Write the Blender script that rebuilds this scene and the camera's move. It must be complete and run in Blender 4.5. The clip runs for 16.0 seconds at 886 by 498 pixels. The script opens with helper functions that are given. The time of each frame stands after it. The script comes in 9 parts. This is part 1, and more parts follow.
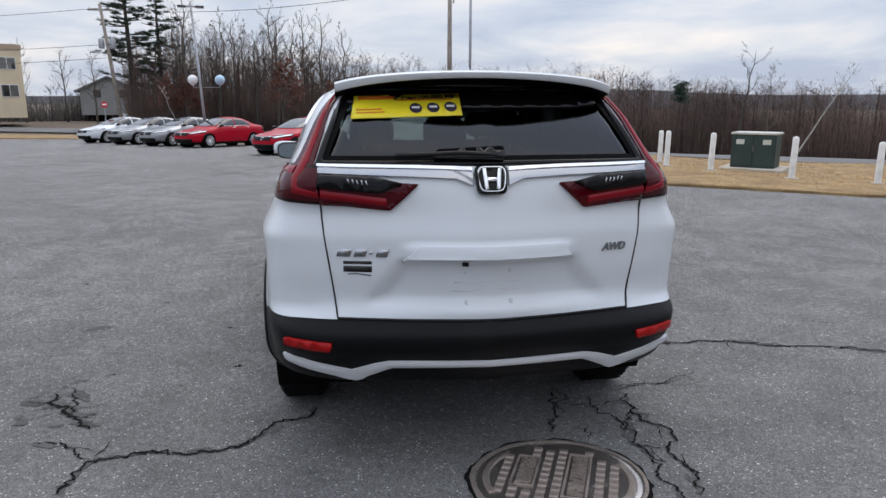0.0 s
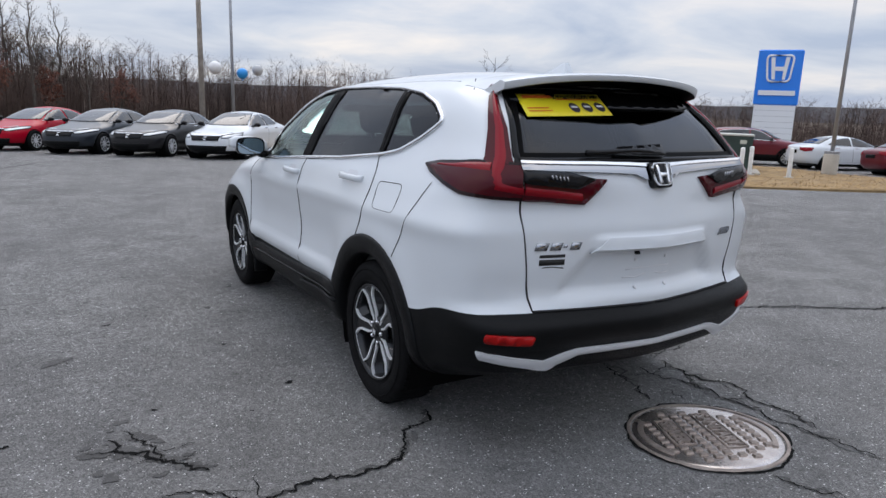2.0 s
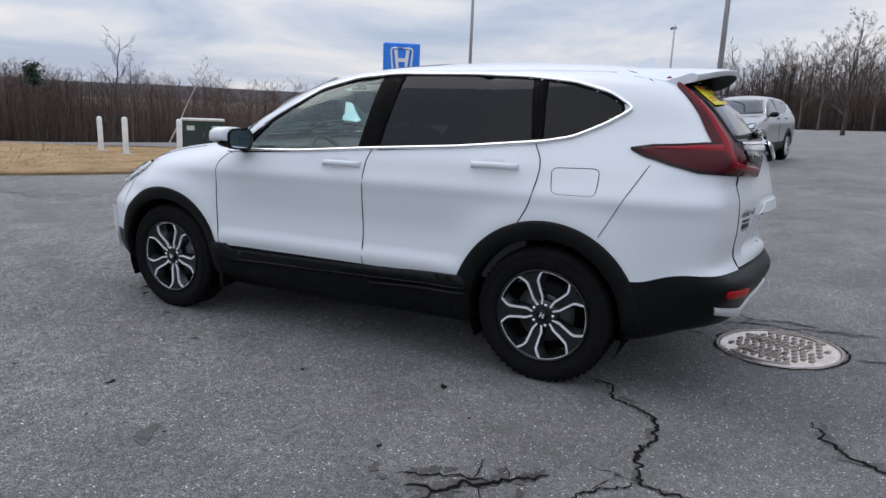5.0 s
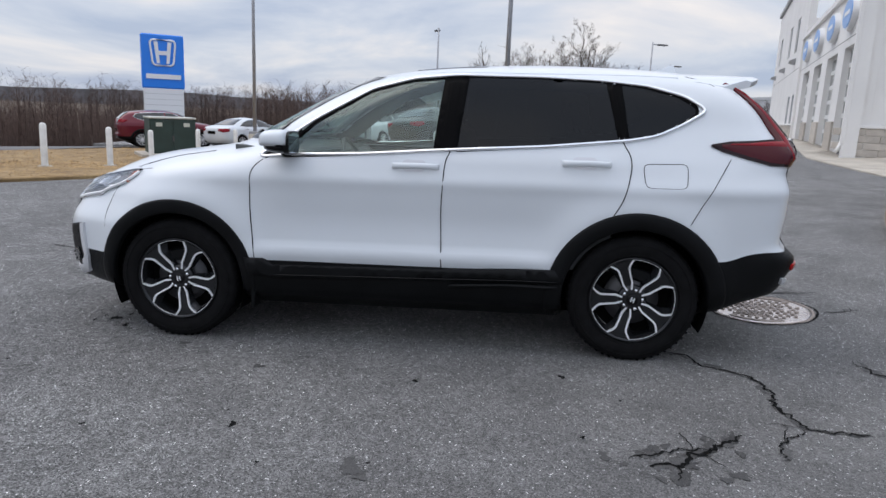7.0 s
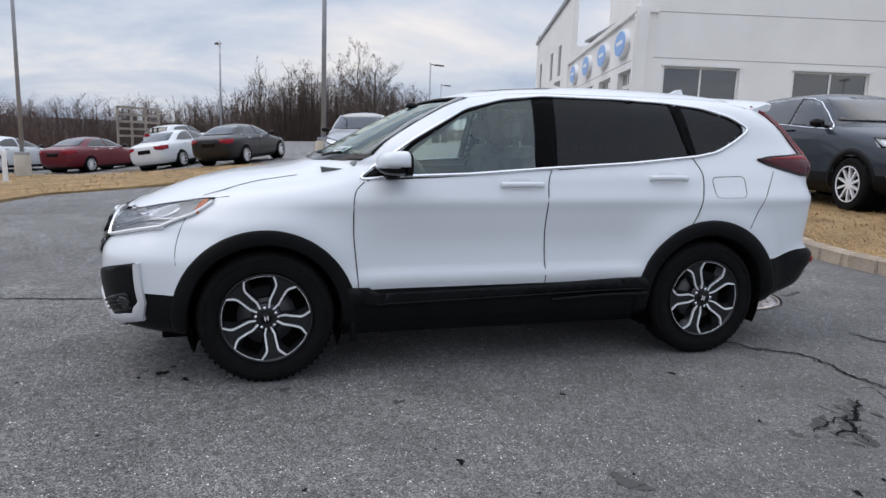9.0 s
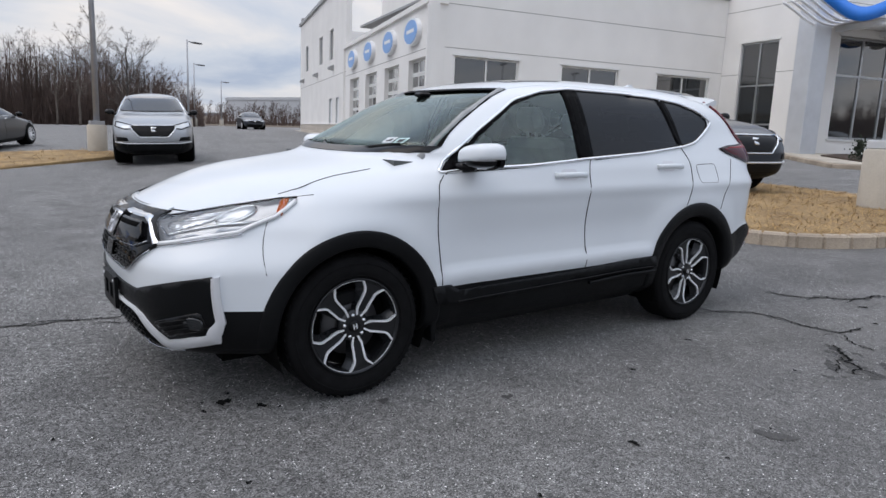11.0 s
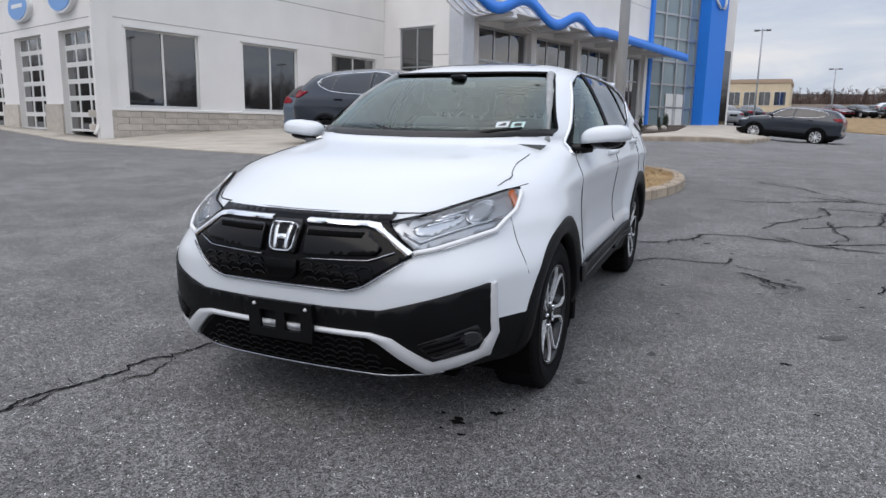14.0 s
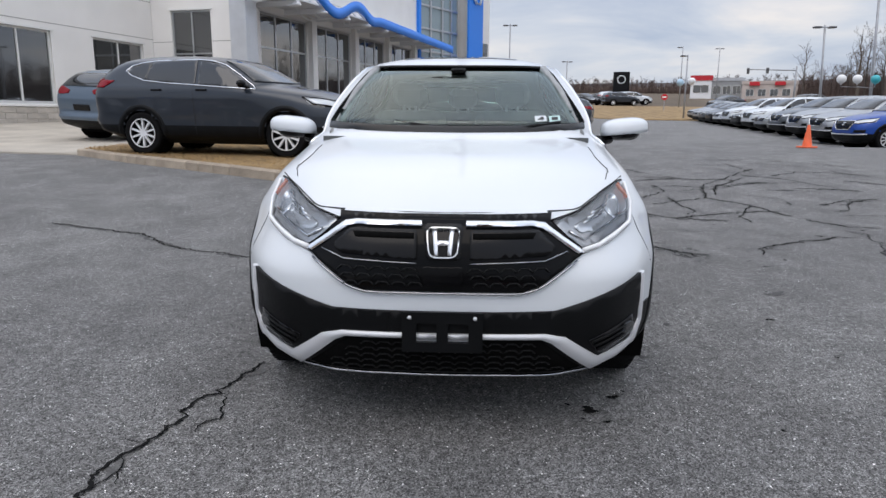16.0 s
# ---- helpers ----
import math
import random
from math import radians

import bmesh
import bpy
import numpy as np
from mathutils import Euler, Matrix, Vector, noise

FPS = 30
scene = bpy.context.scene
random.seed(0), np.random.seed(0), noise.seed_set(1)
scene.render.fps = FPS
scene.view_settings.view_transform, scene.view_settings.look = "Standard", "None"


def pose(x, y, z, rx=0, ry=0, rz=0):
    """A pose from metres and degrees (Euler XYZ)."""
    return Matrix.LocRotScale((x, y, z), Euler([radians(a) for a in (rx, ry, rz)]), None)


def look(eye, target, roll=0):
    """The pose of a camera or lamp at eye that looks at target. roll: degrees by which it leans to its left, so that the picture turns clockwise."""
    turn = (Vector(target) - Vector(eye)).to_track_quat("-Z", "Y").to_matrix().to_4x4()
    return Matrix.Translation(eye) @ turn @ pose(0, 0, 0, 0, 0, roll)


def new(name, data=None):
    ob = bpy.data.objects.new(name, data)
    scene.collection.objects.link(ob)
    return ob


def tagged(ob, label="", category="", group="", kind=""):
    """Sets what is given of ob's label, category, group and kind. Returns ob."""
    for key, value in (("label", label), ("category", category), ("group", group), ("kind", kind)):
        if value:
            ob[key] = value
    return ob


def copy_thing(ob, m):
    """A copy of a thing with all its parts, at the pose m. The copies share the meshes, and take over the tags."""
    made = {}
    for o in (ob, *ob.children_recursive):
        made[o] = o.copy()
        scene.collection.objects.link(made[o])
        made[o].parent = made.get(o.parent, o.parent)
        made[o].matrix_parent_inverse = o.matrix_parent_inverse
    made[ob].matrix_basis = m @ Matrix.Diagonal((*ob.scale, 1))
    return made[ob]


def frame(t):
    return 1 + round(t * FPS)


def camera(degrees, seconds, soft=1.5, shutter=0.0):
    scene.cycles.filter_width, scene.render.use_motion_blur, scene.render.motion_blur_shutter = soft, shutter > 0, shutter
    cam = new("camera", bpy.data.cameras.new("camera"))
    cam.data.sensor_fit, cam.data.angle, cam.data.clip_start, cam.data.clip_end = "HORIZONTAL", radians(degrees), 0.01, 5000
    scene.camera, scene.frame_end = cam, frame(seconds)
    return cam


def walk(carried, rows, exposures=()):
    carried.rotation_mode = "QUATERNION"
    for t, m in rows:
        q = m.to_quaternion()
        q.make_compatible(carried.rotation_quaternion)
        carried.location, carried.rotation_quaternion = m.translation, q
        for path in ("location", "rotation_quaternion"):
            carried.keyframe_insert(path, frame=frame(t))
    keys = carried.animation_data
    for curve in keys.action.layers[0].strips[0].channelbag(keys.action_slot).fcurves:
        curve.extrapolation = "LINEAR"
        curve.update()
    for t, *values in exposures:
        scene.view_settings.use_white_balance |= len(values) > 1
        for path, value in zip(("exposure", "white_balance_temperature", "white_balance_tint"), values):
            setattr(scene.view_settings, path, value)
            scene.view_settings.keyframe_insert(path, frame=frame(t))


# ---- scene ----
cam = camera(66.9, 16.0)
PATH = [
    (0, (-0.541, -4.776, 1.536), (-0.269, -2.841, 1.111), 0.16),
    (0.5, (-0.957, -4.698, 1.537), (-0.510, -2.797, 1.109), 0.46),
    (1, (-1.402, -4.632, 1.544), (-0.774, -2.783, 1.112), 1.06),
    (1.5, (-1.791, -4.424, 1.526), (-0.976, -2.648, 1.099), 1.67),
    (2, (-2.249, -4.249, 1.510), (-1.249, -2.569, 1.089), 1.97),
    (2.5, (-2.637, -4.010, 1.477), (-1.462, -2.445, 1.066), 2.17),
    (3, (-3.003, -3.711, 1.475), (-1.671, -2.274, 1.072), 2.26),
    (3.5, (-3.343, -3.400, 1.477), (-1.877, -2.099, 1.078), 2.34),
    (4, (-3.581, -3.043, 1.461), (-2.007, -1.876, 1.058), 2.30),
    (4.2, (-3.683, -2.907, 1.455), (-2.070, -1.796, 1.050), 2.32),
    (6.3, (-4.508, -1.233, 1.369), (-2.599, -0.808, 0.950), 2.30),
    (6.5, (-4.530, -1.055, 1.378), (-2.606, -0.699, 0.965), 2.30),
    (7, (-4.623, -0.596, 1.366), (-2.671, -0.412, 0.970), 2.42),
    (7.5, (-4.647, -0.125, 1.341), (-2.683, -0.111, 0.964), 2.42),
    (8, (-4.624, 0.360, 1.339), (-2.661, 0.212, 0.984), 2.31),
    (8.2, (-4.623, 0.566, 1.330), (-2.665, 0.351, 0.983), 2.31),
    (10.3, (-4.005, 2.293, 1.297), (-2.262, 1.369, 0.973), 2.19),
    (10.5, (-3.928, 2.448, 1.286), (-2.221, 1.459, 0.958), 2.37),
    (11, (-3.720, 2.841, 1.286), (-2.114, 1.699, 0.945), 2.41),
    (11.5, (-3.440, 3.184, 1.264), (-1.948, 1.901, 0.906), 2.45),
    (12, (-3.146, 3.527, 1.256), (-1.779, 2.115, 0.883), 2.48),
    (12.5, (-2.799, 3.800, 1.225), (-1.566, 2.272, 0.847), 2.31),
    (13, (-2.417, 4.035, 1.236), (-1.326, 2.402, 0.859), 2.02),
    (13.5, (-2.045, 4.283, 1.248), (-1.106, 2.556, 0.877), 1.64),
    (14, (-1.639, 4.445, 1.234), (-0.866, 2.637, 0.866), 1.04),
    (14.5, (-1.228, 4.605, 1.229), (-0.637, 2.732, 0.853), 0.74),
    (15, (-0.840, 4.685, 1.219), (-0.430, 2.766, 0.832), 0.44),
    (15.5, (-0.463, 4.677, 1.239), (-0.229, 2.730, 0.845), 0.33),
    (16, (-0.121, 4.729, 1.249), (-0.025, 2.770, 0.858), 0.36),
]
walk(cam, [(t, look(eye, target, roll)) for t, eye, target, roll in PATH], ((0.0, 0.71, 6850, 12), (2.0, 0.65, 6800, 12), (3.5, 0.59, 6760, 12), (8.0, 0.63, 6760, 12), (11.0, 0.60, 6850, 12), (13.5, 0.62, 6880, 12), (16.0, 0.62, 6900, 12)))

# ---- sky and sun ----
SUN_AZ, SUN_EL = radians(15), radians(60)   # from north to east, and above the horizon
world = bpy.data.worlds.new("overcast afternoon")
scene.world = world
world.use_nodes = True
wn, wl = world.node_tree.nodes, world.node_tree.links
sky = wn.new("ShaderNodeTexSky")
sky.sky_type = "NISHITA"
sky.sun_disc = False
sky.sun_elevation, sky.sun_rotation = SUN_EL, SUN_AZ
sky.air_density, sky.dust_density = 1.0, 2.0
tcw = wn.new("ShaderNodeTexCoord")
sep = wn.new("ShaderNodeSeparateXYZ")
wl.new(tcw.outputs["Generated"], sep.inputs["Vector"])
# clouds lie in flat layers: the direction is flattened towards the horizon
lift = wn.new("ShaderNodeMath")
lift.operation = "ADD"
lift.inputs[1].default_value = 0.16
wl.new(sep.outputs["Z"], lift.inputs[0])
flatx = wn.new("ShaderNodeMath")
flatx.operation = "DIVIDE"
wl.new(sep.outputs["X"], flatx.inputs[0])
wl.new(lift.outputs[0], flatx.inputs[1])
flaty = wn.new("ShaderNodeMath")
flaty.operation = "DIVIDE"
wl.new(sep.outputs["Y"], flaty.inputs[0])
wl.new(lift.outputs[0], flaty.inputs[1])
comb = wn.new("ShaderNodeCombineXYZ")
wl.new(flatx.outputs[0], comb.inputs["X"])
wl.new(flaty.outputs[0], comb.inputs["Y"])
cloud = wn.new("ShaderNodeTexNoise")
cloud.inputs["Scale"].default_value = 0.85
cloud.inputs["Detail"].default_value = 7
cloud.inputs["Roughness"].default_value = 0.55
cloud.inputs["Distortion"].default_value = 0.4
wl.new(comb.outputs["Vector"], cloud.inputs["Vector"])
cover = wn.new("ShaderNodeValToRGB")
cover.color_ramp.elements[0].position, cover.color_ramp.elements[0].color = 0.36, (0.40, 0.49, 0.66, 1)
cover.color_ramp.elements[1].position, cover.color_ramp.elements[1].color = 0.72, (0.88, 0.86, 0.86, 1)
mid = cover.color_ramp.elements.new(0.52)
mid.color = (0.58, 0.65, 0.77, 1)
wl.new(cloud.outputs["Fac"], cover.inputs["Fac"])
over = wn.new("ShaderNodeMix")
over.data_type = "RGBA"
over.inputs["Factor"].default_value = 0.86
skyscale = wn.new("ShaderNodeVectorMath")
skyscale.operation = "SCALE"
skyscale.inputs["Scale"].default_value = 0.10
wl.new(sky.outputs["Color"], skyscale.inputs[0])
wl.new(skyscale.outputs["Vector"], over.inputs["A"])
wl.new(cover.outputs["Color"], over.inputs["B"])
# an overcast sky is two to three times as bright overhead as at the horizon
rise = wn.new("ShaderNodeMapRange")
rise.interpolation_type = "SMOOTHSTEP"
rise.inputs["From Min"].default_value, rise.inputs["From Max"].default_value = 0.12, 0.75
rise.inputs["To Min"].default_value, rise.inputs["To Max"].default_value = 0.72, 1.36
wl.new(sep.outputs["Z"], rise.inputs["Value"])
dome = wn.new("ShaderNodeVectorMath")
dome.operation = "SCALE"
wl.new(over.outputs["Result"], dome.inputs[0])
wl.new(rise.outputs["Result"], dome.inputs["Scale"])
wl.new(dome.outputs["Vector"], wn["Background"].inputs["Color"])
wn["Background"].inputs["Strength"].default_value = 1.0
sun = new("sun", bpy.data.lights.new("sun", "SUN"))
sun.data.energy, sun.data.angle, sun.data.color = 0.6, radians(50), (1.0, 0.94, 0.87)
sun.matrix_world = look((0, 0, 0), (-math.sin(SUN_AZ) * math.cos(SUN_EL), -math.cos(SUN_AZ) * math.cos(SUN_EL), -math.sin(SUN_EL)))

# ---- helpers of this scene ----
from mathutils.bvhtree import BVHTree
from mathutils.geometry import delaunay_2d_cdt


def smooth(a, b, x):
    k = min(1.0, max(0.0, (x - a) / (b - a)))
    return k * k * (3 - 2 * k)


def lerp_table(table, x):
    """Monotone smooth interpolation in a short table of (x, value)."""
    xs = [p[0] for p in table]
    ys = [p[1] for p in table]
    if x <= xs[0]:
        return ys[0]
    if x >= xs[-1]:
        return ys[-1]
    i = max(k for k in range(len(xs) - 1) if xs[k] <= x)
    h = xs[i + 1] - xs[i]
    t = (x - xs[i]) / h
    d = [(ys[k + 1] - ys[k]) / (xs[k + 1] - xs[k]) for k in range(len(xs) - 1)]

    def slope(k):
        if k == 0:
            return d[0]
        if k == len(xs) - 1:
            return d[-1]
        return 0.0 if d[k - 1] * d[k] <= 0 else 2 * d[k - 1] * d[k] / (d[k - 1] + d[k])
    m0, m1 = slope(i), slope(i + 1)
    return (2 * t**3 - 3 * t**2 + 1) * ys[i] + (t**3 - 2 * t**2 + t) * h * m0 + (-2 * t**3 + 3 * t**2) * ys[i + 1] + (t**3 - t**2) * h * m1


class Shape:
    """Vertices and faces of one mesh in the making."""

    def __init__(self):
        self.v, self.f, self.flat = [], [], set()

    def add(self, verts, faces, flat=False):
        n = len(self.v)
        self.v += [tuple(p) for p in verts]
        for f in faces:
            if flat:
                self.flat.add(len(self.f))
            self.f.append(tuple(i + n for i in f))
        return self

    def box(self, x0, x1, y0, y1, z0, z1, bevel=0.0, m=None):
        if bevel <= 0:
            vs = [(x, y, z) for x in (x0, x1) for y in (y0, y1) for z in (z0, z1)]
            fs = [(0, 1, 3, 2), (4, 6, 7, 5), (0, 4, 5, 1), (2, 3, 7, 6), (0, 2, 6, 4), (1, 5, 7, 3)]
        else:
            b = bevel
            vs, fs = [], []
            rings = []
            for z, k in ((z0, b), (z0 + b, 0), (z1 - b, 0), (z1, b)):
                ring = []
                for x, y in ((x0 + b + k * 0.4, y0 + k), (x1 - b - k * 0.4, y0 + k), (x1 - k, y0 + b + k * 0.4), (x1 - k, y1 - b - k * 0.4),
                             (x1 - b - k * 0.4, y1 - k), (x0 + b + k * 0.4, y1 - k), (x0 + k, y1 - b - k * 0.4), (x0 + k, y0 + b + k * 0.4)):
                    ring.append(len(vs))
                    vs.append((x, y, z))
                rings.append(ring)
            for a, c in zip(rings, rings[1:]):
                fs += [(a[i], a[(i + 1) % 8], c[(i + 1) % 8], c[i]) for i in range(8)]
            fs += [tuple(reversed(rings[0])), tuple(rings[-1])]
        if m is not None:
            vs = [m @ Vector(p) for p in vs]
        return self.add(vs, fs, True)

    def prism(self, poly, lo, hi, axis=2):
        """A polygon drawn in the two other axes, given thickness along axis."""
        def at(p, h):
            q = [p[0], p[1]]
            q.insert(axis, h)
            return tuple(q)
        n = len(poly)
        vs = [at(p, lo) for p in poly] + [at(p, hi) for p in poly]
        fs = [(i, (i + 1) % n, n + (i + 1) % n, n + i) for i in range(n)] + [tuple(reversed(range(n))), tuple(range(n, 2 * n))]
        return self.add(vs, fs, True)

    def tube(self, path, radius, sides=8, closed=False, cap=True):
        """A round bar along a path; radius a number or one for each point."""
        path = [Vector(p) for p in path]
        n = len(path)
        rad = radius if isinstance(radius, (list, tuple)) else [radius] * n
        ref = None
        vs = []
        for i, p in enumerate(path):
            a = path[(i - 1) % n] if closed or i else p
            b = path[(i + 1) % n] if closed or i < n - 1 else p
            d = (b - a)
            d = d.normalized() if d.length > 1e-9 else Vector((0, 0, 1))
            if ref is None:
                ref = Vector((0, 0, 1)) if abs(d.z) < 0.9 else Vector((1, 0, 0))
            u = d.cross(ref)
            u = u.normalized() if u.length > 1e-6 else d.orthogonal().normalized()
            w = d.cross(u)
            for k in range(sides):
                t = 2 * math.pi * k / sides
                vs.append(p + (u * math.cos(t) + w * math.sin(t)) * rad[i])
        fs = []
        for i in range(n if closed else n - 1):
            for k in range(sides):
                j, k2 = (i + 1) % n, (k + 1) % sides
                fs.append((i * sides + k, j * sides + k, j * sides + k2, i * sides + k2))
        if cap and not closed:
            fs += [tuple(range(sides)), tuple(reversed(range((n - 1) * sides, n * sides)))]
        return self.add(vs, fs)

    def lathe(self, profile, sides=24, axis="z", center=(0, 0, 0), closed=False):
        """Profile of (radius, height) turned about an axis."""
        vs, fs = [], []
        c = Vector(center)
        for r, h in profile:
            for k in range(sides):
                t = 2 * math.pi * k / sides
                a, b = r * math.cos(t), r * math.sin(t)
                vs.append(c + Vector({"z": (a, b, h), "x": (h, a, b), "y": (b, h, a)}[axis]))
        n = len(profile)
        for i in range(n if closed else n - 1):
            j = (i + 1) % n
            for k in range(sides):
                k2 = (k + 1) % sides
                fs.append((i * sides + k, i * sides + k2, j * sides + k2, j * sides + k))
        return self.add(vs, fs)

    def ball(self, c, rx, ry, rz, n=10, m=14):
        prof = [(math.sin(math.pi * i / n), -math.cos(math.pi * i / n)) for i in range(n + 1)]
        vs, fs = [], []
        for r, h in prof:
            for k in range(m):
                t = 2 * math.pi * k / m
                vs.append((c[0] + rx * r * math.cos(t), c[1] + ry * r * math.sin(t), c[2] + rz * h))
        for i in range(n):
            for k in range(m):
                fs.append((i * m + k, i * m + (k + 1) % m, (i + 1) * m + (k + 1) % m, (i + 1) * m + k))
        return self.add(vs, fs)

    def mesh(self, name, mats, soft=True):
        me = bpy.data.meshes.new(name)
        me.from_pydata(self.v, [], self.f)
        if soft:
            me.polygons.foreach_set("use_smooth", [i not in self.flat for i in range(len(self.f))])
        for m in (mats if isinstance(mats, (list, tuple)) else [mats]):
            me.materials.append(m)
        me.validate()
        me.update()
        return me


def tidy(me, angle=None):
    """Merge doubles and turn faces outward."""
    bm = bmesh.new()
    bm.from_mesh(me)
    bmesh.ops.remove_doubles(bm, verts=bm.verts, dist=1e-5)
    bmesh.ops.recalc_face_normals(bm, faces=bm.faces)
    bm.to_mesh(me)
    bm.free()
    if angle:
        me.set_sharp_from_angle(angle=radians(angle))
    return me


def part(name, shape, material, parent=None, label="", angle=None, fix=True, soft=True):
    """One mesh object under a thing or a part."""
    me = shape.mesh(name, material, soft) if isinstance(shape, Shape) else shape
    if fix:
        tidy(me, angle)
    ob = new(name, me)
    if parent is not None:
        ob.parent = parent
    if label:
        ob["label"] = label
    return ob


def thing(name, label, category, group="", kind="", m=None):
    ob = new(name)
    ob.empty_display_size = 0.2
    if m is not None:
        ob.matrix_world = m
        ob.matrix_basis = m
    return tagged(ob, label, category, group, kind)


# ---- lie of the land ----
def land(x, y):
    """Height of the paving: it falls gently along the car, rises to the building and dips by the verge."""
    yy = min(max(y, -45.0), 38.0)
    u = -y + 0.35 * x
    z = -0.0192 * yy + 0.3 * smooth(1.5, 7, u) + 0.12 * smooth(9, 19, u)
    z -= 0.42 * smooth(7, 17, x) * smooth(2, 10, y)
    z += 0.18 * smooth(14, 20, u) * smooth(4, 12, x)
    z -= 0.42 * smooth(0, -5, x) * smooth(-12, -18, y)
    return z + 0.045 * max(0.0, -45.0 - y)


# ---- materials ----
def material(name, color, rough=0.6, metal=0.0, **more):
    """A Principled material; returns it with its tree and shader node for further wiring."""
    mat = bpy.data.materials.new(name)
    mat.use_nodes = True
    nt = mat.node_tree
    b = nt.nodes["Principled BSDF"]
    b.inputs["Base Color"].default_value = (*color, 1)
    b.inputs["Roughness"].default_value = rough
    b.inputs["Metallic"].default_value = metal
    for key, value in more.items():
        b.inputs[key.replace("_", " ")].default_value = value
    return mat


def wire(mat, color=None, scale=8.0, spread=0.25, fine=0.0, fine_scale=120.0, bump=0.0, bump_scale=60.0, rough_spread=0.0, coords="Object", per_piece=0.0):
    """Variation at two scales, and relief, on a material's own colour."""
    nt = mat.node_tree
    N, L = nt.nodes, nt.links
    b = N["Principled BSDF"]
    base = b.inputs["Base Color"].default_value[:]
    tc = N.new("ShaderNodeTexCoord")
    big = N.new("ShaderNodeTexNoise")
    big.inputs["Scale"].default_value = scale
    big.inputs["Detail"].default_value = 5
    L.new(tc.outputs[coords], big.inputs["Vector"])
    ramp = N.new("ShaderNodeValToRGB")
    ramp.color_ramp.elements[0].position, ramp.color_ramp.elements[1].position = 0.3, 0.7
    ramp.color_ramp.elements[0].color = (*[c * (1 - spread) for c in base[:3]], 1)
    ramp.color_ramp.elements[1].color = (*[min(1, c * (1 + spread)) for c in base[:3]], 1)
    if color:
        ramp.color_ramp.elements[1].color = (*color, 1)
    L.new(big.outputs["Fac"], ramp.inputs["Fac"])
    last = ramp.outputs["Color"]
    if fine:
        f = N.new("ShaderNodeTexNoise")
        f.inputs["Scale"].default_value = fine_scale
        f.inputs["Detail"].default_value = 3
        L.new(tc.outputs[coords], f.inputs["Vector"])
        mr = N.new("ShaderNodeMapRange")
        mr.inputs["From Min"].default_value, mr.inputs["From Max"].default_value = 0.25, 0.75
        mr.inputs["To Min"].default_value, mr.inputs["To Max"].default_value = 1 - fine, 1 + fine
        L.new(f.outputs["Fac"], mr.inputs["Value"])
        mx = N.new("ShaderNodeVectorMath")
        mx.operation = "SCALE"
        L.new(last, mx.inputs[0])
        L.new(mr.outputs["Result"], mx.inputs["Scale"])
        last = mx.outputs["Vector"]
    if per_piece:
        oi = N.new("ShaderNodeObjectInfo")
        mr = N.new("ShaderNodeMapRange")
        mr.inputs["To Min"].default_value, mr.inputs["To Max"].default_value = 1 - per_piece, 1 + per_piece
        L.new(oi.outputs["Random"], mr.inputs["Value"])
        mx = N.new("ShaderNodeVectorMath")
        mx.operation = "SCALE"
        L.new(last, mx.inputs[0])
        L.new(mr.outputs["Result"], mx.inputs["Scale"])
        last = mx.outputs["Vector"]
    L.new(last, b.inputs["Base Color"])
    if rough_spread:
        mr = N.new("ShaderNodeMapRange")
        r = b.inputs["Roughness"].default_value
        mr.inputs["To Min"].default_value, mr.inputs["To Max"].default_value = max(0.02, r - rough_spread), min(1, r + rough_spread)
        L.new(big.outputs["Fac"], mr.inputs["Value"])
        L.new(mr.outputs["Result"], b.inputs["Roughness"])
    if bump:
        bn = N.new("ShaderNodeTexNoise")
        bn.inputs["Scale"].default_value = bump_scale
        bn.inputs["Detail"].default_value = 4
        L.new(tc.outputs[coords], bn.inputs["Vector"])
        bp = N.new("ShaderNodeBump")
        bp.inputs["Strength"].default_value = bump
        bp.inputs["Distance"].default_value = 0.01
        L.new(bn.outputs["Fac"], bp.inputs["Height"])
        L.new(bp.outputs["Normal"], b.inputs["Normal"])
    return mat


def paint(name, color, flake=0.0):
    return material(name, color, 0.35, flake, Specular_IOR_Level=0.25, Coat_Weight=0.7, Coat_Roughness=0.03, Coat_IOR=1.45)


WHITE_PAINT = wire(paint("white pearl paint", (0.665, 0.70, 0.73)), scale=1.2, spread=0.015)
BLACK_PLASTIC = wire(material("black textured plastic", (0.0042, 0.0046, 0.0052), 0.42, Specular_IOR_Level=0.15), scale=6, spread=0.25, bump=0.15, bump_scale=900)
TRIM_BLACK = material("dull black trim", (0.0022, 0.0022, 0.0025), 0.5, Specular_IOR_Level=0.04)
GRILLE_BLACK = material("deep gloss black grille", (0.003, 0.003, 0.0035), 0.10, Specular_IOR_Level=0.12)
GLOSS_BLACK = material("gloss black trim", (0.004, 0.004, 0.0045), 0.14, Specular_IOR_Level=0.22)
CHROME = material("chrome", (0.82, 0.83, 0.85), 0.07, 1.0)
EMBLEM = material("bright badge chrome", (0.86, 0.87, 0.89), 0.24, 0.9)
# chrome darkened so the ground's reflection sits in its colour
GARNISH_MIRRORED = material("tailgate chrome with painted reflection", (0.40, 0.41, 0.43), 0.05, 1.0)
DARK_CHROME = material("dark chrome", (0.35, 0.36, 0.38), 0.12, 1.0)
SATIN = material("satin silver trim", (0.66, 0.67, 0.69), 0.42, 0.3)
RUBBER = wire(material("tyre rubber", (0.006, 0.006, 0.0065), 0.8, Specular_IOR_Level=0.12), scale=20, spread=0.3, bump=0.2, bump_scale=300)
ALLOY = material("machined alloy", (0.90, 0.91, 0.93), 0.34, 0.4)
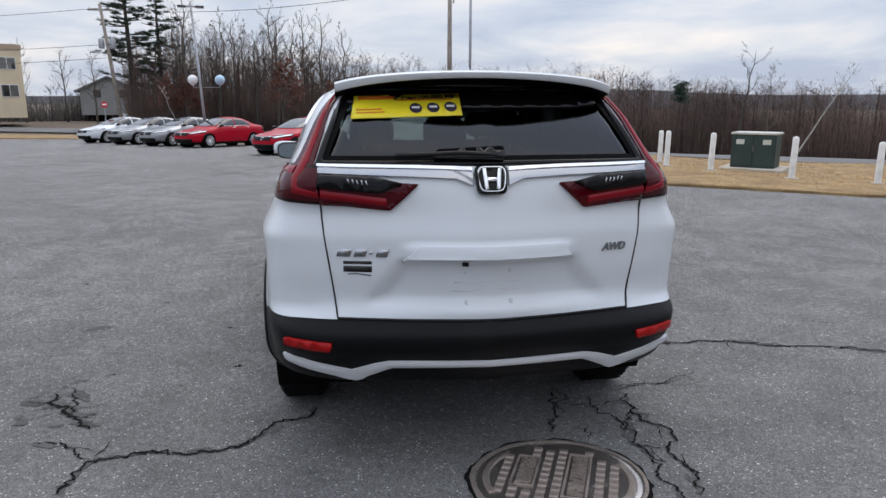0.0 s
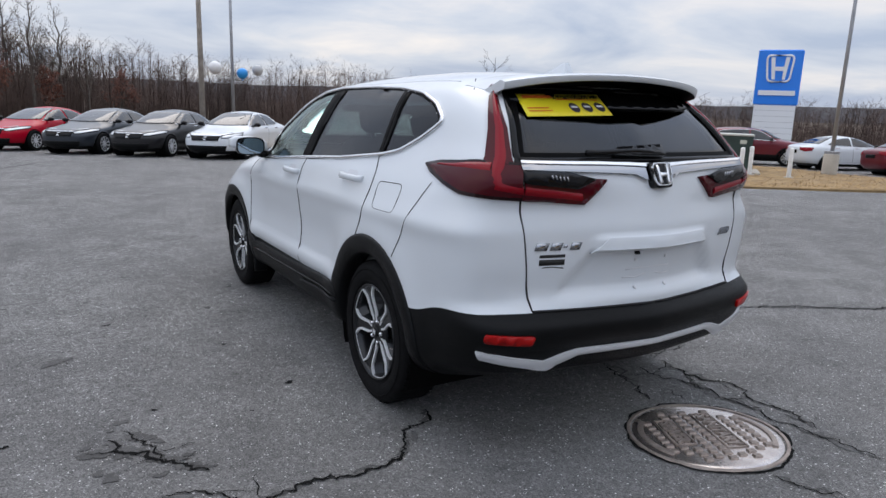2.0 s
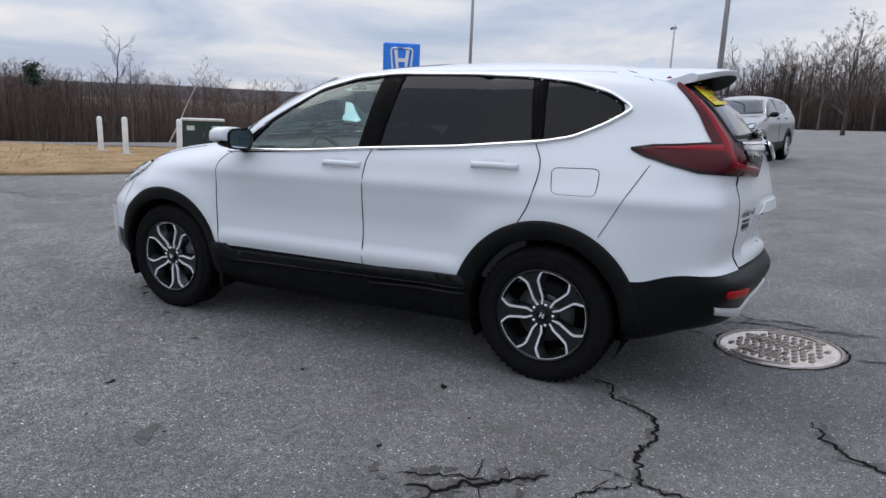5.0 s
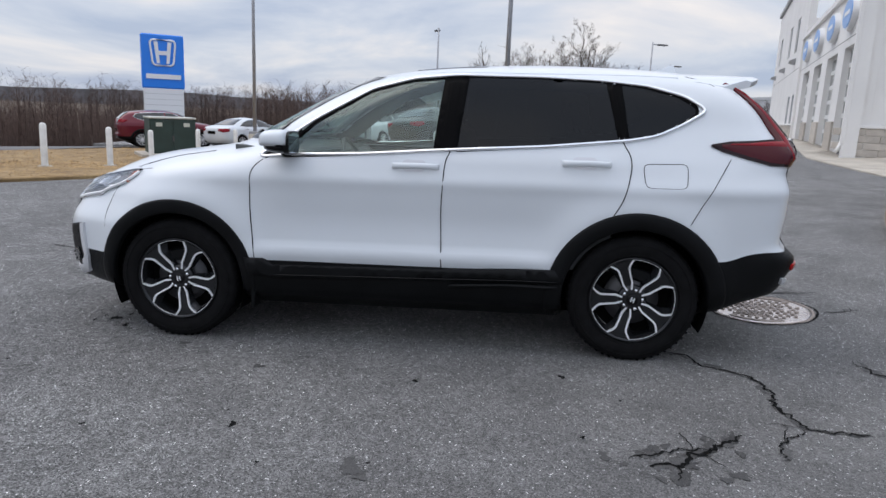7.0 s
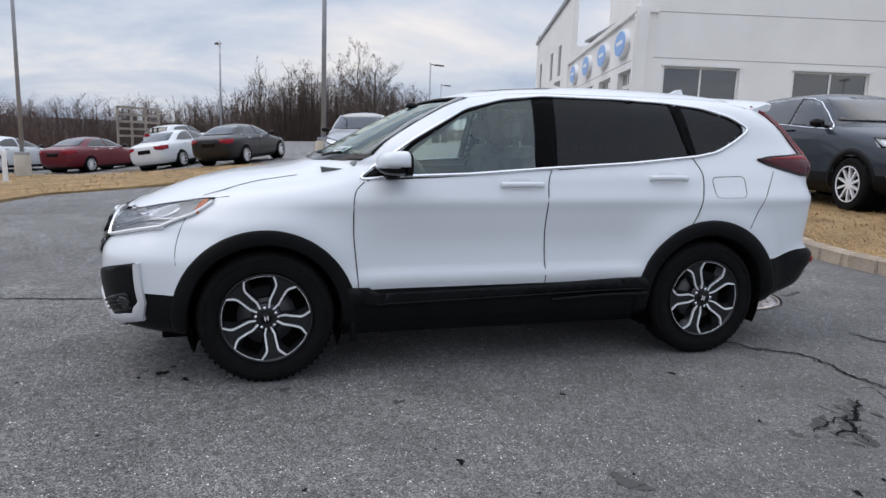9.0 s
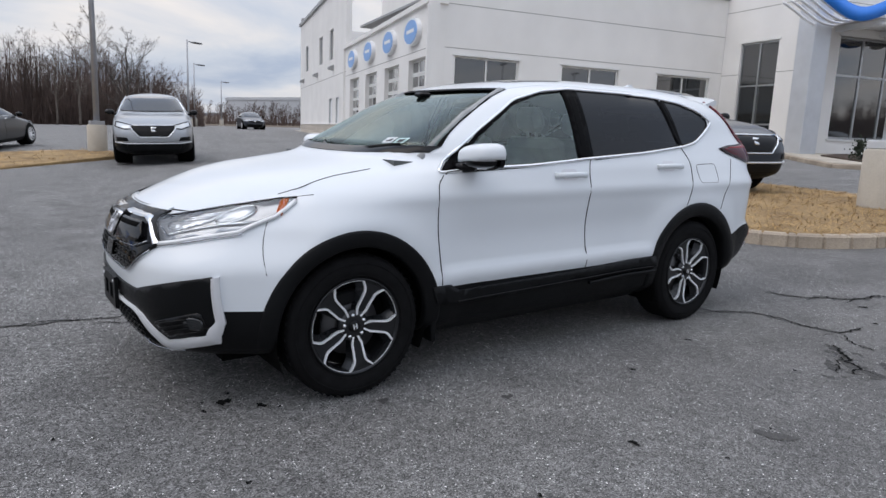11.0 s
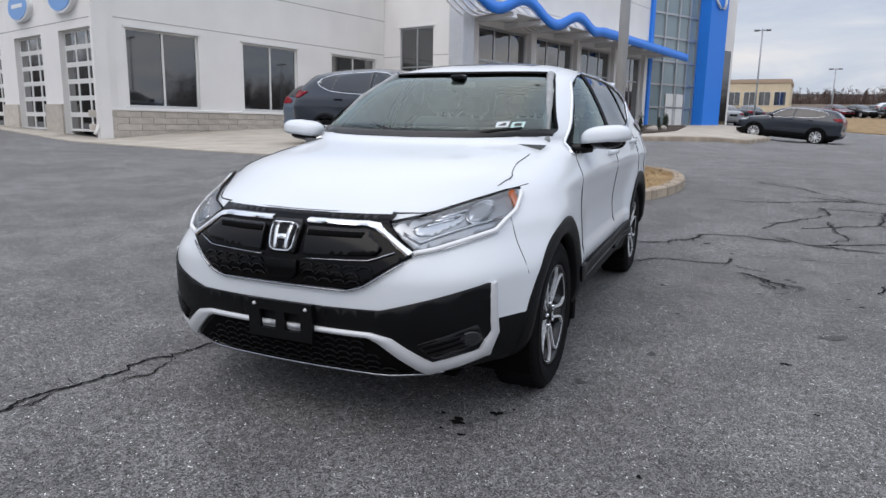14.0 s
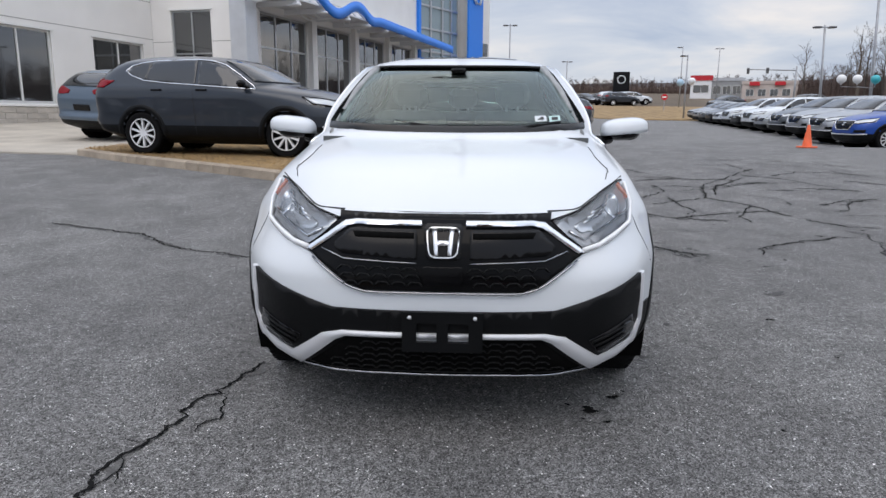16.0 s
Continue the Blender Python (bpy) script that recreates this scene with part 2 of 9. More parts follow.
ALLOY_DARK = material("dark grey wheel paint", (0.020, 0.021, 0.023), 0.2, 0.4)
# near-black for linings; also puts shade into slots, wheels and undersides
SHADOW_BLACK = material("black lining and painted shade", (0.004, 0.004, 0.004), 0.95, Specular_IOR_Level=0.05)
GAP = material("panel gap", (0.01, 0.01, 0.011), 0.8)
RED_LENS = material("red tail lens", (0.22, 0.003, 0.010), 0.06, Specular_IOR_Level=0.26)
RED_DARK = material("deep red tail lens", (0.060, 0.0016, 0.0055), 0.05, Specular_IOR_Level=0.24)
WINE_BLACK = material("smoked red lens edge", (0.012, 0.0016, 0.0024), 0.06, Specular_IOR_Level=0.24)
RED_REFLECTOR = wire(material("red reflector", (0.36, 0.006, 0.006), 0.3, Specular_IOR_Level=0.25), scale=300, spread=0.3)
AMBER = material("amber lens", (0.62, 0.13, 0.02), 0.2, Coat_Weight=1.0)
LAMP_GLASS = material("clear lamp glass", (0.62, 0.64, 0.67), 0.1, 0.6, Coat_Weight=1.0)
SEAT = wire(material("grey cloth seat", (0.33, 0.34, 0.345), 0.85), scale=15, spread=0.15, bump=0.2, bump_scale=700)
DASH = material("dark grey dashboard", (0.085, 0.09, 0.09), 0.6)
REFLECTOR = material("grey lamp housing", (0.46, 0.47, 0.49), 0.22, 0.6)


def glass(name, tint, rough=0.02, alpha=0.3, sheen=(0.95, 0.97, 1)):
    """Thin pane: partly see-through, with the gloss of glass on top."""
    mat = bpy.data.materials.new(name)
    mat.use_nodes = True
    nt = mat.node_tree
    N, L = nt.nodes, nt.links
    out = N["Material Output"]
    N.remove(N["Principled BSDF"])
    clear = N.new("ShaderNodeBsdfTransparent")
    clear.inputs["Color"].default_value = (*tint, 1)
    gloss = N.new("ShaderNodeBsdfGlossy")
    gloss.inputs["Roughness"].default_value = rough
    gloss.inputs["Color"].default_value = (*sheen, 1)
    fr = N.new("ShaderNodeFresnel")
    fr.inputs["IOR"].default_value = 1.0 + alpha * 2.0
    mix = N.new("ShaderNodeMixShader")
    L.new(fr.outputs["Fac"], mix.inputs["Fac"])
    L.new(clear.outputs["BSDF"], mix.inputs[1])
    L.new(gloss.outputs["BSDF"], mix.inputs[2])
    L.new(mix.outputs["Shader"], out.inputs["Surface"])
    return mat


WIND_GLASS = glass("clear windscreen glass", (0.84, 0.93, 0.90), alpha=0.40, sheen=(0.86, 0.98, 0.95))
LAMP_COVER = glass("clear lamp cover", (0.9, 0.92, 0.93), alpha=0.18)
CLEAR_GLASS = glass("lightly tinted glass", (0.80, 0.90, 0.86), alpha=0.38, sheen=(0.86, 0.98, 0.95))
DARK_GLASS = glass("privacy glass", (0.032, 0.034, 0.037), alpha=0.165)
REAR_GLASS = glass("dark rear window glass", (0.028, 0.030, 0.033), alpha=0.26)
FAR_GLASS = material("dark car glass", (0.012, 0.014, 0.016), 0.04, Coat_Weight=0.5)


def in_poly(poly, x, y):
    c = False
    n = len(poly)
    for i in range(n):
        (x0, y0), (x1, y1) = poly[i], poly[(i + 1) % n]
        if (y0 > y) != (y1 > y) and x < (x1 - x0) * (y - y0) / (y1 - y0) + x0:
            c = not c
    return c


def rounded(poly, r, steps=4, closed=True):
    """A polygon or path with its corners rounded."""
    out = []
    n = len(poly)
    for i in range(n):
        p = Vector(poly[i])
        if not closed and i in (0, n - 1):
            out.append(tuple(p))
            continue
        a, b = Vector(poly[i - 1]), Vector(poly[(i + 1) % n])
        da, db = (a - p), (b - p)
        ra, rb = min(r, da.length * 0.45), min(r, db.length * 0.45)
        q0, q1 = p + da.normalized() * ra, p + db.normalized() * rb
        for k in range(steps + 1):
            t = k / steps
            out.append(tuple((1 - t) ** 2 * q0 + 2 * t * (1 - t) * p + t * t * q1))
    return out



# ---- ground materials ----
def asphalt_material():
    mat = material("worn asphalt", (0.075, 0.076, 0.08), 0.82)
    nt = mat.node_tree
    N, L = nt.nodes, nt.links
    b = N["Principled BSDF"]
    tc = N.new("ShaderNodeTexCoord")
    broad = N.new("ShaderNodeTexNoise")
    broad.inputs["Scale"].default_value, broad.inputs["Detail"].default_value = 0.35, 6
    patch = N.new("ShaderNodeTexNoise")
    patch.inputs["Scale"].default_value, patch.inputs["Detail"].default_value = 2.2, 8
    grit = N.new("ShaderNodeTexVoronoi")
    grit.inputs["Scale"].default_value = 170
    grain = N.new("ShaderNodeTexNoise")
    grain.inputs["Scale"].default_value, grain.inputs["Detail"].default_value = 260, 2
    clump = N.new("ShaderNodeTexNoise")
    clump.inputs["Scale"].default_value, clump.inputs["Detail"].default_value = 24, 5
    for n in (broad, patch, grit, grain, clump):
        L.new(tc.outputs["Object"], n.inputs["Vector"])
    r1 = N.new("ShaderNodeValToRGB")
    r1.color_ramp.elements[0].position, r1.color_ramp.elements[0].color = 0.34, (0.165, 0.163, 0.161, 1)
    r1.color_ramp.elements[1].position, r1.color_ramp.elements[1].color = 0.66, (0.205, 0.203, 0.199, 1)
    L.new(broad.outputs["Fac"], r1.inputs["Fac"])
    r2 = N.new("ShaderNodeMapRange")
    r2.inputs["From Min"].default_value, r2.inputs["From Max"].default_value = 0.3, 0.7
    r2.inputs["To Min"].default_value, r2.inputs["To Max"].default_value = 0.80, 1.18
    L.new(patch.outputs["Fac"], r2.inputs["Value"])
    # single pale stones in the binder, and every stone of its own grey
    lot_of = N.new("ShaderNodeSeparateColor")
    L.new(grit.outputs["Color"], lot_of.inputs["Color"])
    pick = N.new("ShaderNodeMapRange")
    pick.inputs["From Min"].default_value, pick.inputs["From Max"].default_value = 0.016, 0.024
    pick.inputs["To Min"].default_value, pick.inputs["To Max"].default_value = 3.4, 0.985
    L.new(lot_of.outputs["Red"], pick.inputs["Value"])
    tone = N.new("ShaderNodeMapRange")
    tone.inputs["To Min"].default_value, tone.inputs["To Max"].default_value = 0.52, 1.48
    L.new(lot_of.outputs["Green"], tone.inputs["Value"])
    r4 = N.new("ShaderNodeMapRange")
    r4.inputs["From Min"].default_value, r4.inputs["From Max"].default_value = 0.3, 0.7
    r4.inputs["To Min"].default_value, r4.inputs["To Max"].default_value = 0.48, 1.52
    L.new(grain.outputs["Fac"], r4.inputs["Value"])
    r5 = N.new("ShaderNodeMapRange")
    r5.inputs["From Min"].default_value, r5.inputs["From Max"].default_value = 0.28, 0.72
    r5.inputs["To Min"].default_value, r5.inputs["To Max"].default_value = 0.80, 1.20
    L.new(clump.outputs["Fac"], r5.inputs["Value"])
    last = r1.outputs["Color"]
    # the paving is coarser where the binder has worn away, further along the drive
    spread = N.new("ShaderNodeSeparateXYZ")
    L.new(tc.outputs["Object"], spread.inputs["Vector"])
    wear = N.new("ShaderNodeMapRange")
    wear.inputs["From Min"].default_value, wear.inputs["From Max"].default_value = -2.0, 2.5
    wear.inputs["To Min"].default_value, wear.inputs["To Max"].default_value = 0.85, 1.75
    L.new(spread.outputs["Y"], wear.inputs["Value"])
    coarse = []
    for n in (r5, tone, r4):
        less = N.new("ShaderNodeMath")
        less.operation = "SUBTRACT"
        less.inputs[1].default_value = 1.0
        L.new(n.outputs["Result"], less.inputs[0])
        more = N.new("ShaderNodeMath")
        more.operation = "MULTIPLY_ADD"
        more.inputs[2].default_value = 1.0
        L.new(less.outputs[0], more.inputs[0])
        L.new(wear.outputs["Result"], more.inputs[1])
        coarse.append(more)
    for n in [r2, pick] + coarse:
        mx = N.new("ShaderNodeVectorMath")
        mx.operation = "SCALE"
        L.new(last, mx.inputs[0])
        L.new(n.outputs[0], mx.inputs["Scale"])
        last = mx.outputs["Vector"]
    L.new(last, b.inputs["Base Color"])
    bp = N.new("ShaderNodeBump")
    bp.inputs["Strength"].default_value, bp.inputs["Distance"].default_value = 1.0, 0.012
    L.new(grain.outputs["Fac"], bp.inputs["Height"])
    L.new(bp.outputs["Normal"], b.inputs["Normal"])
    return mat


ASPHALT = asphalt_material()
TAR = wire(material("open crack with tar", (0.006, 0.006, 0.006), 0.9, Specular_IOR_Level=0.1), scale=9, spread=0.4)
HALO = wire(material("crumbled crack edge", (0.082, 0.081, 0.080), 0.85), scale=14, spread=0.35, fine=0.5, bump=0.4, bump_scale=240)
STAIN = wire(material("oil stained asphalt", (0.052, 0.051, 0.05), 0.7), scale=5, spread=0.4, fine=0.4, bump=0.4, bump_scale=240)
GRASS = wire(material("dormant straw grass", (0.26, 0.165, 0.075), 0.95), color=(0.37, 0.255, 0.125), scale=1.6, spread=0.35, fine=0.5, fine_scale=40, bump=0.7, bump_scale=45)
EARTH = wire(material("dull winter field", (0.11, 0.082, 0.055), 0.95), scale=0.12, spread=0.35, fine=0.4, fine_scale=9, bump=0.5, bump_scale=12)
CONCRETE = wire(material("pale concrete", (0.44, 0.40, 0.34), 0.85), scale=1.4, spread=0.15, fine=0.15, fine_scale=90, bump=0.3, bump_scale=120)
KERB = wire(material("weathered kerb concrete", (0.36, 0.30, 0.235), 0.9), scale=3, spread=0.25, fine=0.25, fine_scale=70, bump=0.5, bump_scale=90, per_piece=0.1)
ROAD = wire(material("grey road asphalt", (0.13, 0.13, 0.13), 0.85), scale=0.5, spread=0.2, fine=0.2, fine_scale=50)
WALL_WHITE = wire(material("off-white wall panel", (0.80, 0.785, 0.76), 0.75), scale=0.6, spread=0.05, fine=0.03, fine_scale=60, bump=0.08, bump_scale=200)
WALL_JOINT = material("panel joint", (0.33, 0.32, 0.30), 0.8)
BLOCK = wire(material("split-face block", (0.50, 0.455, 0.40), 0.9), scale=4, spread=0.12, fine=0.25, fine_scale=60, bump=0.8, bump_scale=70, per_piece=0.1)
COPING = material("grey metal coping", (0.33, 0.33, 0.33), 0.4, 0.6)
FRAME_WHITE = material("white window frame", (0.72, 0.72, 0.70), 0.5)
FRAME_ALU = material("aluminium frame", (0.50, 0.51, 0.52), 0.35, 0.8)
WINDOW_GLASS = material("dark window glass", (0.018, 0.020, 0.021), 0.03, Coat_Weight=1.0, Coat_IOR=2.0)
BLUE_PANEL = material("blue sign panel", (0.010, 0.215, 0.80), 0.45, Coat_Weight=0.15)
BLUE_OVAL = material("pale blue sign oval", (0.16, 0.36, 0.72), 0.35)
SIGN_WHITE = material("white sign face", (0.80, 0.81, 0.82), 0.4)
STEEL = wire(material("galvanised pole steel", (0.36, 0.37, 0.39), 0.5, 0.5), scale=3, spread=0.12)
BOLLARD_WHITE = wire(material("white bollard paint", (0.72, 0.72, 0.70), 0.6), scale=5, spread=0.12)
GREEN_BOX = wire(material("dark green cabinet paint", (0.02, 0.042, 0.036), 0.5), scale=2, spread=0.2)


def sheet(name, outline, lift, mat, step=2.0, under=0.0, height=land, dense=None):
    """A thin layer over the land inside an outline, with a rim that goes down."""
    ring = []
    n = len(outline)
    for i in range(n):
        a, b = Vector(outline[i]), Vector(outline[(i + 1) % n])
        k = max(1, int((b - a).length / step))
        ring += [a.lerp(b, j / k) for j in range(k)]
    xs, ys = [p.x for p in ring], [p.y for p in ring]

    def inside(x, y):
        c = False
        for i in range(n):
            (x0, y0), (x1, y1) = outline[i], outline[(i + 1) % n]
            if (y0 > y) != (y1 > y) and x < (x1 - x0) * (y - y0) / (y1 - y0) + x0:
                c = not c
        return c
    pts = [p.copy() for p in ring]
    x = min(xs) + step / 2
    while x < max(xs):
        y = min(ys) + step / 2
        while y < max(ys):
            if inside(x, y):
                pts.append(Vector((x, y)))
            y += step
        x += step
    if dense:
        x0, x1, y0, y1, st = dense
        pts = pts[:len(ring)] + [p for p in pts[len(ring):] if not (x0 - st < p.x < x1 + st and y0 - st < p.y < y1 + st)]
        pts += [Vector((x0 + i * st, y0 + j * st)) for i in range(int((x1 - x0) / st) + 1) for j in range(int((y1 - y0) / st) + 1)]
    m = len(ring)
    vs, _, fs, _, _, _ = delaunay_2d_cdt(pts, [(i, (i + 1) % m) for i in range(m)], [], 1, 1e-4)
    s = Shape()
    s.add([(p.x, p.y, height(p.x, p.y) + lift) for p in vs], fs)
    if under:
        top = [(p.x, p.y, height(p.x, p.y) + lift) for p in ring]
        low = [(p[0], p[1], p[2] - under) for p in top]
        s.add(top + low, [(i, (i + 1) % m, m + (i + 1) % m, m + i) for i in range(m)], True)
    return part(name, s, mat)


# ---- the ground reaches the horizon ----
def far_land(x, y):
    """The land beyond the lot: it falls to the woods in the north-east."""
    r = math.hypot(x, y) + 1e-6
    return land(x, y) - 0.06 - 2.5 * smooth(-10, 35, x) * smooth(26, 72, r) * smooth(0.0, 0.4, y / r)


LOT = [(-70, -54), (-22, -48), (-11, -48.5), (-8, -53), (-9, -63), (-11, -80), (60, -80), (75, -20), (62, 22), (27, 20), (25.5, 14), (24.2, 9.5), (8.0, 7.6), (4.6, 11.0), (6.6, 18.0), (-1, 27), (-14, 40), (-30, 42), (-70, 60)]
axis = [-2600, -1500, -900, -600, -420, -300, -220, -160, -120] + list(range(-95, 96, 5)) + [120, 160, 220, 300, 420, 600, 900, 1500, 2600]
s = Shape()
def bed(x, y):
    """Under the paving the ground lies deeper."""
    deep = all(in_poly(LOT, x + dx, y + dy) for dx in (-6, 0, 6) for dy in (-6, 0, 6))
    return far_land(x, y) - (0.4 if deep else 0.0)


s.add([(x, y, bed(x, y)) for x in axis for y in axis],
      [(i * len(axis) + j, (i + 1) * len(axis) + j, (i + 1) * len(axis) + j + 1, i * len(axis) + j + 1) for i in range(len(axis) - 1) for j in range(len(axis) - 1)])
ground = tagged(part("ground", s, EARTH), "brown winter fields round the car lot", "ground", kind="structure")

lot = tagged(sheet("pavement", LOT, 0.0, ASPHALT, 2.5, 0.1, dense=(-7.0, 4.4, -9.0, 5.0, 0.25)), "worn grey asphalt of the car lot", "pavement", kind="structure")

VERGE = [(4.3, 18.6), (2.9, 15.0), (2.5, 12.6), (3.2, 11.2), (4.0, 10.25), (6.3, 8.5), (8.9, 6.3), (11.9, 6.2), (14.5, 3.2), (15.4, 0.8), (15.8, -0.4), (17.2, -1.0), (18.9, -0.4), (19.6, 1.6),
         (21.6, 5.0), (23.4, 8.9), (24.8, 13.2), (23.2, 16.4), (20.0, 18.8), (13.0, 22.4), (8.5, 25.5)]
verge = tagged(sheet("verge", VERGE, 0.05, GRASS, 0.7, 0.1), "straw-coloured dormant grass beside the lot", "grass", kind="structure")


def strip(name, path, width, lift, mat, label, category, height=far_land):
    s = Shape()
    left, right = [], []
    pts = [Vector(p) for p in path]
    fine = []
    for a, b in zip(pts, pts[1:]):
        k = max(1, int((b - a).length / 4))
        fine += [a.lerp(b, j / k) for j in range(k)]
    fine.append(pts[-1])
    for i, p in enumerate(fine):
        d = (fine[min(i + 1, len(fine) - 1)] - fine[max(i - 1, 0)]).normalized()
        nrm = Vector((-d.y, d.x)) * width / 2
        left.append(p + nrm)
        right.append(p - nrm)
    k = len(fine)
    s.add([(p.x, p.y, height(p.x, p.y) + lift) for p in left + right], [(i, i + 1, k + i + 1, k + i) for i in range(k - 1)])
    return tagged(part(name, s, mat), label, category, kind="structure")


strip("road", [(-90, 78), (-40, 62), (-14, 50), (8, 32), (15, 26.2), (22.4, 21.9), (28, 21.3), (40, 24.5), (120, 42)], 7.0, 0.10, ROAD, "two-lane grey public road behind the verge", "road")

# ---- dealership building ----
def frame_at(x, y, deg):
    """A wall's own axes: local x runs along the wall, local y points out of it."""
    return pose(x, y, 0, 0, 0, deg)


BASE_Z = 0.60


def wall_with_openings(name, m, length, z0, z1, holes, thick=0.3, joints=(), label="", block=True):
    """A panelled wall along local x, its outer face at local y = 0; holes: (x0, x1, z0, z1)."""
    s = Shape()
    xs = sorted({0.0, length, *[v for h in holes for v in h[:2]]})
    zs = sorted({z0, z1, *[v for h in holes for v in h[2:]]})
    for xa, xb in zip(xs, xs[1:]):
        for za, zb in zip(zs, zs[1:]):
            cx, cz = (xa + xb) / 2, (za + zb) / 2
            if not any(h[0] < cx < h[1] and h[2] < cz < h[3] for h in holes):
                s.box(xa, xb, -thick, 0, za, zb)
    ob = part(name, s, WALL_WHITE, fix=True)
    ob.matrix_world = m
    tagged(ob, label, "wall", kind="structure")
    j = Shape()
    for za in joints:
        for xa, xb in zip(xs, xs[1:]):
            if not any(h[0] < (xa + xb) / 2 < h[1] and h[2] < za < h[3] for h in holes):
                j.box(xa, xb, -0.01, 0.004, za - 0.012, za + 0.012)
    if joints:
        part("panel_joint", j, WALL_JOINT, ob, "dark shadow joint")
    return ob


def window_unit(name, m, x0, x1, z0, z1, cols, rows, frame_mat, label, deep=0.14, bar=0.06, sill=True):
    """A glazed opening with frame, mullions, panes and sill, set into a wall."""
    w = thing(name, label, "window", kind="structure", m=m)
    f = Shape()
    f.box(x0, x1, -deep, -deep + 0.07, z0, z0 + bar).box(x0, x1, -deep, -deep + 0.07, z1 - bar, z1)
    f.box(x0, x0 + bar, -deep, -deep + 0.068, z0, z1).box(x1 - bar, x1, -deep, -deep + 0.068, z0, z1)
    part("window_frame", f, frame_mat, w)
    for i in range(1, len(cols) - 1):
        part("mullion", Shape().box(cols[i] - bar / 2, cols[i] + bar / 2, -deep, -deep + 0.066, z0, z1), frame_mat, w)
    for i in range(1, len(rows) - 1):
        part("transom", Shape().box(x0, x1, -deep, -deep + 0.064, rows[i] - bar / 2, rows[i] + bar / 2), frame_mat, w)
    for a, b in zip(cols, cols[1:]):
        for c, d in zip(rows, rows[1:]):
            part("pane", Shape().box(a, b, -deep + 0.01, -deep + 0.03, c, d), WINDOW_GLASS, w)
    if sill:
        part("window_sill", Shape().box(x0 - 0.08, x1 + 0.08, -0.1, 0.05, z0 - 0.07, z0), FRAME_WHITE, w)
        part("lintel", Shape().box(x0 - 0.08, x1 + 0.08, -0.1, 0.04, z1, z1 + 0.06), FRAME_WHITE, w)
    return w


# west wall: local x runs south to north so that local y points west
WEST = frame_at(12.72, -22.25, 90 - 11.95)
WLEN = 12.66
west_holes = [(WLEN - 3.35, WLEN - 0.88, 1.56, 3.86), (WLEN - 7.62, WLEN - 5.12, 1.56, 3.86), (WLEN - 12.05, WLEN - 9.45, 1.56, 3.86)]
wall_with_openings("wall_west", WEST, WLEN, BASE_Z, 6.9, west_holes, joints=(4.1, 5.5), label="off-white panelled wall of the service wing")
for i, h in enumerate(west_holes):
    window_unit("window_%d" % (i + 1), WEST, h[0], h[1], h[2], h[3], [h[0], (h[0] + h[1]) / 2, h[1]], [h[2], h[3]], FRAME_WHITE, "tall dark two-pane window with a white mullion")

# ---- rest of the dealership ----
NORTH = frame_at(15.35, -9.82, -16.3)
bays = [(0.15, 2.45), (3.80, 6.10), (7.50, 9.80), (11.30, 13.60)]
garage_holes = [(a, b, BASE_Z, 3.80) for a, b in bays]
wall_with_openings("wall_north", NORTH, 14.85, BASE_Z, 5.45, garage_holes, thick=0.55, joints=(4.05,), label="off-white service bay wall with four openings")
upper = Shape().box(1.0, 14.85, -2.2, -1.9, 5.0, 9.0)
tagged(part("wall_upper", upper, WALL_WHITE), "off-white upper storey wall set back", "wall", kind="structure").matrix_world = NORTH
roof1 = Shape().box(1.0, 14.8, -1.9, -0.5, 5.2, 5.3)
tagged(part("roof", roof1, COPING), "flat grey roof over the service bays", "roof", kind="structure").matrix_world = NORTH
cop = Shape().box(-0.1, 15.0, -0.6, 0.12, 5.45, 5.62).box(14.95, 15.15, -0.3, 0.10, BASE_Z, 5.6).box(-0.12, 0.06, -0.3, 0.08, BASE_Z, 5.5)
tagged(part("trim", cop, WALL_WHITE), "white coping and corner boards", "trim", kind="structure").matrix_world = NORTH
slots = [(18.85, 20.3, 5.3, 7.05), (23.0, 24.5, 5.35, 7.1), (29.9, 31.4, 5.4, 7.2), (19.1, 20.3, BASE_Z, 3.05), (16.8, 17.9, BASE_Z, 3.05)]
wall_with_openings("wall_far", NORTH @ pose(14.85, 0, 0), 19.6, BASE_Z, 9.1, [(a - 14.85, b - 14.85, c, d) for a, b, c, d in slots], thick=0.3, joints=(4.3,), label="tall off-white workshop wall")
for k, (a, b, c, d) in enumerate(slots[:3]):
    window_unit("window_%d" % (10 + k), NORTH, a, b, c, d, [a, b], [c, d], FRAME_ALU, "narrow dark upper window", sill=False)
for k, (a, b, c, d) in enumerate(slots[3:]):
    dr = thing("door_%d" % (5 + k), "plain white steel service door", "door", kind="structure", m=NORTH)
    part("door_leaf", Shape().box(a + 0.05, b - 0.05, -0.16, -0.10, c, d - 0.05), SIGN_WHITE, dr)
    part("door_frame", Shape().box(a, a + 0.05, -0.18, -0.02, c, d).box(b - 0.05, b, -0.18, -0.02, c, d).box(a, b, -0.18, -0.021, d - 0.05, d), FRAME_ALU, dr)
    part("door_handle", Shape().box(a + 0.15, a + 0.27, -0.10, -0.05, 1.65, 1.69), STEEL, dr)
farcop = Shape().box(14.8, 34.6, -0.4, 0.14, 9.1, 9.3).box(33.9, 34.3, -0.6, 0.0, 9.3, 9.7)
tagged(part("trim", farcop, COPING), "grey metal coping of the workshop", "trim", kind="structure").matrix_world = NORTH
side = Shape().box(34.2, 34.5, -14, -0.3, BASE_Z, 9.1)
tagged(part("wall_east", side, WALL_WHITE), "off-white end wall of the workshop", "wall", kind="structure").matrix_world = NORTH
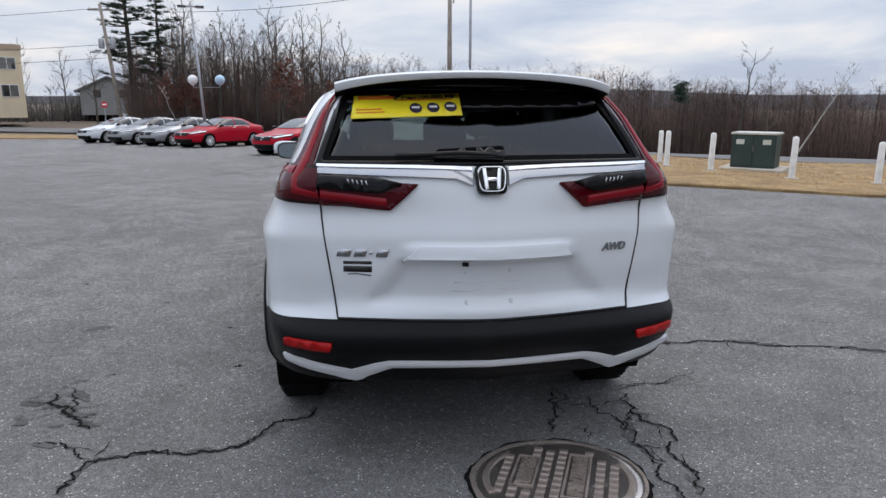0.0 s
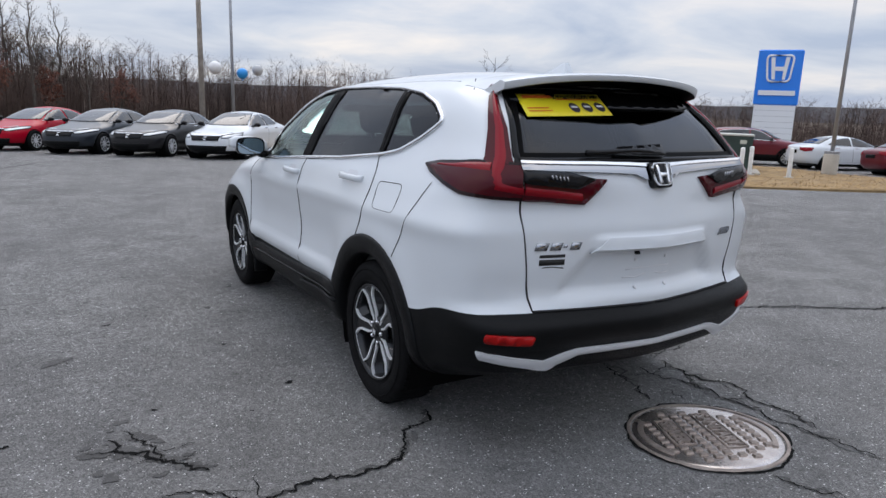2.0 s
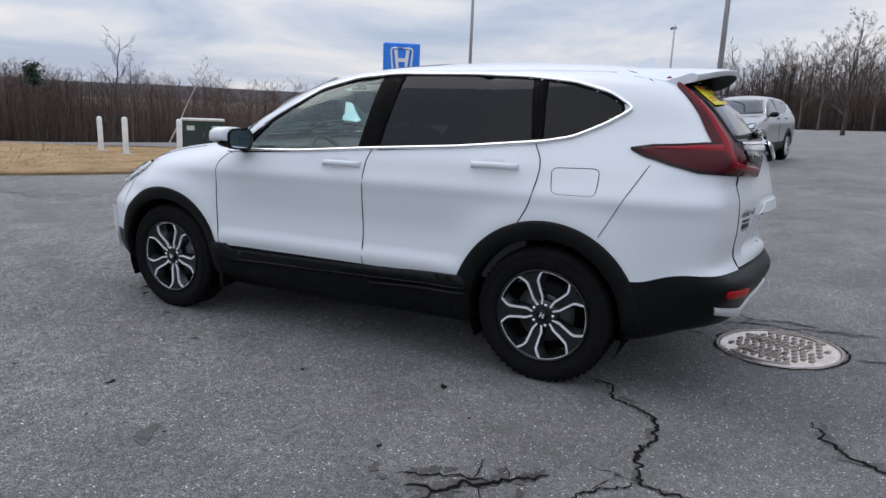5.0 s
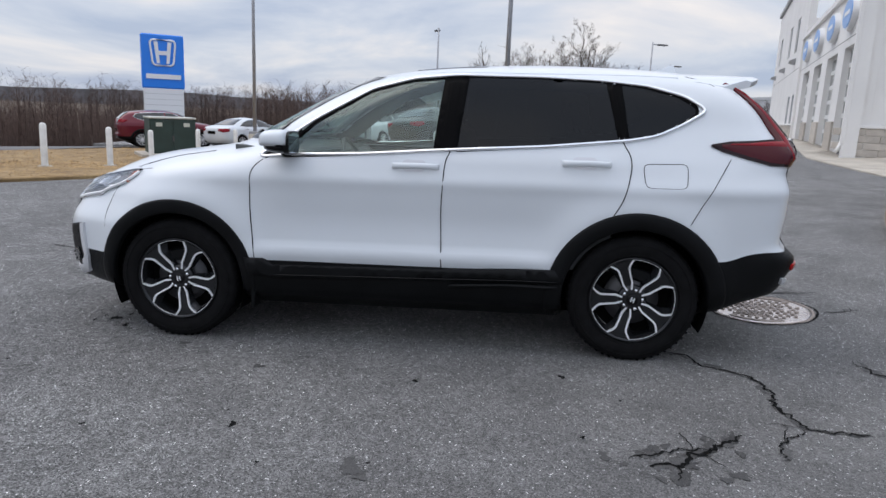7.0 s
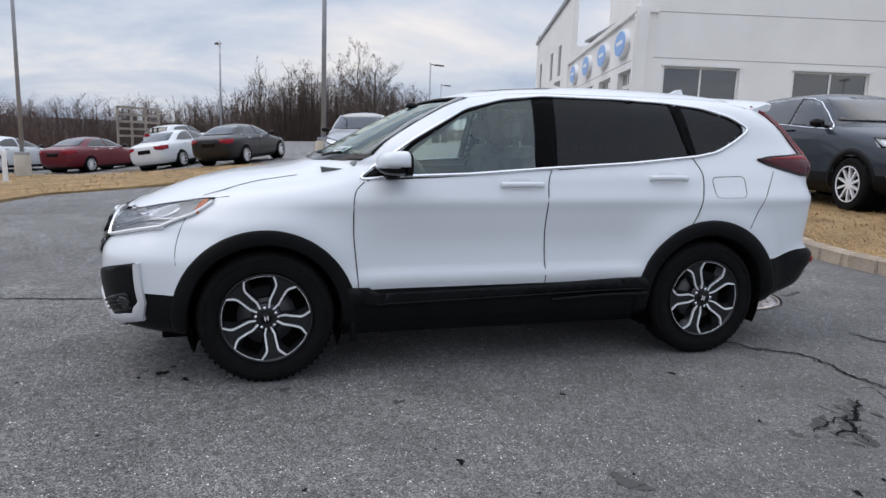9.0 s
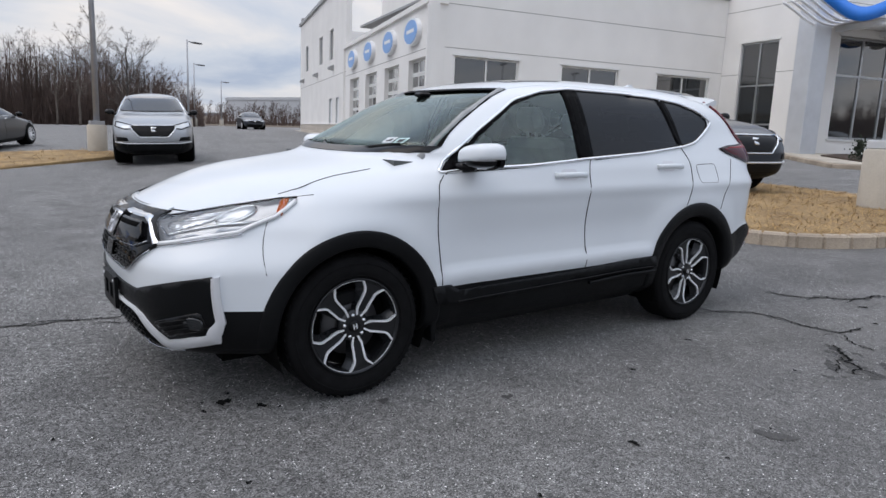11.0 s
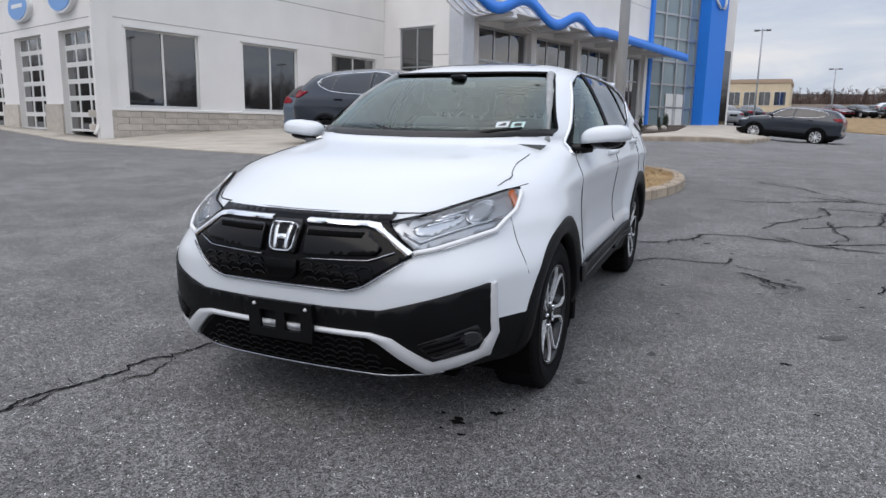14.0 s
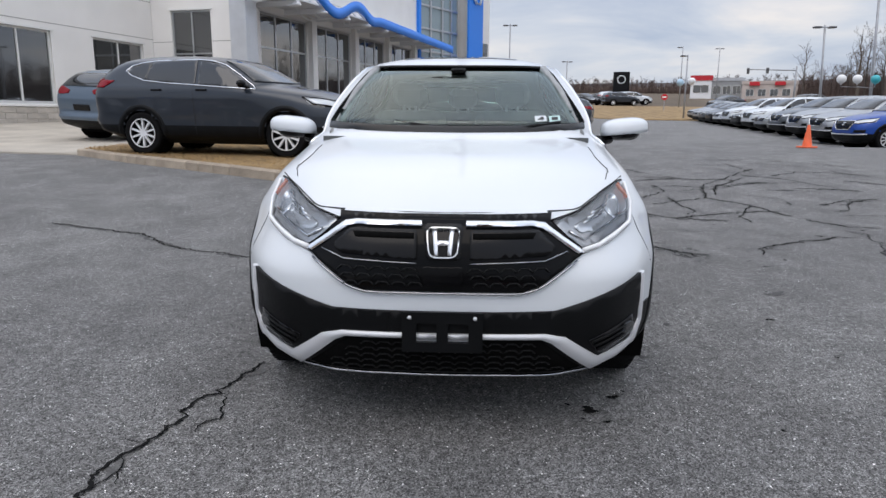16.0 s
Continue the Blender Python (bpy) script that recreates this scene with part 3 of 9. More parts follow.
for k, x in enumerate((18.8, 25.2, 32.4)):
    lamp = thing("wall_lamp", "small grey wedge wall lamp", "wall lamp", "workshop wall lamps", m=NORTH)
    part("housing", Shape().prism([(0.0, 4.95), (0.0, 4.62), (0.32, 4.70), (0.30, 4.82)], x - 0.25, x + 0.25, 0), COPING, lamp)
# block plinths, each block a piece
block_mesh = Shape().box(0.004, 0.786, -0.02, 0.05, 0.004, 0.190, 0.008).mesh("block", BLOCK)
tidy(block_mesh)
for frame_m, x0, x1, rows, z0 in ((WEST, 0.0, WLEN, 4, 0.66), (NORTH @ pose(15.2, 0, 0), 0.0, 18.6, 4, 0.72)):
    plinth = tagged(new("plinth"), "pale split-face block plinth", "plinth", kind="structure")
    plinth.matrix_world = frame_m
    for r in range(rows):
        x = x0 - (0.395 if r % 2 else 0.0)
        while x < x1 - 0.3:
            b = new("block", block_mesh)
            b.parent = plinth
            b.matrix_basis = Matrix.Translation((max(x, x0), 0, z0 + 0.194 * r))
            x += 0.79
    part("plinth_cap", Shape().box(x0, x1, -0.02, 0.09, z0 + 0.78, z0 + 0.86, 0.01), WALL_WHITE, plinth)
for i, (a, b) in enumerate(bays):
    # pier feet beside the bays
    if i < 3:
        foot = Shape().box(b + 0.02, bays[i + 1][0] - 0.02, 0.0, 0.07, BASE_Z, 1.62, 0.01)
        tagged(part("pier_base", foot, BLOCK), "pale block foot of a bay pier", "pier base", kind="structure").matrix_world = NORTH
    d = thing("garage_door", "white sectional garage door with glazed panels", "garage door", "service bay doors", m=NORTH)
    z0, z1, n, cols = 0.80, 3.80, 6, 3
    hgt, wid = (z1 - z0) / n, (b - a)
    for r in range(n):
        sec = Shape()
        za, zb = z0 + r * hgt, z0 + (r + 1) * hgt
        sec.box(a, b, -0.22, -0.17, za, za + 0.07).box(a, b, -0.22, -0.17, zb - 0.07, zb - 0.006)
        for c in range(cols + 1):
            xc = a + wid * c / cols
            sec.box(max(a, xc - 0.045), min(b, xc + 0.045), -0.22, -0.171, za + 0.07, zb - 0.07)
        p = part("door_section", sec, FRAME_WHITE, d)
        for c in range(cols):
            part("pane", Shape().box(a + wid * c / cols + 0.04, a + wid * (c + 1) / cols - 0.04, -0.205, -0.19, za + 0.06, zb - 0.06), WINDOW_GLASS, p)
    sign = thing("bay_sign", "blue oval bay sign with a white rim", "sign", "service bay signs", m=NORTH)
    cx = (a + b) / 2 + (0.45 if i == 0 else 0.1)
    for name, rx, rz, y0, y1, mat in (("sign_box", 0.86, 0.47, 0.0, 0.16, SIGN_WHITE), ("sign_face", 0.78, 0.40, 0.16, 0.18, BLUE_OVAL)):
        part(name, Shape().prism([(cx + rx * math.cos(2 * math.pi * k / 36), 4.72 + rz * math.sin(2 * math.pi * k / 36)) for k in range(36)], y0, y1, 1), mat, sign)
    part("sign_bar", Shape().box(cx - 0.45, cx + 0.45, 0.18, 0.188, 4.68, 4.80), SIGN_WHITE, sign)
down = thing("downpipe", "white square downpipe at the corner", "downpipe", m=NORTH)
part("pipe", Shape().box(-0.14, -0.02, 0.02, 0.13, 1.0, 5.4, 0.01).tube([(-0.08, 0.08, 1.05), (-0.08, 0.16, 0.85), (-0.08, 0.22, 0.75)], 0.05, 8), WALL_WHITE, down)

cop = Shape().box(-0.1, WLEN + 0.12, -0.4, 0.1, 6.9, 7.05)
tagged(part("trim", cop, COPING), "grey metal coping of the service wing", "trim", kind="structure").matrix_world = WEST
roof2 = Shape().box(0.0, WLEN - 1.6, -14, -0.3, 6.5, 6.6)
tagged(part("roof", roof2, COPING), "flat grey roof of the service wing", "roof", kind="structure").matrix_world = WEST

# link wall with the tall entrance window, and the steel-clad pier
LINK = frame_at(9.2, -21.45, -12.8)
wall_with_openings("wall_link", LINK, 3.6, BASE_Z, 11.5, [(0.95, 2.72, 0.85, 5.16)], joints=(4.0, 6.4), label="off-white link wall beside the showroom")
window_unit("window_4", LINK, 0.95, 2.72, 0.85, 5.16, [0.95, 1.84, 2.72], [0.85, 2.1, 3.55, 5.16], FRAME_ALU, "tall dark entrance window with aluminium bars")
pier = thing("pier", "tall square pier clad in brushed steel", "pier", kind="structure", m=LINK)
part("cladding", Shape().box(-0.75, -0.05, -0.5, 0.30, BASE_Z, 11.5, 0.02), wire(material("brushed steel cladding", (0.62, 0.64, 0.67), 0.38, 0.5), scale=2, spread=0.06), pier)

SHOW = frame_at(3.9, -40.5, 74.6)
SLEN = 19.4
show_bays = [(1.0, 4.75), (5.3, 9.05), (9.75, 13.5), (14.25, 18.0)]
wall_with_openings("wall_showroom", SHOW, SLEN, BASE_Z, 11.5, [(a, b, 1.66, 5.32) for a, b in show_bays], joints=(6.5, 8.4), label="off-white showroom front wall")
for i, (a, b) in enumerate(show_bays):
    w = (b - a) / 3
    window_unit("window_%d" % (5 + i), SHOW, a, b, 1.66, 5.32, [a, a + w, a + 2 * w, b], [1.66, 3.95, 5.32], FRAME_ALU, "large dark showroom window with aluminium bars", bar=0.08)
    part_o = Shape().box(a - 0.5, a - 0.06, 0.0, 0.25, BASE_Z, 5.7)
    tagged(part("pilaster", part_o, WALL_WHITE), "white pilaster between showroom windows", "pilaster", kind="structure").matrix_world = SHOW

# wavy blue canopy on brackets
wave = thing("canopy", "wavy blue canopy edge with white slats", "canopy", kind="structure", m=SHOW)


def wave_z(d):
    swing = 0.30 * math.cos((d - 12.85) * 2 * math.pi / 4.55) * smooth(10.2, 12.2, d)
    return 5.80 + swing * 1.05 + 0.02 * (d - 12)


s = Shape()
n = 110
vs = []
for i in range(n + 1):
    d = -1.6 + (21.8 + 1.6) * i / n
    z = wave_z(d)
    vs += [(d, 2.0, z - 0.22), (d, 2.0, z + 0.22), (d, 1.9, z + 0.22), (d, 1.9, z - 0.22)]
s.add(vs, [(4 * i + j, 4 * (i + 1) + j, 4 * (i + 1) + (j + 1) % 4, 4 * i + (j + 1) % 4) for i in range(n) for j in range(4)] + [(0, 1, 2, 3), (4 * n, 4 * n + 1, 4 * n + 2, 4 * n + 3)])
part("fascia", s, BLUE_PANEL, wave, "blue wavy fascia")
for k in range(5):
    sl = Shape()
    y = 1.75 - 0.28 * k
    sl.tube([(10 + 11.5 * i / 60, y, wave_z(10 + 11.5 * i / 60) - 0.12 - 0.03 * k) for i in range(61)], 0.045, 6)
    part("slat", sl, SIGN_WHITE, wave)
for k in range(9):
    d = 0.6 + 2.2 * k
    part("bracket", Shape().box(d - 0.12, d + 0.12, 0.0, 1.9, 5.42, 5.62).ball((d, 1.7, 5.45), 0.2, 0.3, 0.1), SIGN_WHITE, wave)
part("soffit", Shape().box(-1.0, 19.3, 0.0, 1.85, 5.64, 5.70), SIGN_WHITE, wave)

# glass tower with its blue blade
TOWER = frame_at(3.9, -40.5, 59.5 + 180)
tower = thing("tower", "glazed corner tower with a blue blade wall", "tower", kind="structure", m=TOWER)
part("glazing", Shape().box(0.25, 5.0, 0.0, 0.06, BASE_Z, 13.5), material("pale green curtain glass", (0.24, 0.31, 0.33), 0.05, Coat_Weight=0.6), tower)
for x in (0.3, 1.5, 2.9, 4.0, 4.95):
    part("mullion", Shape().box(x - 0.07, x + 0.07, -0.12, 0.12, BASE_Z, 13.5), FRAME_ALU, tower)
for k in range(9):
    part("transom", Shape().box(0.25, 5.0, -0.10, 0.10, 1.0 + 1.45 * k, 1.12 + 1.45 * k), FRAME_ALU, tower)
part("edge_post", Shape().box(0.0, 0.25, -0.2, 0.2, BASE_Z, 13.5), BLUE_PANEL, tower, "blue edge post")
part("entry_door", Shape().box(2.05, 3.05, -0.10, -0.04, 1.0, 3.4).box(3.15, 3.9, -0.10, -0.04, 1.0, 3.4), FRAME_WHITE, tower)
part("blue_blade", Shape().box(5.05, 7.0, -0.9, 0.7, BASE_Z, 13.5), BLUE_PANEL, tower, "plain blue blade wall")
part("white_wing", Shape().box(7.0, 9.0, -0.3, 0.3, BASE_Z, 11.5), WALL_WHITE, tower)
part("wing_window", Shape().box(7.3, 8.7, -0.34, -0.29, 1.4, 6.5), WINDOW_GLASS, tower)
part("blade_mark", Shape().tube([(5.4, -0.95, 13.0), (5.5, -1.0, 9.4), (5.9, -1.0, 9.0), (6.4, -1.0, 9.0), (6.6, -0.95, 9.4), (6.7, -0.95, 13.0)], 0.09, 8), SIGN_WHITE, tower)
back = Shape().prism([(16.0, -12.5), (40, -20), (36, -48), (5.5, -46), (9.8, -23.0), (13.2, -22.8)], 0.5, 6.4, 2)
tagged(part("wall_core", back, WALL_WHITE), "plain core of the building behind its fronts", "wall", kind="structure")

# ---- aprons, islands and kerbs ----
APRON = [(7.35, -7.75), (9.5, -8.05), (12, -8.4), (15.4, -8.9), (22, -11.0), (32, -13.9), (47.5, -18.6), (48.3, -19.5), (15.4, -9.9), (13.0, -22.1), (9.3, -21.4), (7.2, -16.0), (7.0, -10)]
tagged(sheet("sidewalk", APRON, 0.03, CONCRETE, 1.2, 0.12), "pale concrete apron along the service wing", "sidewalk", kind="structure")
WALK = [(12.6, -21.6), (9.2, -20.7), (5.5, -17.0), (1.9, -18.4), (-1.9, -22.2), (-3.0, -30), (-2, -47), (0.5, -47), (3.7, -40.5), (9.0, -21.6)]
tagged(sheet("sidewalk", WALK, 0.15, CONCRETE, 1.2, 0.25), "raised concrete walk before the showroom", "sidewalk", kind="structure")
BED = [(7.6, -20.6), (5.4, -18.6), (3.0, -19.6), (1.4, -22.5), (0.8, -27), (1.2, -40), (3.4, -39.8), (8.0, -22.6)]
MULCH = wire(material("dark bark mulch", (0.06, 0.042, 0.03), 0.95), scale=8, spread=0.5, fine=0.5, bump=0.8, bump_scale=60)
tagged(sheet("planting_bed", BED, 0.19, MULCH, 0.8, 0.1), "mulched planting bed below the showroom windows", "planting bed", kind="structure")
ISLAND = [(7.4, -7.8), (5.4, -6.25), (3.9, -5.2), (2.2, -4.4), (1.2, -4.12), (0.3, -4.15), (-0.4, -4.6), (-0.85, -5.4), (-0.95, -6.3), (-0.6, -7.2), (0.3, -8.2), (1.6, -8.9), (7.0, -9.9)]
tagged(sheet("planting_island", ISLAND, 0.13, GRASS, 0.35, 0.2), "straw-covered planting island in the lot", "planting island", kind="structure")


def kerb_run(name, path, group, closed=False, width=0.17, height=0.135, piece=1.2):
    """Kerb stones set end to end along a path, each a piece with worn rounded edges."""
    run = tagged(new(name), "weathered pale concrete kerb stones", "kerb", group, "structure")
    pts = [Vector(p) for p in path] + ([Vector(path[0])] if closed else [])
    for a, b in zip(pts, pts[1:]):
        ln = (b - a).length
        k = max(1, round(ln / piece))
        for j in range(k):
            p, q = a.lerp(b, j / k), a.lerp(b, (j + 1) / k)
            m = (p + q) / 2
            L = (q - p).length + 0.02
            z = land(m.x, m.y)
            d = (q - p).normalized()
            tilt = math.atan2(land(q.x, q.y) - land(p.x, p.y), L)
            s = Shape().box(-L / 2 + 0.004, L / 2 - 0.004, -width / 2, width / 2, -0.12, height, 0.022)
            o = part("kerb_stone", s, KERB, run)
            o.matrix_basis = Matrix.Translation((m.x, m.y, z)) @ Matrix.Rotation(math.atan2(d.y, d.x), 4, "Z") @ Matrix.Rotation(-tilt, 4, "Y")
    return run


smooth_island = rounded(ISLAND[:-1], 0.5, 3, closed=False)
kerb_run("kerb", smooth_island, "island kerb", piece=2.0)
kerb_run("kerb", WALK[1:7], "walk kerb", piece=1.6)

# ---- car bodies as stacked outlines ----
class CarForm:
    """A car's outer form: for each height its front, rear and half width, joined by rounded outlines."""

    def __init__(self, front, rear, width, nose, tail, mid, shift=None):
        self.front, self.rear, self.width, self.nose, self.tail, self.mid = front, rear, width, nose, tail, mid
        self.shift = shift

    def outline(self, z, count):
        yf, yr, w = lerp_table(self.front, z), lerp_table(self.rear, z), lerp_table(self.width, z)
        nf, nr, ym = lerp_table(self.nose, z), lerp_table(self.tail, z), lerp_table(self.mid, z)
        ym = min(max(ym, yr + 0.02), yf - 0.02)
        pts = []
        for k in range(241):
            t = -math.pi / 2 + math.pi * k / 240
            n, ln = (nr, ym - yr) if t < 0 else (nf, yf - ym)
            c, s = max(0.0, math.cos(t)), math.sin(t)
            pts.append((w * c ** (2 / n), ym + ln * math.copysign(abs(s) ** (2 / n), s)))
        acc = [0.0]
        for a, b in zip(pts, pts[1:]):
            acc.append(acc[-1] + math.hypot(b[0] - a[0], b[1] - a[1]))
        out, i = [], 0
        for k in range(count):
            d = acc[-1] * k / (count - 1)
            while i < 239 and acc[i + 1] < d:
                i += 1
            u = (d - acc[i]) / max(1e-9, acc[i + 1] - acc[i])
            out.append((pts[i][0] + (pts[i + 1][0] - pts[i][0]) * u, pts[i][1] + (pts[i + 1][1] - pts[i][1]) * u))
        return out

    def build(self, levels, count):
        rings = []
        for z in levels:
            half = self.outline(z, count)
            ring = [(x, y, z) for x, y in half] + [(-x, y, z) for x, y in half[-2:0:-1]]
            if self.shift:
                ring = [self.shift(*p) for p in ring]
            rings.append(ring)
        n = len(rings[0])
        vs = [p for r in rings for p in r]
        fs = [(i * n + k, i * n + (k + 1) % n, (i + 1) * n + (k + 1) % n, (i + 1) * n + k) for i in range(len(rings) - 1) for k in range(n)]
        fs.append(tuple(range((len(rings) - 1) * n, len(rings) * n)))
        return vs, fs


class Skin:
    """Lays panels and bars on a car's form, drawn in the side, rear, front, top or diagonal rear corner view."""

    def __init__(self, vs, fs):
        self.tree = BVHTree.FromPolygons([Vector(v) for v in vs], fs)

    def drop(self, view, a, b):
        if view == "left":
            o, d = Vector((-3, a, b)), Vector((1, 0, 0))
        elif view == "right":
            o, d = Vector((3, a, b)), Vector((-1, 0, 0))
        elif view == "rear":
            o, d = Vector((a, -5, b)), Vector((0, 1, 0))
        elif view == "front":
            o, d = Vector((a, 5, b)), Vector((0, -1, 0))
        elif view in ("left_corner", "right_corner"):
            sx = -1 if view == "left_corner" else 1
            o, d = Vector((sx * (a * 0.7071 + 3), a * 0.7071 - 3, b)), Vector((-sx * 0.7071, 0.7071, 0))
        else:
            o, d = Vector((a, b, 4)), Vector((0, 0, -1))
        hit, nrm, _, _ = self.tree.ray_cast(o, d)
        if hit is None:
            far = o + d * (2.1 if view in ("left", "right") else 2.8)
            hit, nrm, _, _ = self.tree.find_nearest(far)
        if nrm.dot(d) > 0:
            nrm = -nrm
        return hit, nrm

    def ease(self, view, a, b, d=0.018):
        """Place and normal, evened out over the small facets round a point."""
        h0, n0 = self.drop(view, a, b)
        h, n, k = h0.copy(), n0.normalized(), 1
        ax = {"left": 0, "right": 0, "rear": 1, "front": 1}.get(view, 2)
        for da, db in ((d, 0), (-d, 0), (0, d), (0, -d), (d, d), (-d, d), (d, -d), (-d, -d)):
            q, m = self.drop(view, a + da, b + db)
            if abs(q[ax] - h0[ax]) < 0.03:
                h[ax] += q[ax]
                n += m.normalized()
                k += 1
        h[ax] = h0[ax] + (h[ax] - h0[ax] * k) / k
        return h, n.normalized()

    def panel(self, view, poly, off=0.004, step=0.05, skirt=0.012, shape=None):
        s = shape or Shape()
        ring = []
        n = len(poly)
        for i in range(n):
            a, b = Vector(poly[i]), Vector(poly[(i + 1) % n])
            k = max(1, int((b - a).length / step))
            ring += [a.lerp(b, j / k) for j in range(k)]
        pts = [p.copy() for p in ring]
        x0, x1 = min(p.x for p in ring), max(p.x for p in ring)
        y0, y1 = min(p.y for p in ring), max(p.y for p in ring)
        i = 0
        x = x0 + step * 0.5
        while x < x1:
            y = y0 + step * (0.5 if i % 2 else 0.25)
            while y < y1:
                if in_poly(poly, x, y):
                    pts.append(Vector((x, y)))
                y += step
            x += step * 0.87
            i += 1
        m = len(ring)
        vs, _, fs, _, _, _ = delaunay_2d_cdt(pts, [(i, (i + 1) % m) for i in range(m)], [], 1, 1e-5)
        placed = []
        for p in vs:
            h, nr = self.ease(view, p.x, p.y)
            placed.append(h + nr * off)
        s.add(placed, fs)
        if skirt:
            top, low = [], []
            for p in ring:
                h, nr = self.ease(view, p.x, p.y)
                top.append(h + nr * off)
                low.append(h + nr * (off - skirt))
            s.add(top + low, [(i, (i + 1) % m, m + (i + 1) % m, m + i) for i in range(m)], True)
        return s

    def loft(self, view, edge_a, edge_b, off=0.012, step=0.02, across=5, bulge=0.3, shape=None):
        """A smooth strip between two edge lines with the same number of corners, gently domed, with turned-down rims."""
        s = shape or Shape()
        rows = []
        n = len(edge_a)
        for i in range(n - 1):
            a0, a1, b0, b1 = (Vector(p) for p in (edge_a[i], edge_a[i + 1], edge_b[i], edge_b[i + 1]))
            k = max(1, int(max((a1 - a0).length, (b1 - b0).length) / step))
            for j in range(k + (1 if i == n - 2 else 0)):
                rows.append((a0.lerp(a1, j / k), b0.lerp(b1, j / k)))
        vs = []
        w = across + 3
        for a, b in rows:
            for j in range(-1, across + 2):
                t = min(1.0, max(0.0, j / across))
                p = a.lerp(b, t)
                h, nr = self.ease(view, p.x, p.y, 0.028)
                o = -0.02 if j in (-1, across + 1) else off * (1 - bulge + bulge * math.sin(math.pi * t))
                vs.append(h + nr * o)
        m = len(rows)
        s.add(vs, [(i * w + j, i * w + j + 1, (i + 1) * w + j + 1, (i + 1) * w + j) for i in range(m - 1) for j in range(w - 1)])
        s.add([vs[j] for j in range(w)], [tuple(range(w))], True)
        s.add([vs[(m - 1) * w + j] for j in range(w)], [tuple(reversed(range(w)))], True)
        return s

    def path(self, view, line, off=0.0, step=0.04, closed=False):
        pts = [Vector(p) for p in line]
        if closed:
            pts.append(pts[0])
        out = []
        for a, b in zip(pts, pts[1:]):
            k = max(1, int((b - a).length / step))
            for j in range(k):
                q = a.lerp(b, j / k)
                h, nr = self.ease(view, q.x, q.y)
                out.append(h + nr * off)
        if not closed:
            h, nr = self.drop(view, pts[-1].x, pts[-1].y)
            out.append(h + nr * off)
        return out

    def bar(self, view, line, radius, off=0.0, step=0.04, closed=False, sides=6, shape=None):
        s = shape or Shape()
        return s.tube(self.path(view, line, off, step, closed), radius, sides, closed)


def levels_between(pairs):
    """Heights in even steps: (from, to, count)."""
    out = []
    for a, b, n in pairs:
        out += [a + (b - a) * i / n for i in range(n)]
    return out + [pairs[-1][1]]


# ---- the white sport utility car ----
AX_F, AX_R, HUB_Z, TYRE_R = 1.332, -1.332, 0.358, 0.362


def suv_shift(x, y, z):
    """Waist hollow, arch swell and number-plate recess pressed into the plain form."""
    sx = 1 if x > 0 else -1
    side = smooth(0.6, 0.85, abs(x))
    hollow = 0.020 * math.exp(-((z - 0.74) / 0.13) ** 2) * smooth(0.98, 0.62, abs(y + 0.05))
    swell = 0.0
    for ya in (AX_F, AX_R):
        r = math.hypot(y - ya, z - HUB_Z)
        swell = max(swell, 0.020 * math.exp(-((r - 0.50) / 0.10) ** 2))
    crease = 0.010 * math.exp(-((z - 0.985) / 0.05) ** 2)
    kick = 0.016 * smooth(0.615, 0.575, z) * smooth(0.50, 0.54, z) * smooth(0.95, 0.75, abs(y))
    x += sx * side * (swell + crease + kick - hollow)
    bow = smooth(1.45, 2.0, y) * smooth(1.12, 0.95, z)
    high = smooth(1.35, 1.95, y) * smooth(0.66, 0.84, z) * smooth(1.10, 1.0, z)
    fender = 0.034 * smooth(1.0, 1.5, y) * smooth(2.25, 1.8, y) * smooth(0.55, 0.85, abs(x)) * smooth(1.0, 0.82, z)
    y -= (0.095 * bow + 0.13 * high) * (min(abs(x), 0.92) / 0.9) ** 2.2
    x += sx * fender
    # the tail bows forward towards its corners, and the bumper's upper edge rises towards the rear
    tail = 0.105 + 0.05 * smooth(0.63, 0.70, z) - 0.075 * smooth(1.06, 1.2, z) - 0.02 * smooth(1.25, 1.45, z)
    z -= 0.052 * math.exp(-((z - 0.655) / 0.10) ** 2) * smooth(-2.16, -1.78, y) * smooth(-1.30, -1.70, y)
    y0 = y
    y += tail * smooth(-1.72, -2.12, y) * (min(abs(x), 0.75) / 0.75) ** 1.3
    x -= sx * 0.022 * smooth(-0.9, -1.8, y0) * smooth(0.95, 1.15, z) * smooth(1.50, 1.30, z) * smooth(0.45, 0.75, abs(x))
    x += sx * 0.026 * smooth(-0.7, 0.3, y) * smooth(1.12, 1.35, z) * smooth(0.3, 0.55, abs(x))
    if y0 < -2.1:
        edge = 0.335 + max(0.0, 0.885 - z) * 0.75
        dent = smooth(edge + 0.03, edge - 0.03, abs(x)) * smooth(0.70, 0.735, z) * smooth(0.905, 0.885, z)
        y += 0.035 * dent
        y -= 0.018 * smooth(0.34, 0.31, abs(x)) * smooth(0.885, 0.9, z) * smooth(0.965, 0.945, z)
        y -= 0.015 * math.exp(-((z - 0.68) / 0.03) ** 2) * smooth(0.75, 0.6, abs(x))
    return (x, y, z)


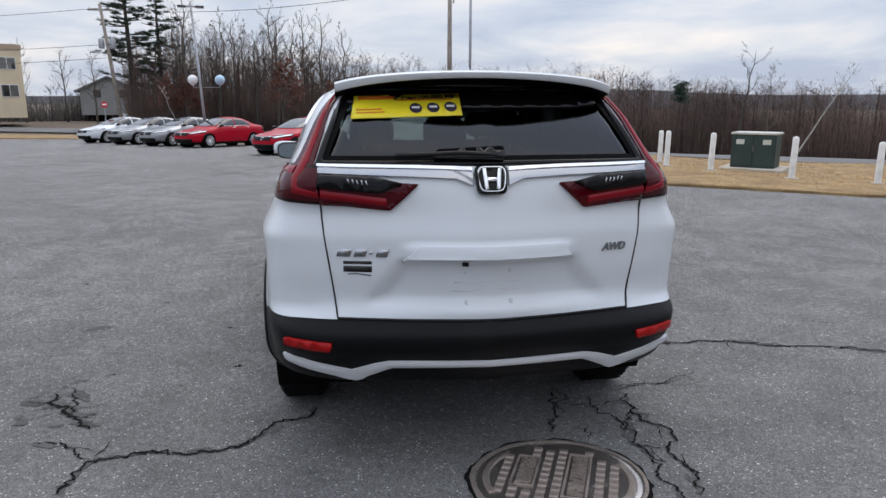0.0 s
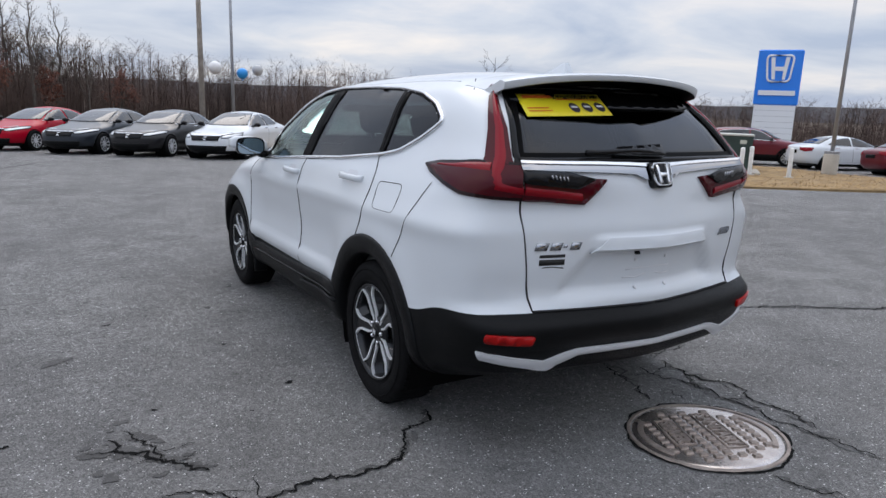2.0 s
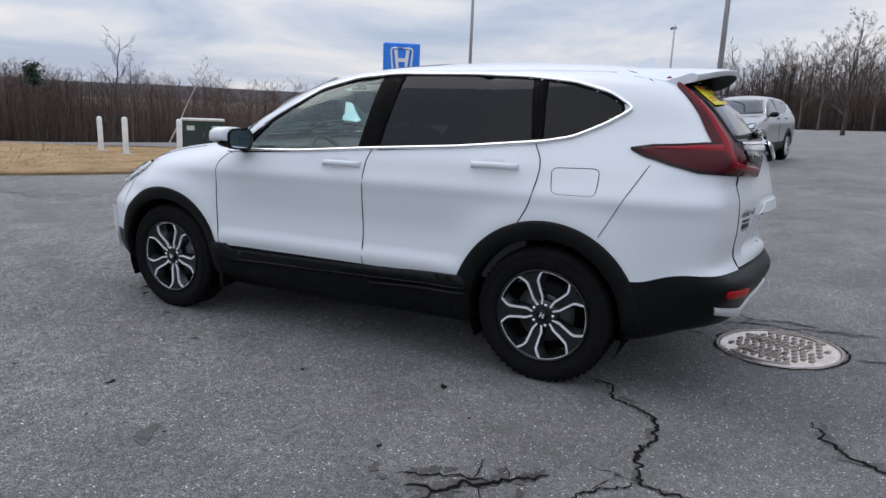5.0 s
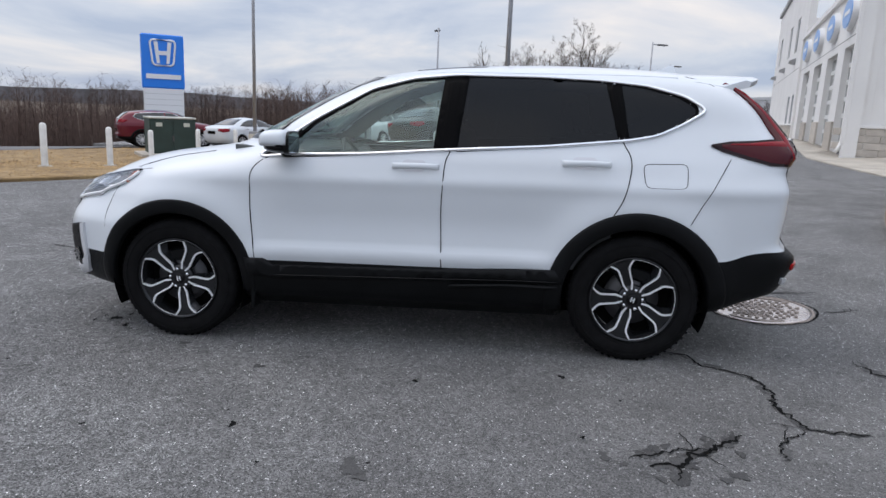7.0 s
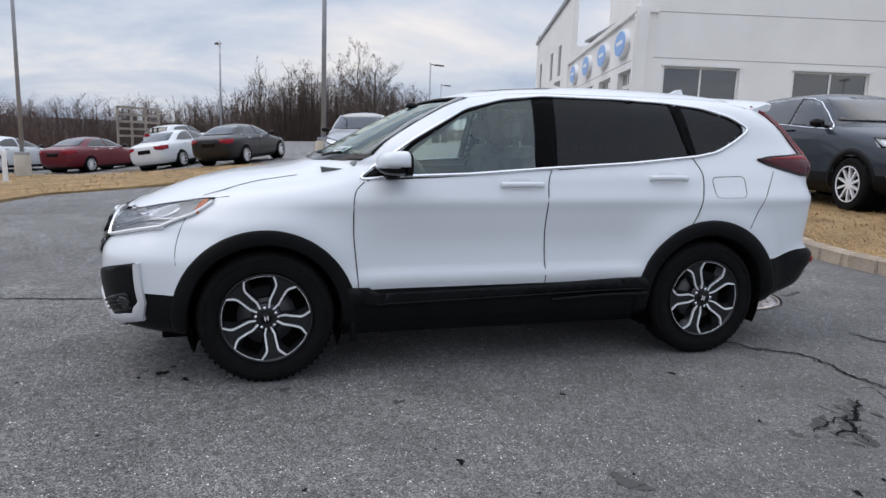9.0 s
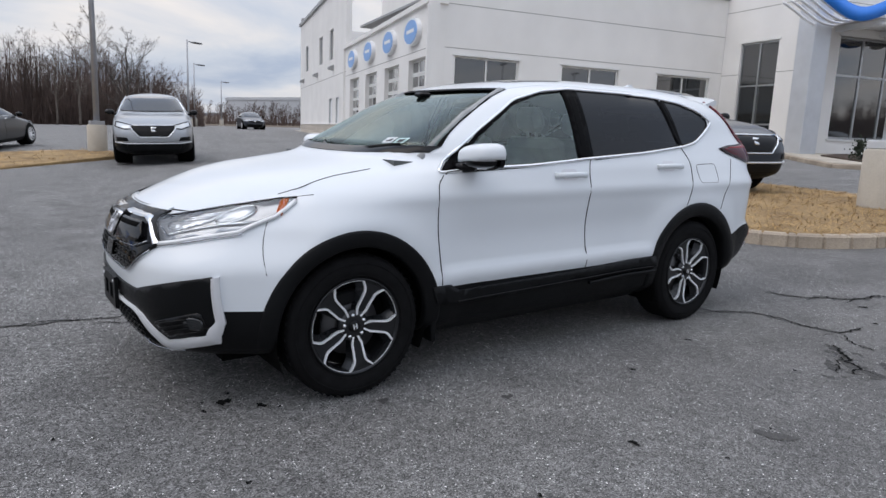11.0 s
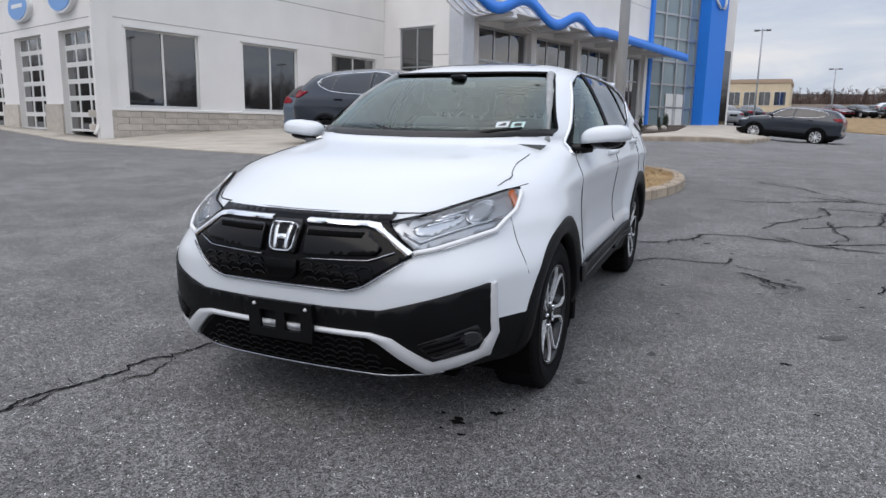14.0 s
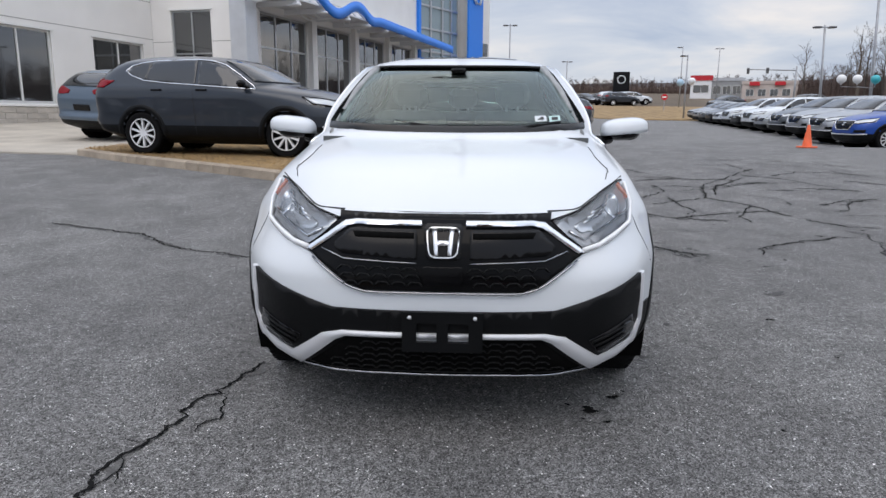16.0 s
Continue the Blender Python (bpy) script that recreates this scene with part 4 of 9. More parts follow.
SUV = CarForm(
    front=[(0.19, 1.95), (0.24, 2.12), (0.30, 2.20), (0.42, 2.235), (0.55, 2.25), (0.65, 2.245), (0.76, 2.225), (0.85, 2.185), (0.89, 2.135), (0.93, 2.07), (0.97, 1.985), (1.01, 1.885),
           (1.05, 1.76), (1.09, 1.58), (1.12, 1.36), (1.15, 1.16), (1.18, 1.06), (1.20, 1.02), (1.334, 0.77), (1.489, 0.47), (1.56, 0.29), (1.61, 0.09), (1.645, -0.16), (1.668, -0.48), (1.68, -0.85)],
    rear=[(0.19, -1.72), (0.25, -1.90), (0.33, -2.12), (0.41, -2.29), (0.50, -2.325), (0.565, -2.352), (0.60, -2.352), (0.655, -2.300), (0.67, -2.297), (0.74, -2.30), (0.85, -2.315), (0.97, -2.32), (1.05, -2.305), (1.15, -2.28),
          (1.24, -2.245), (1.30, -2.20), (1.40, -2.105), (1.50, -1.985), (1.56, -1.89), (1.60, -1.81), (1.63, -1.66), (1.655, -1.42), (1.672, -1.1), (1.68, -0.87)],
    width=[(0.19, 0.70), (0.25, 0.80), (0.31, 0.882), (0.45, 0.912), (0.55, 0.912), (0.75, 0.915), (0.95, 0.915), (1.03, 0.905), (1.09, 0.892), (1.13, 0.878), (1.20, 0.842), (1.30, 0.79),
           (1.40, 0.738), (1.50, 0.678), (1.55, 0.640), (1.59, 0.582), (1.62, 0.505), (1.645, 0.40), (1.665, 0.26), (1.675, 0.16), (1.68, 0.06)],
    nose=[(0.19, 4.2), (0.35, 5.6), (0.65, 5.8), (0.85, 4.9), (0.92, 4.5), (1.0, 4.0), (1.1, 3.4), (1.16, 3.6), (1.2, 4.2), (1.3, 4.7), (1.5, 4.5), (1.6, 3.6), (1.68, 2.4)],
    tail=[(0.19, 5), (0.4, 9), (0.6, 12), (0.7, 14), (1.0, 14), (1.2, 13), (1.3, 12), (1.5, 9), (1.6, 5), (1.68, 2.4)],
    mid=[(0.19, 0), (1.0, 0.0), (1.1, -0.25), (1.2, -0.4), (1.6, -0.6), (1.68, -0.86)],
    shift=suv_shift)
suv_levels = levels_between([(0.19, 0.50, 12), (0.50, 0.655, 7), (0.655, 0.88, 12), (0.88, 1.20, 26), (1.20, 1.52, 20), (1.52, 1.66, 16), (1.66, 1.68, 5)])
suv_vs, suv_fs = SUV.build(suv_levels, 190)
suv_skin = Skin(suv_vs, suv_fs)

# openings of the glass house, in side view (y, z), rear and front view (x, z)
WIN_FRONT = rounded([(0.70, 1.125), (0.50, 1.275), (0.20, 1.455), (-0.04, 1.525), (-0.245, 1.546), (-0.205, 1.18), (0.30, 1.145)], 0.03)
WIN_REAR = rounded([(-0.345, 1.553), (-0.80, 1.553), (-1.16, 1.535), (-1.22, 1.262), (-0.80, 1.218), (-0.30, 1.182)], 0.03)
WIN_QUARTER = rounded([(-1.20, 1.532), (-1.36, 1.508), (-1.53, 1.463), (-1.625, 1.405), (-1.52, 1.34), (-1.40, 1.285), (-1.25, 1.262)], 0.03)
WIND = rounded([(-0.74, 1.215), (-0.70, 1.30), (-0.60, 1.50), (-0.555, 1.562), (0.555, 1.562), (0.60, 1.50), (0.70, 1.30), (0.74, 1.215), (0.4, 1.205), (0, 1.20), (-0.4, 1.205)], 0.03)
BACK = rounded([(-0.66, 1.265), (-0.625, 1.36), (-0.565, 1.50), (-0.52, 1.56), (0.52, 1.56), (0.565, 1.50), (0.625, 1.36), (0.66, 1.265)], 0.03)


def grow(poly, d):
    """The outline moved outward along its own normals."""
    n = len(poly)
    area = sum(poly[i][0] * poly[(i + 1) % n][1] - poly[(i + 1) % n][0] * poly[i][1] for i in range(n))
    out = []
    for i in range(n):
        t = Vector(poly[(i + 1) % n]) - Vector(poly[i - 1])
        t = t.normalized() if t.length > 1e-9 else Vector((1, 0))
        out.append(tuple(Vector(poly[i]) + Vector((t.y, -t.x)) * d * (1 if area > 0 else -1)))
    return out


WIN_FRONT, WIN_REAR, WIN_QUARTER = grow(WIN_FRONT, 0.020), grow(WIN_REAR, 0.020), grow(WIN_QUARTER, 0.018)


def shrink(poly, d):
    c = Vector((sum(p[0] for p in poly) / len(poly), sum(p[1] for p in poly) / len(poly)))
    return [tuple(Vector(p) + (c - Vector(p)).normalized() * d) for p in poly]


car = thing("suv", "white pearl compact SUV with black lower cladding parked on asphalt", "car", m=pose(0, 0, 0, -1.1))

groups = {"body": [], "cladding": [], "rear_bumper": []}
wins = {"side": [shrink(WIN_FRONT, -0.004), shrink(WIN_REAR, -0.004), shrink(WIN_QUARTER, -0.004)]}
ring_n = len(suv_vs) // len(suv_levels)
for f in suv_fs:
    level = sum(suv_levels[i // ring_n] for i in f) / len(f)
    c = sum((Vector(suv_vs[i]) for i in f), Vector()) / len(f)
    x, y, z = abs(c.x), c.y, c.z
    if any(math.hypot(y - ya, z - HUB_Z) < 0.425 for ya in (AX_F, AX_R)) and x > 0.5:
        continue
    if z > 1.1 and x > 0.5 and any(in_poly(w, y, z) for w in wins["side"]) and abs((Vector(suv_vs[f[1]]) - Vector(suv_vs[f[0]])).normalized().x) < 0.75:
        continue
    nrm = (Vector(suv_vs[f[1]]) - Vector(suv_vs[f[0]])).cross(Vector(suv_vs[f[2]]) - Vector(suv_vs[f[0]])).normalized()
    if 1.18 < z < 1.62 and y > 0.1 and abs(nrm.x) < 0.72 and in_poly(WIND, c.x, z):
        continue
    if 1.25 < z < 1.6 and y < -1.75 and abs(nrm.x) < 0.72 and in_poly(BACK, c.x, z):
        continue
    if level < 0.5:
        groups["cladding"].append(f)
    elif y < -1.70 and level < 0.655:
        groups["rear_bumper"].append(f)
    else:
        groups["body"].append(f)
for name, fs in groups.items():
    used = sorted({i for f in fs for i in f})
    remap = {i: k for k, i in enumerate(used)}
    s = Shape().add([suv_vs[i] for i in used], [tuple(remap[i] for i in f) for f in fs])
    part(name, s, WHITE_PAINT if name == "body" else BLACK_PLASTIC, car, {"body": "", "cladding": "black plastic lower cladding", "rear_bumper": "black plastic rear bumper"}[name])

# ---- parts of the white car ----
SIDES = (("left", -1), ("right", 1))


def plate(view, poly, name, mat, label="", off=0.004, step=0.05, r=0.0, parent=None, skirt=0.012, angle=None):
    return part(name, suv_skin.panel(view, rounded(poly, r) if r else poly, off, step, skirt), mat, parent or car, label, angle)


def line(view, pts, name, mat, radius, off=0.0, label="", closed=False, r=0.0, parent=None, step=0.04, sides=6):
    pts = rounded(pts, r, closed=closed) if r else pts
    return part(name, suv_skin.bar(view, pts, radius, off, step, closed, sides), mat, parent or car, label)


def border(view, poly, out, inn, off=0.002):
    """A thin black band round a pane."""
    s = Shape()
    ring = []
    n = len(poly)
    for i in range(n):
        a, b = Vector(poly[i]), Vector(poly[(i + 1) % n])
        k = max(1, int((b - a).length / 0.03))
        ring += [a.lerp(b, j / k) for j in range(k)]
    m = len(ring)
    area = sum(ring[i].x * ring[(i + 1) % m].y - ring[(i + 1) % m].x * ring[i].y for i in range(m))
    vs = []
    for i, p in enumerate(ring):
        d = (ring[(i + 2) % m] - ring[i - 2]).normalized()
        nr = Vector((d.y, -d.x)) * (1 if area > 0 else -1)
        for q, o in ((out, off), (0.0, off), (-inn, off - 0.004)):
            h, w = suv_skin.ease(view, p.x + nr.x * q, p.y + nr.y * q)
            vs.append(h + w * o)
    return s.add(vs, [(3 * i + j, 3 * ((i + 1) % m) + j, 3 * ((i + 1) % m) + j + 1, 3 * i + j + 1) for i in range(m) for j in (0, 1)])


# wheel arches and wells
for ya, ro, proud in ((AX_F, 0.482, 0.4), (AX_R, 0.497, 0.8)):
    for view, sg in SIDES:
        s = Shape()
        rows = []
        for k in range(61):
            t = radians(-14 + 208 * k / 60)
            row = []
            for r, off in ((0.398, -0.09), (0.400, 0.006), (0.408, 0.016), (0.44, 0.02), (ro - 0.012, 0.016), (ro, 0.008), (ro + 0.002, -0.02)):
                y, z = ya + r * math.cos(t), HUB_Z + r * math.sin(t)
                h, n = suv_skin.drop(view, y, max(0.2, z))
                row.append(Vector((h.x + sg * off * proud, y, z)))
            rows.append(row)
        w = len(rows[0])
        s.add([p for row in rows for p in row], [(i * w + j, (i + 1) * w + j, (i + 1) * w + j + 1, i * w + j + 1) for i in range(60) for j in range(w - 1)])
        part("wheel_arch", s, BLACK_PLASTIC, car, "black plastic wheel arch")
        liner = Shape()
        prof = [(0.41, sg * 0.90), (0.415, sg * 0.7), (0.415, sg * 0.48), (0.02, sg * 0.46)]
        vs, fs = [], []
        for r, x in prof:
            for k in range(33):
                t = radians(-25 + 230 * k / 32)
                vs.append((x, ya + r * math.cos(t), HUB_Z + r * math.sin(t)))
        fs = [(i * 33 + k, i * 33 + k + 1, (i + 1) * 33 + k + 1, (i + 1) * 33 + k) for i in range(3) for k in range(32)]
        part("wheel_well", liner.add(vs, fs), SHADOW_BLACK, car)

# underside: plain dark slabs added to block light below the car
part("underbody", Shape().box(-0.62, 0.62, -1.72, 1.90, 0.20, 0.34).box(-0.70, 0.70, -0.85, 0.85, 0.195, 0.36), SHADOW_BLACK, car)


def squared(c):
    """Turns a circle's coordinate into that of a rounded rectangle."""
    return math.copysign(abs(c) ** 0.6, c)


def wheel(sg):
    """Tyre, two-tone alloy rim with five petal openings, brake disc, cap and nuts; its axle along x, outer face towards sg."""
    w = new("wheel")
    o = sg
    tyre = Shape()
    prof = [(0.235, 0.095), (0.262, 0.112), (0.30, 0.118), (0.335, 0.112), (0.352, 0.098), (0.3605, 0.07), (0.362, 0.035), (0.362, -0.035), (0.3605, -0.07), (0.352, -0.098), (0.335, -0.112), (0.30, -0.118), (0.235, -0.095)]
    tyre.lathe([(r, h * o) for r, h in prof], 56, "x")
    # tread grooves
    t = part("tyre", tyre, RUBBER, w)
    g = Shape()
    for k in range(56):
        a = 2 * math.pi * k / 56
        m = Matrix.Rotation(a, 4, "X")
        g.box(0.062 * o - 0.03, 0.062 * o + 0.03, -0.007, 0.007, 0.3575, 0.3624, m=m)
        g.box(-0.062 * o - 0.03, -0.062 * o + 0.03, -0.007, 0.007, 0.3575, 0.3624, m=m)
    part("tread_block", g, RUBBER, t)["kind"] = "stuff"
    ridge = Shape()
    for r in (0.258, 0.318):
        ridge.lathe([(r + 0.003 * math.cos(2 * math.pi * k / 6), o * ((0.1105 if r < 0.3 else 0.1165) + 0.003 * math.sin(2 * math.pi * k / 6))) for k in range(6)], 48, "x", closed=True)
    part("sidewall_rib", ridge, RUBBER, t)
    rim = Shape()
    rim.lathe([(r, h * o) for r, h in ((0.240, 0.098), (0.243, 0.108), (0.234, 0.108), (0.226, 0.095), (0.218, 0.03), (0.212, -0.06), (0.232, -0.10))], 56, "x")
    part("rim", rim, ALLOY_DARK, w, "dark grey alloy rim")
    part("rim_lip", Shape().lathe([(r, h * o) for r, h in ((0.2435, 0.1045), (0.2435, 0.111), (0.2385, 0.112), (0.234, 0.1085))], 56, "x"), ALLOY_DARK, w)
    part("brake_disc", Shape().lathe([(r, h * o) for r, h in ((0.05, 0.035), (0.155, 0.035), (0.155, 0.015), (0.05, 0.01))], 40, "x"), material("dull steel disc", (0.09, 0.09, 0.095), 0.5, 0.8), w, "steel brake disc")
    # plain black disc standing for the dark space behind the spokes
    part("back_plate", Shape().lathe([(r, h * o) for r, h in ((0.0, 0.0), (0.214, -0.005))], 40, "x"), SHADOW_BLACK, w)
    part("brake_caliper", Shape().box(0.02 * o - 0.03, 0.02 * o + 0.03, -0.06, 0.06, 0.10, 0.175, 0.012), BLACK_PLASTIC, w)
    # one side of a petal opening, from the hub out to the rim
    side = [(0.042, 0.021), (0.062, 0.026), (0.090, 0.034), (0.128, 0.060), (0.160, 0.080), (0.172, 0.083), (0.186, 0.083), (0.222, 0.077)]
    loop = side + [(0.2315, 0.040), (0.2350, 0.0)]
    loop = [(r, -c) for r, c in loop] + [(r, c) for r, c in reversed(loop[:-1])]
    for k in range(5):
        # each petal: the bright machined edge of a pair of spokes
        a = radians(90 + 72 * k)

        def put(r, c, x, a=a):
            return (x * o, r * math.cos(a) - c * math.sin(a), r * math.sin(a) + c * math.cos(a))
        half = 0.0050
        n = len(loop)
        vs = []
        for i, (r, c) in enumerate(loop):
            p, q = loop[max(i - 1, 0)], loop[min(i + 1, n - 1)]
            tn = Vector((q[0] - p[0], q[1] - p[1])).normalized()
            depth = 0.085 + 0.020 * smooth(0.03, 0.22, r)
            for d, x in ((-half, depth - 0.012), (-half, depth), (half, depth), (half, depth - 0.012)):
                vs.append(put(r - tn.y * d, c + tn.x * d, x))
        fs = [(i * 4 + j, (i + 1) * 4 + j, (i + 1) * 4 + (j + 1) % 4, i * 4 + (j + 1) % 4) for i in range(n - 1) for j in range(4)]
        part("spoke_edge", Shape().add(vs, fs, True), ALLOY, w, "bright machined spoke edge")
        # the dark spoke face between neighbouring petals, and its flanks sloping into the openings
        m = len(side)
        vs, fs = [], []
        for sd, a2 in ((1, a), (-1, a + radians(72))):
            for r, c in side:
                top = 0.080 + 0.020 * smooth(0.03, 0.22, r)
                vs.append(put(r, c * sd, top - 0.004, a2))
                vs.append(put(r, c * sd * (0.62 if r > 0.08 else 0.8), top - 0.045, a2))
        for i in range(m - 1):
            for base in (0, 2 * m):
                fs.append((base + 2 * i, base + 2 * i + 2, base + 2 * i + 3, base + 2 * i + 1))
            fs.append((2 * i, 2 * m + 2 * i, 2 * m + 2 * i + 2, 2 * i + 2))
        part("spoke", Shape().add(vs, fs, True), ALLOY_DARK, w)
        c1, c2 = 0.056 * math.cos(a), 0.056 * math.sin(a)
        part("wheel_nut", Shape().lathe([(0.0, 0.098 * o), (0.008, 0.097 * o), (0.0105, 0.092 * o), (0.0105, 0.07 * o)], 6, "x", (0, c1, c2)), CHROME, w)
    part("hub", Shape().lathe([(0.0, 0.088 * o), (0.05, 0.087 * o), (0.078, 0.082 * o), (0.082, 0.06 * o)], 32, "x"), ALLOY_DARK, w)
    cap = part("center_cap", Shape().lathe([(0.0, 0.100 * o), (0.026, 0.099 * o), (0.031, 0.094 * o), (0.031, 0.08 * o)], 24, "x"), GLOSS_BLACK, w)
    e = Shape()
    for c in (-0.008, 0.008):
        e.box(0.0995 * o - 0.002, 0.0995 * o + 0.002, c - 0.003, c + 0.003, -0.014, 0.014)
    e.box(0.0995 * o - 0.002, 0.0995 * o + 0.0018, -0.008, 0.008, -0.0025, 0.0025)
    part("badge", e, ALLOY, cap)
    return w


for sg in (-1, 1):
    first = wheel(sg)
    for ya in (AX_F, AX_R):
        if ya == AX_F:
            w = first
        else:
            w = copy_thing(first, Matrix.Identity(4))
        w.parent = car
        w.matrix_basis = pose(sg * 0.795, ya, HUB_Z, (17 if ya < 0 else -9))

# glass and its borders
for view, sg in SIDES:
    for poly, name, g in ((WIN_FRONT, "front_window", CLEAR_GLASS), (WIN_REAR, "rear_door_window", DARK_GLASS), (WIN_QUARTER, "quarter_window", DARK_GLASS)):
        plate(view, poly, name, g, off=-0.002, skirt=0.0, label="dark privacy glass" if g is DARK_GLASS else "lightly tinted glass")
        s = suv_skin.bar(view, poly, 0.005, -0.005, 0.03, True, 6)
        part("window_seal", s, TRIM_BLACK, car)
        part("window_border", border(view, poly, 0.012, 0.006), TRIM_BLACK, car, "black glass border")
    plate(view, [(-0.225, 1.572), (-0.365, 1.576), (-0.32, 1.165), (-0.185, 1.17)], "door_pillar", TRIM_BLACK, off=0.002)
    plate(view, [(-1.140, 1.548), (-1.225, 1.54), (-1.262, 1.245), (-1.20, 1.25)], "door_pillar", TRIM_BLACK, off=0.0015)
    plate(view, [(0.70, 1.118), (0.785, 1.085), (0.80, 1.108), (0.60, 1.245), (0.53, 1.27)], "mirror_patch", TRIM_BLACK, off=0.003)
    # bright surround of the side glass
    line(view, [(0.815, 1.093), (0.60, 1.112), (0.20, 1.128), (-0.25, 1.160), (-0.80, 1.192), (-1.26, 1.235), (-1.41, 1.262), (-1.55, 1.325), (-1.668, 1.395), (-1.672, 1.418),
                (-1.565, 1.482), (-1.37, 1.535), (-1.10, 1.563), (-0.78, 1.576), (-0.30, 1.580), (-0.05, 1.556), (0.19, 1.494), (0.51, 1.315), (0.815, 1.11)],
         "window_trim", CHROME, 0.0105, 0.004, "polished chrome window surround", closed=True, r=0.04, step=0.03)
    # panel gaps
    door = [(0.80, 1.083), (0.862, 1.03), (0.868, 0.80), (0.842, 0.50)]
    line(view, door, "panel_gap", GAP, 0.0032, 0.0006, r=0.06)
    line(view, [(-0.285, 1.16), (-0.255, 1.10), (-0.238, 0.82), (-0.248, 0.50)], "panel_gap", GAP, 0.0032, 0.0006, r=0.05)
    line(view, [(-1.225, 1.232), (-1.285, 1.13), (-1.245, 0.93), (-1.19, 0.835)], "panel_gap", GAP, 0.0032, 0.0006, r=0.08)
    line(view, [(-1.80, 1.15), (-1.70, 0.98), (-1.60, 0.80)], "panel_gap", GAP, 0.0020, 0.0010, step=0.012, r=0.1)
    line(view, [(1.64, 1.002), (1.40, 1.075), (1.15, 1.112)], "panel_gap", GAP, 0.0022, 0.001, step=0.02, r=0.1)
    line(view, [(1.65, 0.985), (1.74, 0.88), (1.78, 0.75), (1.775, 0.66)], "panel_gap", GAP, 0.0018, 0.0006, r=0.06)
    if view == "left":
        flap = line(view, [(-1.335, 1.115), (-1.575, 1.12), (-1.57, 0.99), (-1.352, 0.99)], "fuel_flap", GAP, 0.0026, -0.001, closed=True, r=0.035)
    # lower cladding ribs and sill step
    plate(view, [(0.905, 0.515), (0.79, 0.515), (0.735, 0.478), (-0.24, 0.494), (-0.885, 0.522), (-0.935, 0.44), (-0.30, 0.425), (0.72, 0.40), (0.875, 0.42)], "sill_molding", BLACK_PLASTIC, "black plastic sill moulding", off=0.016, skirt=0.03)
    line(view, [(0.74, 0.418), (-0.24, 0.437), (-0.90, 0.452)], "sill_rib", GLOSS_BLACK, 0.004, 0.017)
    line(view, [(-0.29, 0.40), (-0.60, 0.415), (-0.905, 0.42)], "sill_rib", BLACK_PLASTIC, 0.012, 0.012)
    part("mud_flap", Shape().box(sg * 0.86 - 0.05, sg * 0.86 + 0.05, 0.858, 0.885, 0.2, 0.44, 0.01), BLACK_PLASTIC, car)
    # door handles
    for y0, z0 in ((-0.09, 1.070), (-1.03, 1.108)):
        s = Shape()
        h, n = suv_skin.drop(view, y0, z0)
        path = [(h.x + sg * q, y0 + dy, z0 + dz) for dy, q, dz in ((0.13, 0.0, 0.0), (0.115, 0.02, 0.001), (0.06, 0.031, 0.003), (0, 0.034, 0.004), (-0.06, 0.033, 0.003), (-0.115, 0.025, 0), (-0.135, 0.0, 0))]
        vs = []
        for p in path:
            for k in range(8):
                a = 2 * math.pi * k / 8
                vs.append((p[0] + 0.010 * math.cos(a), p[1], p[2] + 0.0165 * math.sin(a)))
        s.add(vs, [(i * 8 + k, i * 8 + (k + 1) % 8, (i + 1) * 8 + (k + 1) % 8, (i + 1) * 8 + k) for i in range(6) for k in range(8)] + [tuple(range(8)), tuple(range(48, 56))])
        part("door_handle", s, WHITE_PAINT, car)
        # flat panel of darker body paint stands for the scoop's shade
        part("handle_recess", suv_skin.panel(view, rounded([(y0 + 0.075, z0 - 0.03), (y0 + 0.075, z0 + 0.035), (y0 - 0.06, z0 + 0.035), (y0 - 0.06, z0 - 0.03)], 0.03), 0.0008, 0.03, 0.0), wire(paint("shaded recess paint", (0.62, 0.63, 0.66)), scale=3, spread=0.02) if view == "left" and y0 > -0.5 else bpy.data.materials["shaded recess paint"], car)
    # mirrors
    mir = new("mirror")
    mir.parent = car
    mir.matrix_basis = pose(sg * 0.985, 0.635, 1.185)
    body = Shape().ball((0, 0, 0), 0.134, 0.120, 0.068, 16, 24)
    body.v = [tuple(math.copysign(abs(c / r) ** 0.7, c) * r for c, r in zip(p, (0.134, 0.120, 0.068))) for p in body.v]
    body.v = [(x, y if y > -0.03 else -0.03 + (y + 0.03) * 0.25, max(z, -0.020) + 0.010 * (x * sg) / 0.1) for x, y, z in body.v]
    part("mirror_cap", body, WHITE_PAINT, mir, "white mirror cap")
    low = Shape().ball((-sg * 0.01, 0.0, -0.026), 0.100, 0.112, 0.034, 10, 20)
    low.v = [(x, y if y > -0.03 else -0.03 + (y + 0.03) * 0.25, z) for x, y, z in low.v]
    part("mirror_base", low, GLOSS_BLACK, mir)
    part("mirror_arm", Shape().tube([(-sg * 0.08, 0.0, -0.05), (-sg * 0.13, 0.03, -0.062), (-sg * 0.19, 0.06, -0.066)], [0.032, 0.03, 0.035], 10), GLOSS_BLACK, mir)
    glass_face = Shape()
    part("mirror_bezel", Shape().prism([(0.100 * squared(math.cos(2 * math.pi * k / 24)), 0.064 * squared(math.sin(2 * math.pi * k / 24))) for k in range(24)], -0.0595, -0.03, 1), GLOSS_BLACK, mir)
    glass_face.add([(0.091 * squared(math.cos(2 * math.pi * k / 24)), -0.0605, 0.055 * squared(math.sin(2 * math.pi * k / 24))) for k in range(24)], [tuple(range(24))], True)
